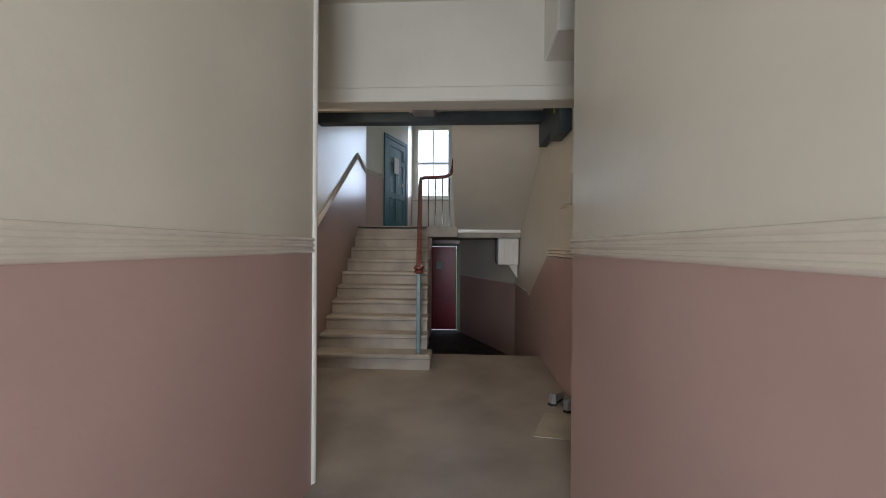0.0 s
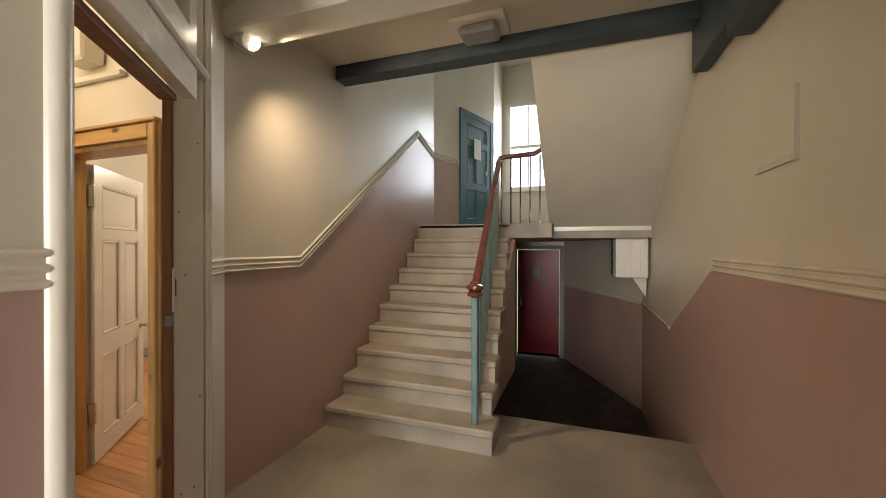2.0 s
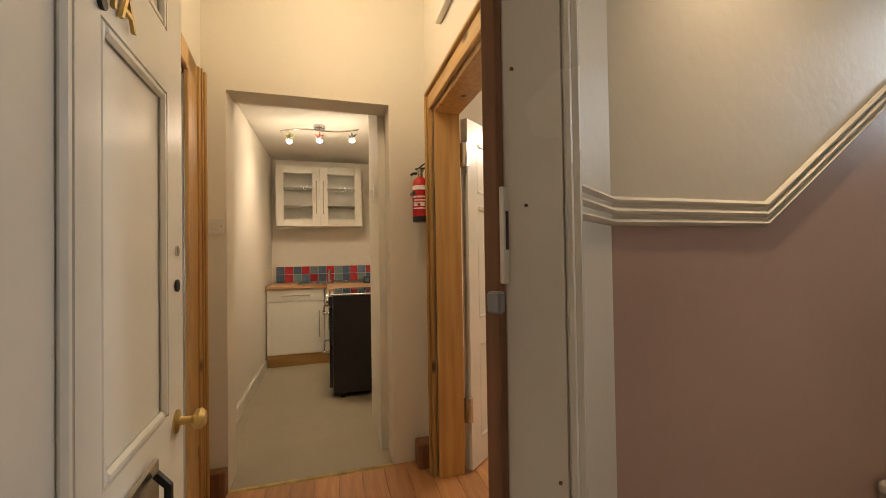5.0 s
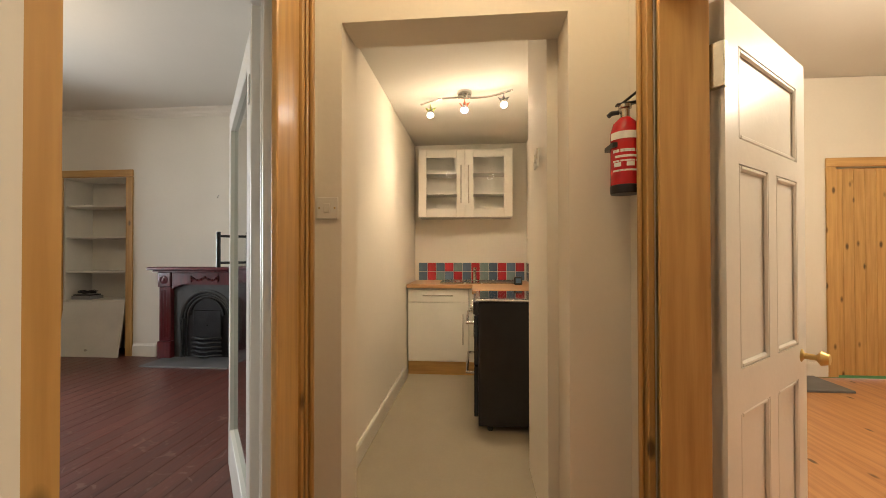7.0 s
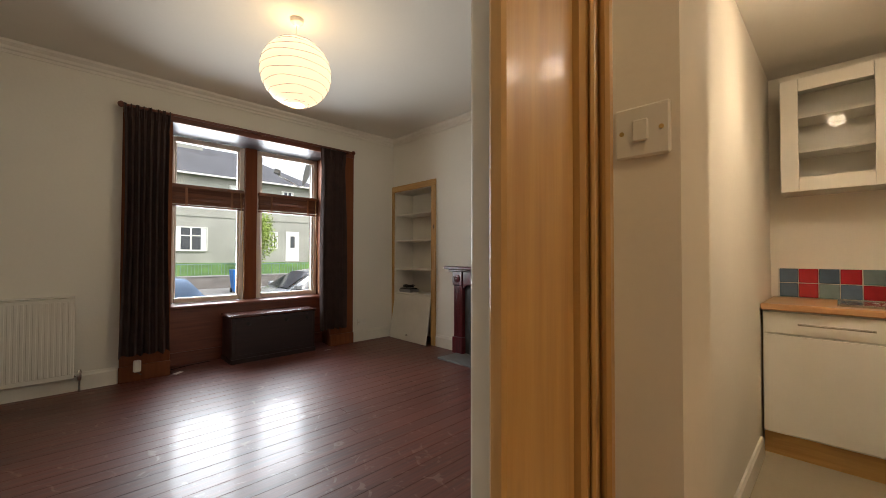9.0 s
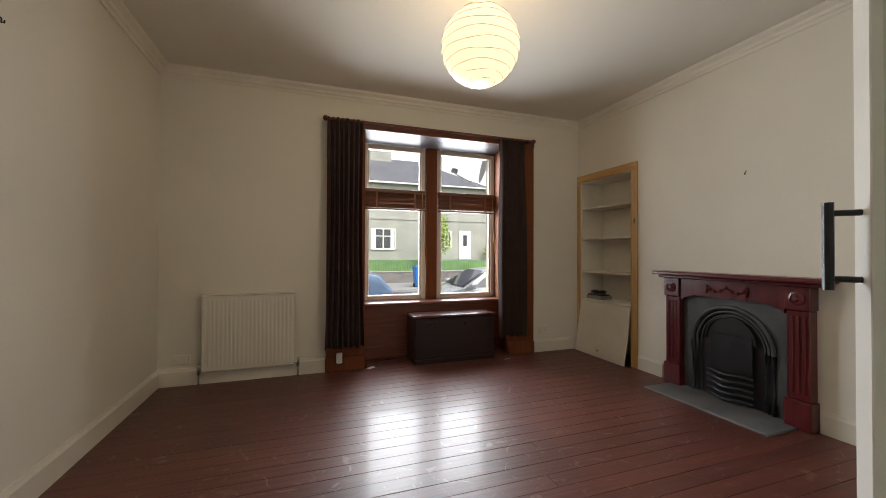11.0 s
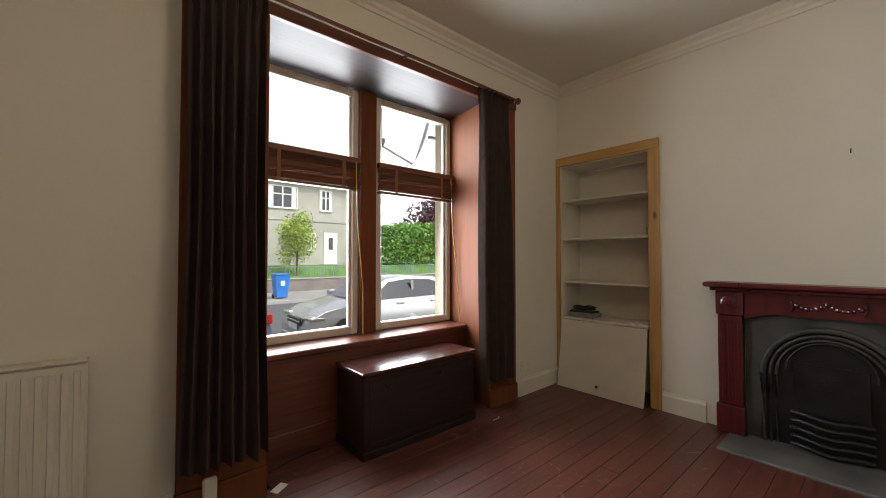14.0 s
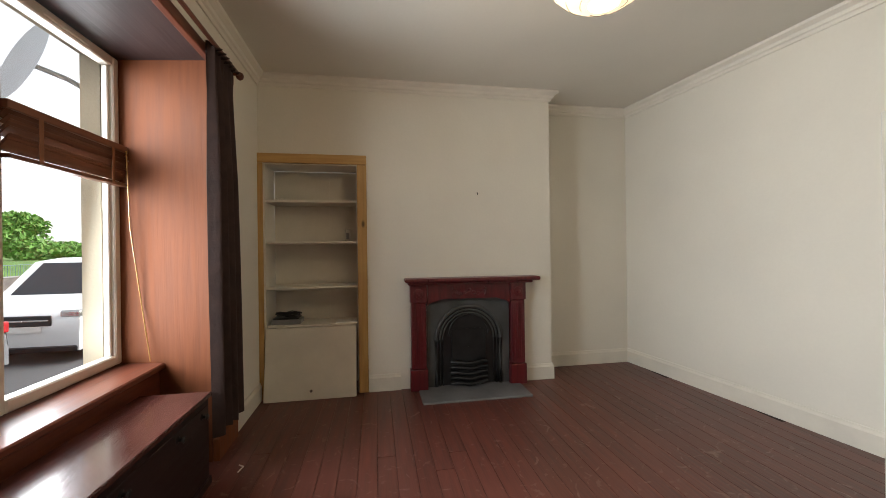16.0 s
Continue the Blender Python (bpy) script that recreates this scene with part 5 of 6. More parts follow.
# window recess with dark red woodwork
rec = tagged(new("window_recess"), "dark red varnished timber window recess with panelled back", "window recess", kind="structure")
for x0, x1, xi in ((-4.03, -4.36, -4.12), (-2.29, -1.90, -2.315)):
    a, b = min(x0, x1), max(x0, x1)
    part("casing", Shape().box(a, SY + 0.002, 0.15, b, SY + 0.030, 2.60, None, 0.005), REDWOOD, rec, "dark red timber casing")
    part("casing_foot", Shape().box(a - 0.004, SY + 0.002, 0, b + 0.004, SY + 0.045, 0.149, None, 0.006), REDWOOD, rec)
    o = -0.03 if xi < -3 else 0.03
    part("reveal", Shape().prism([(x0, SY), (xi, -2.52), (xi + o, -2.52), (x0 + o, SY)], 2.56), REDWOOD, rec, "reddish varnished reveal panel")
part("head", Shape().box(-4.36, SY + 0.002, 2.535, -1.90, SY + 0.045, 2.605, None, 0.006), REDWOODX, rec, "dark timber pelmet board")
# soffit shade comes from the darkened wood colour
part("soffit", Shape().box(-4.16, -2.52, 2.56, -2.262, SY, 2.60), SHADEDSOFFIT, rec, "varnished soffit with its shade painted in near-black")
part("back_panel", Shape().box(-4.12, -2.24, 0.0, -2.33, -2.205, 0.60), REDWOODX, rec, "dark red panelling under the sill")
part("skirting", Shape().box(-4.10, -2.204, 0.0, -2.34, -2.18, 0.14, None, 0.005), REDWOODX, rec)
part("sill", Shape().box(-4.14, -2.52, 0.602, -2.31, -2.17, 0.64, None, 0.008), REDWOODX, rec, "worn varnished sill board")
part("mullion", Shape().box(-3.275, -2.50, 0.642, -3.135, -2.40, 2.558, None, 0.006), REDWOOD, rec, "dark red central mullion")
structure("wall_outer_south", pierced(Shape(), (-7.0, -2.52), (1.5, -2.52), -0.6, 6.0, [(7.0 - 4.08, 7.0 - 2.37, 0.62, 2.57)], 0.11), SANDSTONE, "pale sandstone outer wall", "wall")
for x0, x1 in ((-4.105, -3.28), (-3.13, -2.345)):
    w1 = tagged(new("window_1"), "white framed two-light window looking onto the street", "window", kind="structure")
    z0, zt, z1 = 0.645, 1.90, 2.555
    s = Shape()
    for a, b, c, d in ((x0, z0, x0 + 0.055, z1), (x1 - 0.055, z0, x1, z1), (x0 + 0.055, z0, x1 - 0.055, z0 + 0.06), (x0 + 0.055, z1 - 0.06, x1 - 0.055, z1), (x0 + 0.055, zt, x1 - 0.055, zt + 0.08)):
        s.box(a, -2.50, b, c, -2.43, d, None, 0.008)
    for a, b, c, d in ((x0 + 0.055, z0 + 0.06, x0 + 0.075, zt), (x1 - 0.075, z0 + 0.06, x1 - 0.055, zt), (x0 + 0.055, zt + 0.08, x0 + 0.075, z1 - 0.06), (x1 - 0.075, zt + 0.08, x1 - 0.055, z1 - 0.06)):
        s.box(a, -2.485, b, c, -2.45, d, None, 0.005)
    part("window_frame", s, UPVC, w1)
    part("trickle_vent", Shape().box((x0 + x1) / 2 - 0.15, -2.43, z1 - 0.045, (x0 + x1) / 2 + 0.15, -2.42, z1 - 0.022, None, 0.003), UPVC, w1)
    for a, b in ((z0 + 0.05, zt + 0.01), (zt + 0.07, z1 - 0.05)):
        p = part("pane", Shape().add([(x0 + 0.05, -2.466, a), (x1 - 0.05, -2.466, a), (x1 - 0.05, -2.466, b), (x0 + 0.05, -2.466, b)], [(0, 1, 2, 3)]), GLASS, w1)
        p.visible_shadow = False
    bl = thing("wooden_blind", "brown wooden venetian blind drawn up to the top light", "blind")
    part("head_rail", Shape().box(x0 + 0.01, -2.425, 1.965, x1 - 0.01, -2.375, 2.005, None, 0.003), SLAT, bl)
    for k in range(11):
        part("slat", Shape().box(x0 + 0.015, -2.42, 0, x1 - 0.015, -2.37, 0.003, Matrix.Translation((0, 0, 1.955 - 0.016 * k)) @ Matrix.Translation((0, -2.395, 0)) @ pose(0, 0, 0, 48, 0, 0) @ Matrix.Translation((0, 2.395, 0)) @ pose(0, 0, 0, 0, random.uniform(-0.35, 0.35), 0)), SLAT, bl)
    part("bottom_rail", Shape().box(x0 + 0.012, -2.42, 1.752, x1 - 0.012, -2.37, 1.772, None, 0.003), SLAT, bl)
    for u in (0.2, 0.8):
        part("tape", Shape().box(x0 + (x1 - x0) * u - 0.012, -2.368, 1.755, x0 + (x1 - x0) * u + 0.012, -2.366, 1.965), RAWJAMB, bl)
    part("pull_cord", Shape().tube([(x0 + 0.06, -2.36, 1.97), (x0 + 0.05, -2.35, 1.5), (x0 + 0.03, -2.30, 1.0), (x0 + 0.06, -2.24, 0.66)], 0.004, 5), PINEZ, bl, "pale cotton cord", True)

# curtain rod and curtains
rod = thing("curtain_rod", "thin dark wooden curtain rod with ball ends", "curtain rod")
part("pole", Shape().tube([(-4.29, SY + 0.10, 2.59), (-1.90, SY + 0.10, 2.59)], 0.013, 10), REDWOODX, rod, "", True)
for x in (-4.31, -1.88):
    part("finial", Shape().lathe([(0.004, -0.03), (0.022, -0.018), (0.028, 0), (0.022, 0.018), (0.004, 0.03)], Matrix.Translation((x, SY + 0.10, 2.59)), 14), REDWOODX, rod, "", True)
for x in (-4.25, -3.13, -1.95):
    part("bracket", Shape().box(x - 0.01, SY + 0.047, 2.57, x + 0.01, SY + 0.10, 2.58), REDWOOD, rod)


def curtain(x0, x1, z0, seed, back=0.0):
    """Gathered cloth hanging in uneven folds, with a pleated head."""
    rnd = random.Random(seed)
    c = thing("curtain", "dark brown gathered curtain hanging from the rod", "curtain", group="pair of curtains")
    n, rows = 110, 26
    ph = [rnd.uniform(0, 6.28) for _ in range(4)]
    sh = Shape()
    for j in range(rows + 1):
        v = j / rows
        for i in range(n + 1):
            u = i / n
            deep = 0.022 + 0.022 * min(1, v * 3)
            fold = math.sin(u * 44 + ph[0] + 0.5 * math.sin(u * 9 + v * 1.5)) + 0.5 * math.sin(u * 23 + ph[1] + v * 0.8)
            pleat = math.sin(u * 120) * 0.012 * max(0, 1 - v * 12)
            drift = 0.02 * math.sin(v * 5 + ph[2]) * (v > 0.1)
            gather = 0.94 + 0.10 * v if v > 0.05 else 1.0
            x = (x0 + x1) / 2 + (x1 - x0) * (u - 0.5) * gather + drift * (u - 0.5)
            sh.v.append((x, SY + 0.105 + back + deep * fold * 0.75 + pleat + 0.02 * v, 2.585 + 0.02 * (v == 0) - (2.585 - z0) * v + 0.01 * math.sin(u * 30) * (v == 1)))
    w1 = n + 1
    sh.f = [(j * w1 + i, j * w1 + i + 1, (j + 1) * w1 + i + 1, (j + 1) * w1 + i) for j in range(rows) for i in range(n)]
    part("cloth", sh, CURTAIN, c, "dark brown ribbed cloth", True)
    k = [(p[0], p[1] - 0.006, p[2]) for p in sh.v]
    ln2 = Shape()
    ln2.v, ln2.f = k, list(sh.f)
    part("lining", ln2, CURTAIN, c, "", True)
    tape = Shape().tube([(x0 + (x1 - x0) * i / 20, SY + 0.105 + 0.03 * math.sin(i * 2.2), 2.57) for i in range(21)], 0.006, 5)
    part("heading_tape", tape, CURTAIN, c)


curtain(-2.255, -1.90, 0.26, 3)
curtain(-4.23, -3.86, 0.24, 5, -0.035)

# chest in the recess
ch = thing("wooden_chest", "dark wooden blanket chest with a worn reddish top", "chest")
cx0, cx1, cy0, cy1, czt = -3.80, -2.82, -2.17, -1.79, 0.53
part("body", Shape().box(cx0 + 0.015, cy0, 0.05, cx1 - 0.015, cy1 - 0.015, czt - 0.03, None, 0.005), CHEST, ch)
part("lid", Shape().box(cx0, cy0 - 0.002, czt - 0.028, cx1, cy1, czt, None, 0.006), CHESTTOP, ch, "worn reddish-brown lid")
part("plinth", Shape().box(cx0 + 0.005, cy0, 0.0, cx1 - 0.005, cy1 - 0.005, 0.049, None, 0.004), CHEST, ch)
part("drawer_line", Shape().box(cx0 + 0.05, cy1 - 0.0145, 0.09, cx1 - 0.05, cy1 - 0.008, czt - 0.06, None, 0.003), CHEST, ch)
for x in (-3.68, -3.42, -3.0):
    part("stud_handle", Shape().lathe([(0.02, 0.0), (0.008, 0.006), (0.008, 0.018), (0.018, 0.026), (0.01, 0.034)], Matrix.Translation((x, cy1 - 0.008, czt - 0.10)) @ Euler((radians(-90), 0, 0)).to_matrix().to_4x4(), 12), IRON, ch, "dark round stud", True)

# press with shelves
press = thing("shelved_press", "built-in white shelves framed in knotty pine", "shelves")
for y0, y1 in ((-1.93, -1.842), (-1.012, -0.925)):
    part("architrave", Shape().box(FX + 0.002, y0, 0, FX + 0.024, y1, 2.225 - 0.088, None, 0.005), PINEZ, press, "knotty pine upright")
part("architrave_head", Shape().box(FX + 0.002, -1.93, 2.139, FX + 0.024, -0.925, 2.225, None, 0.005), PINEY, press, "knotty pine head")
for b in ((FX - 0.34, -1.839, 0, FX, -1.829, 2.138), (FX - 0.34, -1.021, 0, FX, -1.011, 2.138), (FX - 0.34, -1.828, 2.128, FX, -1.022, 2.138), (FX - 0.35, -1.828, 0, FX - 0.338, -1.022, 2.127)):
    part("lining_board", Shape().box(*b), SKIRTING, press)
part("joint", Shape().box(FX - 0.3375, -1.305, 0.66, FX - 0.335, -1.30, 2.12), LIVING, press)
for z in (0.635, 0.985, 1.405, 1.785):
    part("shelf", Shape().box(FX - 0.335, -1.827, z, FX - 0.012, -1.023, z + 0.02, None, 0.003), SKIRTING, press)
flap = thing("loose_cupboard_door", "loose white board door leaning in the press opening", "cupboard door", (FX + 0.10, -1.43, 0.0))
lm = Euler((0, radians(-9), 0)).to_matrix().to_4x4()
part("board", Shape().box(-0.018, -0.405, 0.0, 0.0, 0.395, 0.64, lm, 0.003), SKIRTING, flap)
part("knob", Shape().lathe([(0.006, 0), (0.006, 0.012), (0.014, 0.018), (0.012, 0.028)], lm @ Matrix.Translation((0.0, 0.0, 0.08)) @ Euler((0, radians(90), 0)).to_matrix().to_4x4(), 12), CHROME, flap, "small round chrome knob", True)
rt = thing("router_box", "silver-grey router with a heap of black cable on top", "router")
part("body", Shape().box(FX - 0.22, -1.80, 0.656, FX - 0.05, -1.54, 0.70, None, 0.006), GREYPLASTIC, rt)
part("cover", Shape().box(FX - 0.21, -1.79, 0.701, FX - 0.06, -1.56, 0.716, None, 0.005), BLACKPLASTIC, rt)
rnd = random.Random(4)
coil = [(FX - 0.13 + 0.055 * math.cos(i * 0.7) + rnd.uniform(-0.02, 0.02), -1.67 + 0.11 * math.sin(i * 0.7) + rnd.uniform(-0.02, 0.02), 0.724 + 0.012 * abs(math.sin(i * 1.3)) + i * 0.0006) for i in range(46)]
part("cable_heap", Shape().tube(coil, 0.005, 5), BLACKPLASTIC, rt, "tangled black cable", True)
solo("magazine", Shape().box(FX - 0.20, -1.22, 0.656, FX - 0.03, -1.03, 0.664, None, 0.001), PAPER, "pale booklet lying on the shelf", "booklet")
fresh = thing("air_freshener", "small white plug-in stood on a shelf", "plug-in")
part("body", Shape().box(FX - 0.30, -1.15, 1.426, FX - 0.26, -1.09, 1.55, None, 0.01), PLASTIC, fresh)
part("grille", Shape().box(FX - 0.2595, -1.135, 1.45, FX - 0.257, -1.105, 1.51), GREYPLASTIC, fresh)
solo("glass_dish", Shape().lathe([(0.02, 1.806), (0.04, 1.82), (0.045, 1.85), (0.042, 1.85), (0.036, 1.822)], Matrix.Translation((FX - 0.2, -1.74, 0)), 16), GLASS, "small clear glass dish on the top shelf", "dish", True)

# fireplace
fp = thing("fireplace", "dark red wooden mantelpiece round a black cast-iron arched grate", "fireplace")
y0, y1, mz = -0.535, 0.615, 1.065
for a, b in ((y0, y0 + 0.165), (y1 - 0.165, y1)):
    pl = part("pilaster", Shape().box(FX + 0.002, a, 0.0, FX + 0.10, b, 0.20, None, 0.006).box(FX + 0.002, a + 0.012, 0.202, FX + 0.085, b - 0.012, 0.83, None, 0.006).box(FX + 0.002, a + 0.004, 0.832, FX + 0.10, b - 0.004, 1.0, None, 0.006), MANTEL, fp)
    for k in range(3):
        yy = a + 0.045 + 0.0375 * k
        part("flute", Shape().box(FX + 0.0855, yy - 0.010, 0.25, FX + 0.093, yy + 0.010, 0.79, None, 0.003), MANTEL, pl)
    part("rosette", Shape().lathe([(0.05, 0), (0.05, 0.006), (0.036, 0.010), (0.036, 0.004), (0.022, 0.006), (0.012, 0.016)], Matrix.Translation((FX + 0.1, (a + b) / 2, 0.915)) @ Euler((0, radians(90), 0)).to_matrix().to_4x4(), 16), MANTEL, pl, "carved rosette", True)
# frieze with a curved lower edge
fz = [(y0 + 0.167, 0.80), (y0 + 0.20, 0.83), (y0 + 0.26, 0.845), (y0 + 0.30, 0.86), (y1 - 0.30, 0.86), (y1 - 0.26, 0.845), (y1 - 0.20, 0.83), (y1 - 0.167, 0.80), (y1 - 0.167, 1.0), (y0 + 0.167, 1.0)]
part("frieze", Shape().prism(fz, 0.08, Matrix(((0, 0, 1, FX + 0.002), (1, 0, 0, 0), (0, 1, 0, 0), (0, 0, 0, 1)))), MANTEL, fp)
sw = Shape()
for k in range(15):
    u = k / 14
    yy = -0.12 + 0.32 * u
    zz = 0.945 - 0.035 * math.sin(math.pi * (u * 2 % 1 if u < 1 else 1))
    r = 0.011 + 0.006 * (k % 2)
    sw.lathe([(0.002, -r), (r * 0.8, -r * 0.6), (r, 0), (r * 0.8, r * 0.6), (0.002, r)], Matrix.Translation((FX + 0.085, yy, zz)), 8)
for yy in (-0.12, 0.20):
    sw.tube([(FX + 0.086, yy, 0.97), (FX + 0.09, yy + 0.006, 0.93), (FX + 0.086, yy - 0.004, 0.89)], 0.009, 6)
part("carved_swag", sw, MANTEL, fp, "carved flower swag", True)
part("mantel_shelf", Shape().box(FX + 0.002, y0 - 0.05, 1.03, FX + 0.20, y1 + 0.11, mz, None, 0.010).box(FX + 0.002, y0 - 0.02, 1.002, FX + 0.15, y1 + 0.05, 1.029, None, 0.008), MANTEL, fp, "projecting mantel shelf")
# iron plate with arch
def arch(r, zb, zc, n=18, yc=0.04):
    return [(yc + r, zb)] + [(yc + r * math.cos(math.pi * i / n), zc + r * math.sin(math.pi * i / n)) for i in range(n + 1)] + [(yc - r, zb)]
AM = Matrix(((0, 0, 1, FX + 0.004), (1, 0, 0, 0), (0, 1, 0, 0), (0, 0, 0, 1)))
outer = [(y1 - 0.16, 0.0), (y1 - 0.16, 0.86), (y0 + 0.16, 0.86), (y0 + 0.16, 0.0)]
inner = arch(0.31, 0.0, 0.46)
pl = Shape()
rows = []
for i in range(len(inner)):
    yy, zz = inner[i]
    if i in (0, len(inner) - 1):
        rows.append((outer[0] if i == 0 else outer[3]))
    else:
        a = math.atan2(zz - 0.46, yy - 0.04)
        k = min(abs((y1 - 0.16 - 0.04) / math.cos(a)) if abs(math.cos(a)) > 1e-6 else 9, abs(0.40 / math.sin(a)) if abs(math.sin(a)) > 1e-6 else 9)
        rows.append((0.04 + k * math.cos(a), 0.46 + k * math.sin(a)))
n = len(inner)
pl.add([(p[0], p[1], 0.03) for p in inner] + [(p[0], p[1], 0.03) for p in rows] + [(p[0], p[1], 0.0) for p in inner], [(i, i + 1, n + i + 1, n + i) for i in range(n - 1)] + [(i, i + 1, 2 * n + i + 1, 2 * n + i) for i in range(n - 1)], AM)
part("iron_plate", pl, GRATEPLATE, fp, "grey-black cast-iron surround plate")
for r, d0_, rad in ((0.322, 0.035, 0.018), (0.285, 0.03, 0.010), (0.255, 0.02, 0.008)):
    part("arch_moulding", Shape().tube([(FX + 0.004 + d0_, p[0], p[1]) for p in arch(r, 0.01, 0.46)], rad, 8), GRATEPLATE, fp, "", True)
part("back_plate", Shape().box(FX + 0.005, -0.27, 0.0, FX + 0.012, 0.35, 0.80), BLACKPLASTIC, fp, "sooty fire back")
part("hood", Shape().prism(arch(0.20, 0.50, 0.50, 14), 0.035, AM).tube([(FX + 0.045, p[0], p[1]) for p in arch(0.20, 0.50, 0.50, 14)], 0.009, 6), IRON, fp, "cast hood")
part("cover_panel", Shape().box(FX + 0.03, -0.13, 0.24, FX + 0.045, 0.21, 0.56, None, 0.004), IRON, fp)
part("cover_knob", Shape().lathe([(0.008, 0), (0.012, 0.015)], Matrix.Translation((FX + 0.045, 0.04, 0.38)) @ Euler((0, radians(90), 0)).to_matrix().to_4x4(), 10), IRON, fp)
for k in range(5):
    z = 0.04 + 0.05 * k
    part("grate_bar", Shape().tube([(FX + 0.05 + 0.05 * math.sin(math.pi * i / 8), -0.14 + 0.36 * i / 8, z + 0.006 * math.sin(i * 1.2)) for i in range(9)], 0.014, 7), IRON, fp, "", True)
solo("hearth", Shape().box(FX + 0.105, -0.46, -0.02, FX + 0.42, 0.54, 0.016, None, 0.006).box(FX + 0.002, -0.365, -0.02, FX + 0.103, 0.445, 0.012), SLATE, "dark grey slate hearth slab", "hearth")

# radiator
rad = thing("radiator", "white ribbed panel radiator low on the plain wall", "radiator")
rx0, rx1, rz0, rz1 = -1.60, -0.80, 0.12, 0.82
part("panel", Shape().box(rx0, SY + 0.05, rz0, rx1, SY + 0.075, rz1, None, 0.008), RADPAINT, rad)
rib = Shape()
for k in range(22):
    x = rx0 + 0.03 + k * (rx1 - rx0 - 0.06) / 21
    rib.box(x - 0.011, SY + 0.0755, rz0 + 0.045, x + 0.011, SY + 0.081, rz1 - 0.03, None, 0.003)
part("ribs", rib, RADPAINT, rad)
part("top_grille", Shape().box(rx0, SY + 0.006, rz1 + 0.001, rx1, SY + 0.085, rz1 + 0.012, None, 0.004), RADPAINT, rad)
for x in (rx0 - 0.035, rx1 + 0.02):
    part("valve", Shape().lathe([(0.012, 0.10), (0.016, 0.12), (0.016, 0.17), (0.012, 0.19)], Matrix.Translation((x, SY + 0.06, 0)), 10).tube([(x, SY + 0.06, 0.0), (x, SY + 0.06, 0.11)], 0.008, 8).tube([(x, SY + 0.06, 0.145), ((rx0 if x < rx0 else rx1), SY + 0.06, 0.145)], 0.009, 8), CHROME, rad, "valve and pipe", True)
for x in (-1.45, -0.95):
    part("wall_bracket", Shape().box(x - 0.015, SY + 0.001, 0.2, x + 0.015, SY + 0.05, 0.7), RADPAINT, rad)
switch("wall_socket", "white double socket above the skirting", pose(-0.63, SY, 0.235, 0, 0, 0), 2)
switch("wall_socket", "white double socket above the skirting", pose(-4.52, SY, 0.265, 0, 0, 0), 2)
pl = thing("plug_adapter", "white plug adapter on the recess casing with a trailing wire", "plug")
part("body", Shape().box(-2.06, SY + 0.047, 0.09, -2.0, SY + 0.085, 0.20, None, 0.01), PLASTIC, pl)
part("wire", Shape().tube([(-2.03, SY + 0.07, 0.09), (-2.1, SY + 0.02, 0.02), (-2.25, -2.0, 0.006), (-2.5, -2.1, 0.006), (-2.7, -2.13, 0.006)], 0.004, 6), BLACKPLASTIC, pl, "", True)
solo("paper_scrap", Shape().box(-0.04, -0.025, 0, 0.04, 0.025, 0.003, pose(-2.36, -1.86, 0.003, 0, 4, 30)), PAPER, "scrap of white paper on the floorboards", "paper")
solo("wire_offcut", Shape().tube([(-3.95, -1.70, 0.005), (-3.9, -1.66, 0.02), (-3.86, -1.68, 0.008)], 0.004, 6), PLASTIC, "short offcut of white wire", "wire", True)
for p, nrm in (((FX + 0.002, 0.15, 1.90), 0), ((EX - 0.002, 0.05, 2.25), 1)):
    sg = 1 if nrm == 0 else -1
    solo("picture_hook", Shape().tube([(p[0], p[1], p[2]), (p[0] + sg * 0.015, p[1], p[2] - 0.01), (p[0] + sg * 0.015, p[1], p[2] - 0.03), (p[0] + sg * 0.024, p[1], p[2] - 0.03), (p[0] + sg * 0.026, p[1], p[2] - 0.018)], 0.003, 6), IRON, "small dark picture hook fixed in the wall", "hook", True)

# paper globe pendant
gl = thing("paper_pendant", "round white paper globe pendant glowing warmly", "pendant light")
gp = Shape()
N, R, gc = 32, 0.245, Vector((-2.74, 0.05, 2.53))
rowsn = 44
for i in range(rowsn + 1):
    a = math.radians(14) + (math.pi - math.radians(28)) * i / rowsn
    rr = R * math.sin(a) * (1.0 + (0.012 if i % 4 == 0 else 0.0))
    for k in range(N):
        gp.v.append((gc.x + rr * math.cos(2 * math.pi * k / N), gc.y + rr * math.sin(2 * math.pi * k / N), gc.z + R * math.cos(a)))
gp.f = [(i * N + k, i * N + (k + 1) % N, (i + 1) * N + (k + 1) % N, (i + 1) * N + k) for i in range(rowsn) for k in range(N)]
go = part("shade", gp, SHADE, gl, "glowing ribbed paper globe", True)
go.visible_shadow = False
ribs = Shape()
for i in range(2, rowsn, 4):
    a = math.radians(14) + (math.pi - math.radians(28)) * i / rowsn
    rr = R * math.sin(a) + 0.002
    ribs.tube([(gc.x + rr * math.cos(2 * math.pi * k / 32), gc.y + rr * math.sin(2 * math.pi * k / 32), gc.z + R * math.cos(a) + 0.004 * math.sin(k * 0.9 + i)) for k in range(33)], 0.0016, 4)
ro = part("ribs", ribs, LINING, gl, "thin wire ribs")
ro.visible_shadow = False
part("flex", Shape().tube([(gc.x, gc.y, gc.z + R - 0.02), (gc.x, gc.y, CZ - 0.02)], 0.004, 6), PLASTIC, gl)
part("ceiling_rose", Shape().lathe([(0.02, CZ - 0.05), (0.045, CZ - 0.03), (0.05, CZ - 0.001)], Matrix.Translation((gc.x, gc.y, 0)), 18), PLASTIC, gl, "", True)
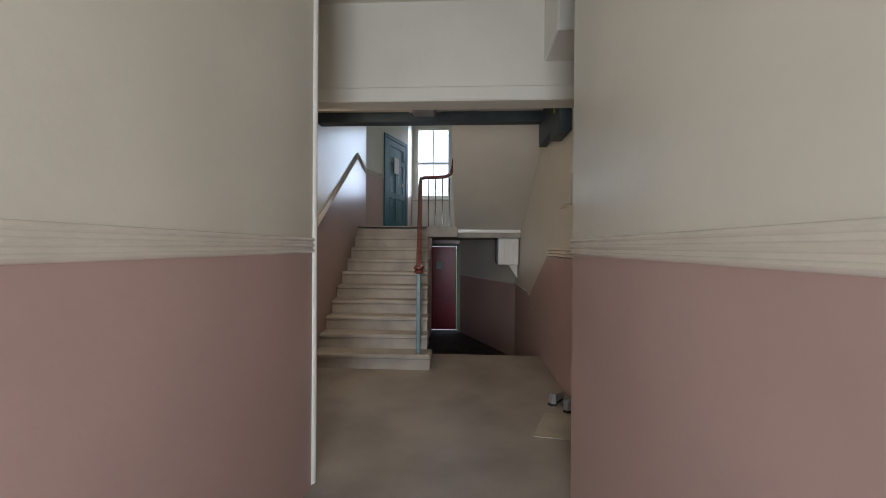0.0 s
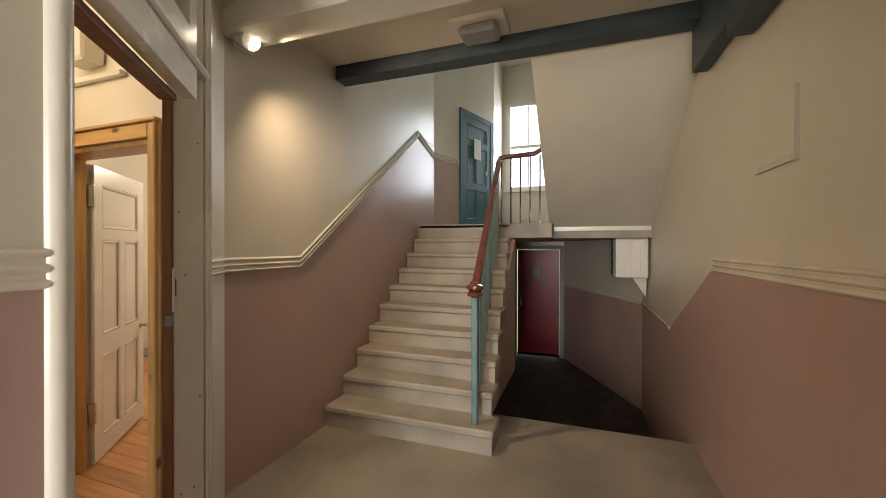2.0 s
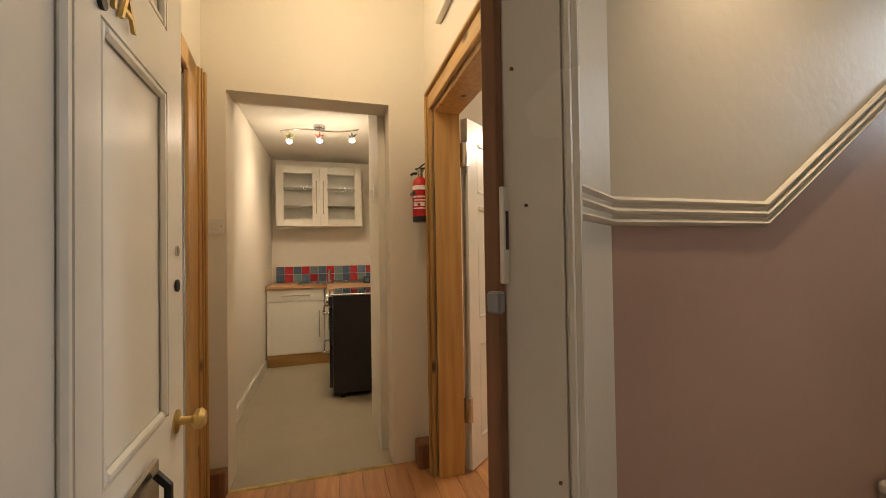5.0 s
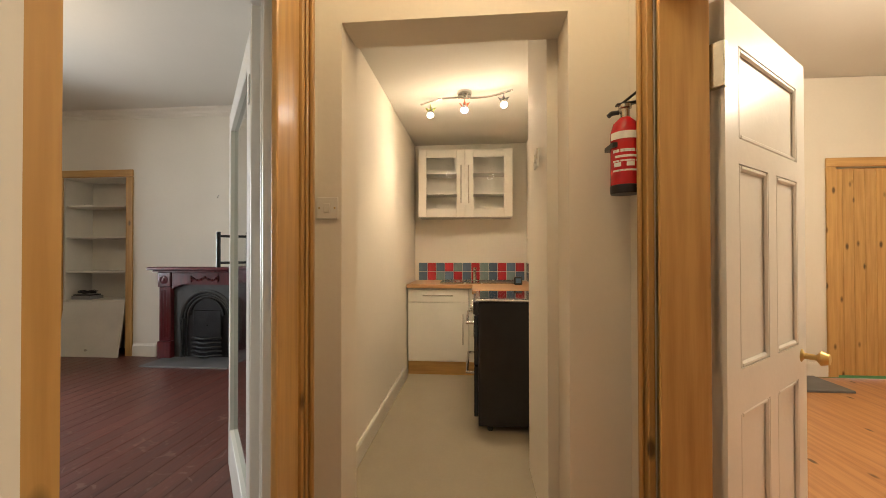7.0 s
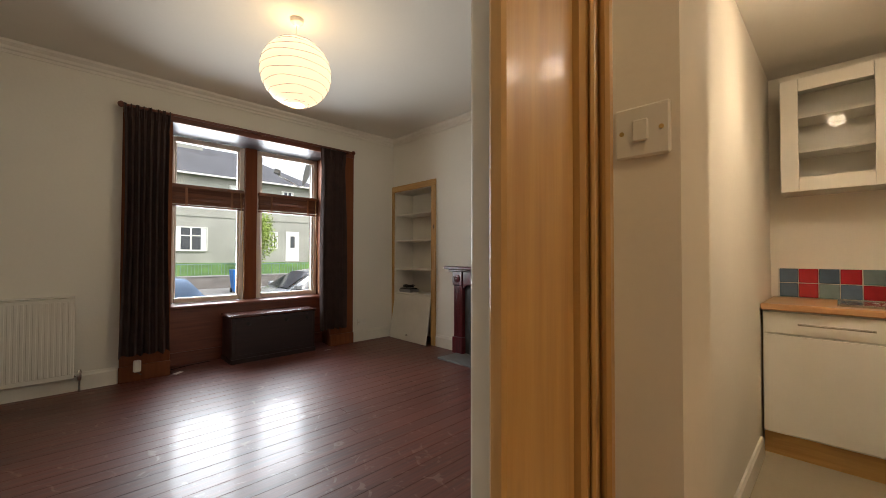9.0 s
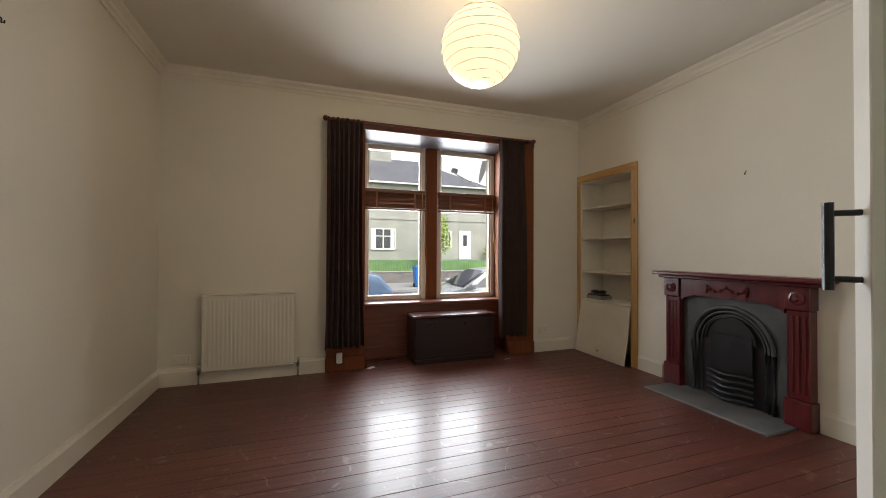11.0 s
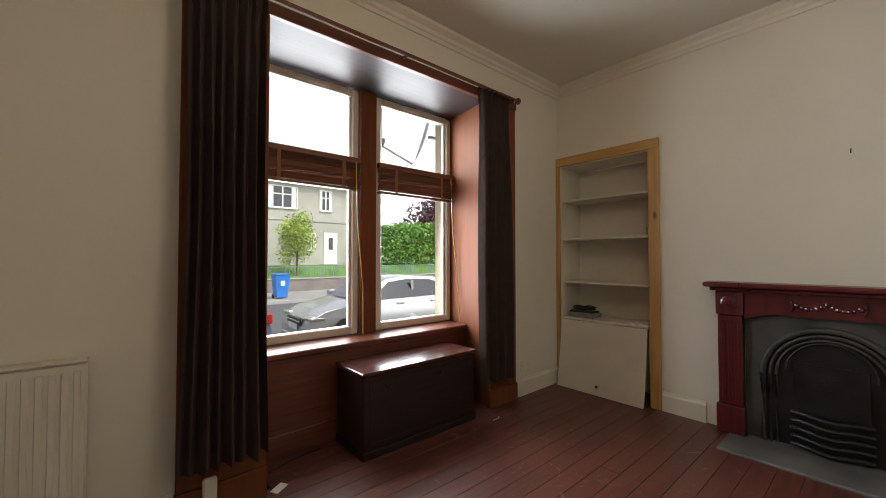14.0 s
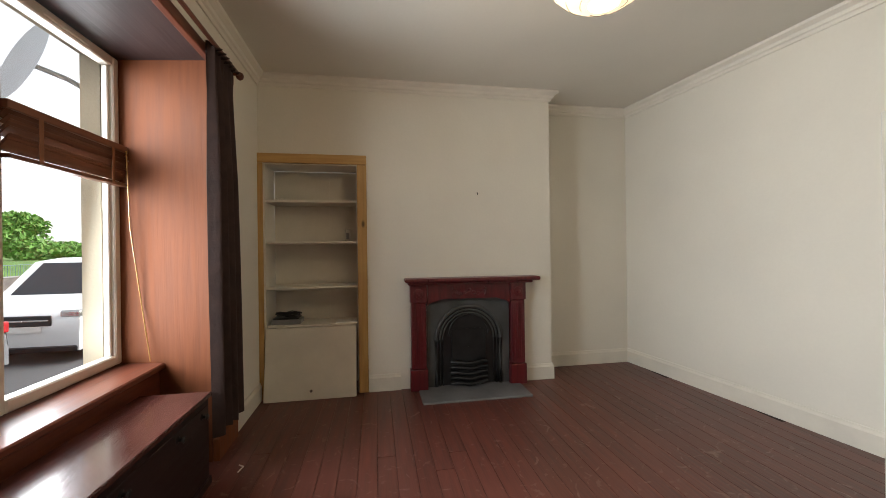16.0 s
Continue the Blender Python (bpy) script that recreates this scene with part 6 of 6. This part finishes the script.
# ---- street outside the window ----
GZ = -0.6
structure("ground", Shape().box(-400, -600, GZ - 1.0, 400, -2.63, GZ - 0.12).box(-400, 10.45, GZ - 1.0, 400, 400, GZ - 0.12), GRASS, "grassy ground out to the horizon", "ground")
structure("road", Shape().box(-90, -15.4, GZ - 0.119, 60, -5.2, GZ), ASPHALT, "grey asphalt street", "road")
structure("pavement_near", Shape().box(-90, -5.2, GZ - 0.119, 60, -2.631, GZ + 0.11), PAVING, "grey pavement below the window", "pavement")
structure("pavement_far", Shape().box(-90, -19.6, GZ - 0.119, 60, -15.55, GZ + 0.10), PAVING, "grey pavement across the street", "pavement")
structure("kerb", Shape().box(-90, -15.55, GZ - 0.119, 60, -15.4, GZ + 0.11, None, 0.01), KERB, "pale kerb stones", "kerb")
structure("ground_lawn", Shape().prism([(-19.9, GZ), (-19.9, 0.05), (-23.0, 0.75), (-60, 0.95), (-60, GZ)], 150, Matrix(((0, 0, 1, -90), (1, 0, 0, 0), (0, 1, 0, 0), (0, 0, 0, 1)))), GRASS, "mown green lawn before the houses", "lawn")
gw = thing("garden_wall", "low dark stone garden wall with a coping and thin railing", "garden wall")
part("wall", Shape().box(-60, -19.9, GZ, 30, -19.62, 0.10), WALLSTONE, gw)
part("coping", Shape().box(-60, -19.93, 0.10, 30, -19.58, 0.17, None, 0.015), KERB, gw)
part("top_rail", Shape().box(-30, -19.77, 0.74, 8, -19.74, 0.77), TEALMETAL, gw)
up = Shape()
for k in range(254):
    x = -30 + 0.15 * k
    up.box(x, -19.762, 0.17, x + 0.015, -19.747, 0.74)
tagged(part("railings", up, TEALMETAL, gw, "thin grey-green railings"), kind="stuff")


def house(at, w, d, name_label, door_x, windows):
    h = thing("house", name_label, "house", at)
    part("wall", Shape().box(0, -d, -0.8, w, 0, 5.3), HOUSESTONE, h)
    part("string_course", Shape().box(-0.02, -0.02, 2.75, w + 0.02, 0.05, 2.87), HOUSESTONE, h)
    e = 0.35
    roof = Shape().add([(-e, -d - e, 5.25), (w + e, -d - e, 5.25), (w + e, e, 5.25), (-e, e, 5.25), (w * 0.32, -d / 2, 7.9), (w * 0.68, -d / 2, 7.9)], [(3, 2, 5, 4), (1, 0, 4, 5), (0, 3, 4), (2, 1, 5), (0, 1, 2, 3)])
    r = part("roof", roof, ROOFSLATE, h, "grey slate hipped roof")
    c = part("chimney", Shape().box(w * 0.48, -d / 2 - 0.5, 6.8, w * 0.6, -d / 2 + 0.5, 8.9).box(w * 0.47, -d / 2 - 0.55, 8.9, w * 0.61, -d / 2 + 0.55, 9.02), HOUSESTONE, r)
    for k in range(3):
        part("chimney_pot", Shape().lathe([(0.11, 9.02), (0.09, 9.4)], Matrix.Translation((w * 0.54, -d / 2 - 0.3 + 0.3 * k, 0)), 10), SANDSTONE, r)
    part("gutter", Shape().box(-e, e - 0.02, 5.2, w + e, e + 0.1, 5.3), PLASTIC, h)
    for wx, wz, ww, wh in windows:
        f = part("window", Shape().box(wx - 0.06, 0.001, wz - 0.06, wx, 0.06, wz + wh + 0.06).box(wx + ww, 0.001, wz - 0.06, wx + ww + 0.06, 0.06, wz + wh + 0.06).box(wx, 0.001, wz + wh, wx + ww, 0.06, wz + wh + 0.06).box(wx, 0.001, wz - 0.10, wx + ww, 0.10, wz).box(wx + ww / 2 - 0.04, 0.001, wz, wx + ww / 2 + 0.04, 0.05, wz + wh).box(wx, 0.001, wz + wh * 0.62, wx + ww, 0.045, wz + wh * 0.62 + 0.06), PLASTIC, h, "white window frame")
        part("pane", Shape().box(wx, 0.005, wz, wx + ww, 0.02, wz + wh), CARGLASS, f)
        part("net_curtain", Shape().box(wx + 0.02, 0.021, wz, wx + ww * 0.18, 0.024, wz + wh).box(wx + ww * 0.82, 0.021, wz, wx + ww - 0.02, 0.024, wz + wh), PAPER, f)
    dr = part("door", Shape().box(door_x, 0.002, 0, door_x + 0.95, 0.05, 2.08, None, 0.01), PLASTIC, h, "white front door")
    part("door_glass", Shape().box(door_x + 0.32, 0.051, 0.95, door_x + 0.62, 0.06, 1.75), CARGLASS, dr)
    part("step", Shape().box(door_x - 0.3, 0.0, -0.3, door_x + 1.25, 0.9, -0.02), KERB, h)
    part("downpipe", Shape().box(w - 0.4, 0.02, 0, w - 0.32, 0.10, 5.2), TEALMETAL, h)
    return h


W1 = [(1.9, 3.55, 0.75, 1.25), (4.2, 3.55, 1.7, 1.25), (3.0, 0.95, 0.5, 1.0), (7.2, 0.75, 1.6, 1.3), (9.3, 3.5, 1.6, 1.3), (10.2, 0.75, 1.6, 1.3)]
house((-14.6, -24.0, 0.80), 14.0, 8.0, "two-storey grey block house with a slate roof", 1.45, W1)
house((6.0, -24.5, 0.80), 14.0, 8.0, "two-storey grey block house further along the street", 8.0, W1)
far = house((-62, -62.0, 0.9), 30.0, 9.0, "long low grey roofed building in the distance", 12.0, [(4, 0.9, 2, 1.3), (20, 0.9, 2, 1.3)])
far.scale = (1, 1, 0.6)


def leafy(name, label, centre, radii, n, size, material, seed, trunk=None, category="tree", core=False):
    """Many small leaf clumps thrown into an uneven crown."""
    rnd = random.Random(seed)
    t = thing(name, label, category)
    c = Vector(centre)
    sh = Shape()
    lobes = [(Vector((rnd.uniform(-0.55, 0.55), rnd.uniform(-0.5, 0.5), rnd.uniform(-0.55, 0.6))), rnd.uniform(0.38, 0.62)) for _ in range(14)]
    for _ in range(n):
        lc, lr = rnd.choice(lobes)
        d = Vector((rnd.gauss(0, 1), rnd.gauss(0, 1), rnd.gauss(0, 1))).normalized() * lr * (rnd.random() ** 0.35)
        p = lc + d
        p = c + Vector((p.x * radii[0], p.y * radii[1], p.z * radii[2]))
        a, b = Vector((rnd.gauss(0, 1), rnd.gauss(0, 1), rnd.gauss(0, 1))).normalized(), Vector((rnd.gauss(0, 1), rnd.gauss(0, 1), rnd.gauss(0, 1))).normalized()
        s_ = size * rnd.uniform(0.6, 1.4)
        sh.add([p - a * s_, p + b * s_ * 0.6, p + a * s_, p - b * s_ * 0.6], [(0, 1, 2, 3)])
    me = bpy.data.meshes.new("crown")
    me.from_pydata(sh.v, [], sh.f)
    me.materials.append(material)
    ob = new("crown", me)
    ob.parent = t
    if trunk:
        base, r = Vector(trunk[0]), trunk[1]
        tr = Shape().tube([base, base + (c - base) * 0.4 + Vector((0.04, 0, 0)), base + (c - base) * 0.8], r, 8)
        for _ in range(6):
            e = c + Vector((rnd.uniform(-0.6, 0.6) * radii[0], rnd.uniform(-0.6, 0.6) * radii[1], rnd.uniform(-0.2, 0.6) * radii[2]))
            tr.tube([base + (c - base) * rnd.uniform(0.4, 0.7), (c + e) / 2 - Vector((0, 0, 0.1)), e], r * 0.4, 6)
        part("trunk", tr, BARK, t, "", True)
    return t


leafy("street_tree", "small yellow-green street tree in fresh leaf", (-9.4, -20.8, 2.2), (1.25, 1.1, 1.7), 4600, 0.07, LEAF, 3, ((-9.3, -20.8, 0.1), 0.06))
leafy("hedge", "tall clipped green hedge beside the house", (-20.2, -23.4, 2.0), (6.2, 1.6, 2.0), 26000, 0.13, HEDGELEAF, 6, None, "hedge")
leafy("hedge", "green shrubs further along the street", (-46.0, -30.0, 1.4), (12.0, 3.0, 1.1), 9000, 0.25, HEDGELEAF, 7, None, "hedge")
leafy("copper_beech_tree", "tall dark purple copper beech above the hedge", (-31.0, -32.0, 6.4), (6.2, 3.5, 4.6), 16000, 0.2, PURPLELEAF, 8, ((-31.0, -32.5, 0.5), 0.35))
leafy("street_tree", "leafy green trees in the distance", (-70.0, -60.0, 4.0), (14.0, 5.0, 5.0), 7000, 0.5, HEDGELEAF, 9, ((-70, -60, 0.5), 0.4))

# wheelie bin
b = thing("wheelie_bin", "blue plastic wheelie bin on the far pavement", "bin", (-7.1, -16.6, GZ + 0.10))
part("body", Shape().add([(-0.22, -0.24, 0.06), (0.22, -0.24, 0.06), (0.22, 0.24, 0.06), (-0.22, 0.24, 0.06), (-0.29, -0.33, 0.98), (0.29, -0.33, 0.98), (0.29, 0.30, 0.98), (-0.29, 0.30, 0.98)], [(3, 2, 1, 0), (4, 5, 6, 7), (0, 1, 5, 4), (1, 2, 6, 5), (2, 3, 7, 6), (3, 0, 4, 7)]), BINBLUE, b)
part("lid", Shape().box(-0.30, -0.36, 0.985, 0.30, 0.33, 1.05, None, 0.025), BINBLUE, b)
part("badge", Shape().box(-0.08, 0.285, 0.55, 0.08, 0.31, 0.75), PAPER, b)
for x in (-0.24, 0.24):
    part("wheel", Shape().lathe([(0.1, -0.03), (0.1, 0.03)], Matrix.Translation((x, -0.2, 0.1)) @ Euler((0, radians(90), 0)).to_matrix().to_4x4(), 16), RUBBER, b)


def car(label, category, at, turn, L, Wd, Hh, paint, van=False):
    """A car along local x, nose at +x, built of cross sections; wheels, lamps, glass as parts."""
    c = thing(category.replace(" ", "_"), label, category, at, turn)
    bon = 0.62 * Hh
    if van:
        top = [(-L / 2, 0.55), (-L / 2 + 0.02, 0.75), (-L / 2 + 0.08, 0.93 * Hh), (-L / 2 + 0.3, Hh), (L * 0.10, Hh), (L * 0.20, 0.97 * Hh), (L * 0.36, 0.60 * Hh), (L / 2 - 0.12, 0.50 * Hh), (L / 2 - 0.02, 0.42 * Hh), (L / 2, 0.5)]
    else:
        top = [(-L / 2, 0.50), (-L / 2 + 0.03, 0.72), (-L / 2 + 0.12, 0.66 * Hh), (-L / 2 + 0.42, 0.90 * Hh), (-L * 0.22, 0.985 * Hh), (-L * 0.04, Hh), (L * 0.08, 0.96 * Hh), (L * 0.26, 0.66 * Hh), (L * 0.42, 0.56 * Hh), (L / 2 - 0.05, 0.46 * Hh), (L / 2, 0.46)]
    sh = Shape()
    secs = []
    for x, z in top:
        hz = 0.64 * Hh
        wt_ = Wd / 2 * (1.0 if abs(x) < L * 0.42 else 0.90)
        wr = wt_ * (1 - 0.30 * max(0, (z - hz) / (Hh - hz)) * (0.45 if van else 1))
        secs.append([(x, -wt_, 0.22), (x, -wt_, min(z, 0.55)), (x, -wt_ * 0.985, min(z, hz)), (x, -wr, z - 0.02), (x, -wr * 0.8, z), (x, wr * 0.8, z), (x, wr, z - 0.02), (x, wt_ * 0.985, min(z, hz)), (x, wt_, min(z, 0.55)), (x, wt_, 0.22)])
    k = 10
    sh.add([p for s_ in secs for p in s_], [(i * k + j, i * k + (j + 1) % k, (i + 1) * k + (j + 1) % k, (i + 1) * k + j) for i in range(len(secs) - 1) for j in range(k)] + [tuple(range(k)), tuple((len(secs) - 1) * k + j for j in range(k))])
    part("body", sh, paint, c, "", True)
    hz = 0.64 * Hh
    if van:
        g0, g1 = (L * 0.345, 0.63 * Hh), (L * 0.215, 0.94 * Hh)
        side = [(L * 0.06, 0.62 * Hh), (L * 0.31, 0.62 * Hh), (L * 0.19, 0.92 * Hh), (L * 0.06, 0.92 * Hh)]
    else:
        g0, g1 = (L * 0.25, 0.69 * Hh), (L * 0.095, 0.945 * Hh)
        side = [(-L * 0.33, 0.69 * Hh), (L * 0.19, 0.67 * Hh), (L * 0.07, 0.91 * Hh), (-L * 0.05, 0.945 * Hh), (-L * 0.20, 0.93 * Hh), (-L * 0.31, 0.84 * Hh)]
    ws = Shape().add([(g0[0] + 0.012, -Wd * 0.40, g0[1]), (g0[0] + 0.012, Wd * 0.40, g0[1]), (g1[0] + 0.012, Wd * 0.33, g1[1] + 0.012), (g1[0] + 0.012, -Wd * 0.33, g1[1] + 0.012)], [(0, 1, 2, 3)])
    part("windscreen", ws, CARGLASS, c, "dark windscreen")
    for sg in (-1, 1):
        yb = lambda z: sg * (Wd / 2 * (1 - 0.30 * max(0, (z - hz) / (Hh - hz)) * (0.45 if van else 1)) + 0.008)
        part("side_glass", Shape().add([(x, yb(z), z) for x, z in side], [tuple(range(len(side)))]), CARGLASS, c, "dark side window")
        part("pillar", Shape().box(-L * 0.07 - 0.03, yb(0.8 * Hh) - 0.012, 0.68 * Hh, -L * 0.07 + 0.03, yb(0.8 * Hh) + 0.012, 0.93 * Hh) if not van else Shape().box(L * 0.05, yb(hz) - 0.01, 0.6, L * 0.055, yb(hz) + 0.01, 0.9 * Hh), paint if not van else BLACKPLASTIC, c)
        part("mirror", Shape().box(L * 0.19, sg * (Wd / 2 + 0.02), 0.66 * Hh, L * 0.23, sg * (Wd / 2 + 0.18), 0.75 * Hh, None, 0.03), paint, c, "door mirror")
        part("headlamp", Shape().box(L / 2 - 0.34, sg * Wd * 0.27, 0.43 * Hh, L / 2 - 0.03, sg * Wd * 0.452, 0.50 * Hh, None, 0.03), CHROME, c, "clear headlamp")
        part("tail_lamp", Shape().box(-L / 2 - 0.005, sg * Wd * 0.30, 0.50 * Hh, -L / 2 + 0.12, sg * Wd * 0.46, 0.62 * Hh, None, 0.02), REDPAINT, c, "red tail lamp")
        for hx_ in (L * 0.02, -L * 0.20):
            part("door_handle", Shape().box(hx_ - 0.09, sg * (Wd / 2 - 0.012), 0.59 * Hh, hx_ + 0.09, sg * (Wd / 2 + 0.02), 0.615 * Hh, None, 0.008), CHROME, c)
        part("sill_strip", Shape().box(-L * 0.25, sg * (Wd / 2 - 0.01), 0.22, L * 0.25, sg * (Wd / 2 + 0.006), 0.30), BLACKPLASTIC, c)
        for wx in (-L * (0.30 if van else 0.345), L * 0.31):
            wm = Matrix.Translation((wx, sg * (Wd / 2 - 0.09), 0.32)) @ Euler((radians(-90 * sg), 0, 0)).to_matrix().to_4x4()
            wl = part("wheel", Shape().lathe([(0.24, 0.0), (0.31, 0.0), (0.325, 0.03), (0.325, 0.08), (0.31, 0.105), (0.24, 0.10)], wm, 24), RUBBER, c, "", True)
            rim = Shape().lathe([(0.05, 0.106), (0.07, 0.10), (0.08, 0.09), (0.02, 0.09)], wm, 16).lathe([(0.205, 0.10), (0.24, 0.106), (0.24, 0.09), (0.205, 0.09)], wm, 24)
            for q_ in range(5):
                rim.box(0.06, -0.022, 0.088, 0.21, 0.022, 0.104, wm @ pose(0, 0, 0, 0, 0, 72 * q_))
            part("rim", rim, CHROME, wl, "alloy rim")
            part("arch_gap", Shape().lathe([(0.36, 0.07), (0.36, 0.093)], wm, 24), BLACKPLASTIC, c)
    part("grille", Shape().box(L / 2 - 0.02, -Wd * 0.22, 0.36 * Hh, L / 2 + 0.012, Wd * 0.22, 0.46 * Hh, None, 0.02), BLACKPLASTIC, c, "dark front grille")
    part("grille_bar", Shape().box(L / 2 + 0.005, -Wd * 0.20, 0.405 * Hh, L / 2 + 0.02, Wd * 0.20, 0.42 * Hh, None, 0.005), CHROME, c)
    part("lower_bumper", Shape().box(L / 2 - 0.25, -Wd * 0.44, 0.20, L / 2 + 0.02, Wd * 0.44, 0.32, None, 0.03), BLACKPLASTIC if van else paint, c)
    part("number_plate", Shape().box(L / 2 + 0.021, -0.26, 0.30 * Hh, L / 2 + 0.028, 0.26, 0.30 * Hh + 0.11), PAPER, c, "pale number plate")
    return c


car("silver hatchback parked along the near kerb", "car", (-6.45, -7.4, GZ), -2, 4.05, 1.78, 1.44, SILVERCAR)
car("white van parked behind the silver car", "van", (-11.4, -6.9, GZ), 0, 4.4, 1.85, 1.85, WHITECAR, True)
car("pale blue car parked further up the kerb", "car", (-1.7, -7.2, GZ), 0, 4.0, 1.72, 1.46, BLUECAR)

# satellite dish on the outer wall
di = thing("satellite_dish", "grey satellite dish on an arm outside the window", "satellite dish", (-4.52, -2.635, 2.50))
part("wall_plate", Shape().box(-0.05, -0.02, -0.10, 0.05, -0.001, 0.10, None, 0.004), DISH, di)
part("wall_arm", Shape().tube([(0.0, -0.02, 0.0), (0.0, -0.22, 0.0), (0.06, -0.32, 0.06), (0.20, -0.41, 0.08)], 0.018, 8), DISH, di, "", True)
facing = Vector((0.84, -0.52, 0.30)).normalized()
dm = Matrix.Translation((0.22, -0.43, 0.08)) @ facing.to_track_quat("Z", "Y").to_matrix().to_4x4()
dish = Shape()
for i in range(7):
    r = 0.27 * i / 6
    dish.v += [tuple(dm @ Vector((r * math.cos(2 * math.pi * k / 24) + 1e-4 * i, 1.1 * r * math.sin(2 * math.pi * k / 24), 0.5 * r * r))) for k in range(24)]
dish.f = [(i * 24 + k, i * 24 + (k + 1) % 24, (i + 1) * 24 + (k + 1) % 24, (i + 1) * 24 + k) for i in range(6) for k in range(24)]
part("reflector", dish, DISH, di, "pale grey oval reflector", True)
part("feed_arm", Shape().tube([tuple(dm @ Vector((0, -0.34, 0.05))), tuple(dm @ Vector((0, -0.25, 0.45)))], 0.012, 8), DISH, di, "", True)
part("feed_horn", Shape().box(-0.03, -0.05, -0.05, 0.03, 0.03, 0.05, dm @ Matrix.Translation((0, -0.20, 0.46)), 0.012), GREYPLASTIC, di, "grey receiver head")

# ---- tiles and floorboards, piece by piece ----
tile_back = structure("tile_bed", Shape().box(KX0 + 0.001, 2.50, 0.912, KX0 + 0.004, 3.715, 1.112).box(-5.14, KY1 - 0.004, 0.912, -3.06, KY1 - 0.001, 1.112), GROUT, "white grout bed of the tile splashback", "splashback")
TS = 0.094
tmesh = {}
for mt in (TILERED, TILEBLUE, TILEGREEN):
    tmesh[mt.name] = Shape().box(-TS / 2, -TS / 2, 0, TS / 2, TS / 2, 0.006, None, 0.0025).mesh("tile", mt)
rnd = random.Random(12)
order = ["blue_grey_tile", "red_tile", "grey_green_tile", "blue_grey_tile", "red_tile", "blue_grey_tile", "red_tile", "grey_green_tile"]
for row in range(2):
    for k in range(12):
        ob = new("tile", tmesh[order[(k + row * 3) % 8]])
        ob.matrix_world = Matrix.Translation((KX0 + 0.004, 2.555 + 0.099 * k, 0.962 + 0.099 * row)) @ Euler((0, radians(90), 0)).to_matrix().to_4x4()
        ob.parent = tile_back
    for k in range(21):
        ob = new("tile", tmesh[order[(k * 3 + row * 2) % 8]])
        ob.matrix_world = Matrix.Translation((KX0 + 0.06 + 0.099 * k, KY1 - 0.004, 0.962 + 0.099 * row)) @ Euler((radians(90), 0, 0)).to_matrix().to_4x4()
        ob.parent = tile_back


def boards(parent, x0, x1, y0, y1, width, material, seed, clip=None):
    """Floorboards along x, with butt joints and small gaps."""
    rnd = random.Random(seed)
    y = y0
    while y < y1 - 0.01:
        w_ = min(width, y1 - y)
        a0, a1 = (x0, x1) if clip is None else clip(y + w_ / 2)
        cuts = [a0] + ([a0 + (a1 - a0) * rnd.uniform(0.2, 0.8)] if rnd.random() < 0.55 else []) + [a1]
        for a, b_ in zip(cuts, cuts[1:]):
            if b_ - a < 0.05:
                continue
            sh = Shape().box(0, 0, -0.02, b_ - a - 0.001, w_ - 0.0015, 0, None, 0.0015)
            ob = new("floorboard", sh.mesh("floorboard", material))
            ob.matrix_world = pose(a, y, rnd.uniform(-0.0008, 0.0), rnd.uniform(-0.15, 0.15))
            ob.parent = parent
        y += width


def living_clip(y):
    a0 = -5.42 if y > 0.92 else (-2.0 if y > 9 else FX - 0.35 if -1.84 < y < -1.0 else FX)
    a1 = EX
    if y < SY:
        a0, a1 = -4.12, -2.33
    if y > 2.04:
        a0 = max(a0, -2.06 + (y - 2.42 - 0.0) / 0.112)
    return a0, a1


boards(bpy.data.objects["floor_living"], 0, 0, -2.24, 2.50, 0.116, FLOORBOARD, 21, living_clip)
def vestibule_clip(y):
    return -2.285, (-1.12 if y > 3.75 else min(-0.10, -0.10 - 0.731 * (y - 2.72)))


boards(bpy.data.objects["floor_vestibule"], 0, 0, 2.44, 5.9, 0.125, PINEFLOOR, 22, vestibule_clip)
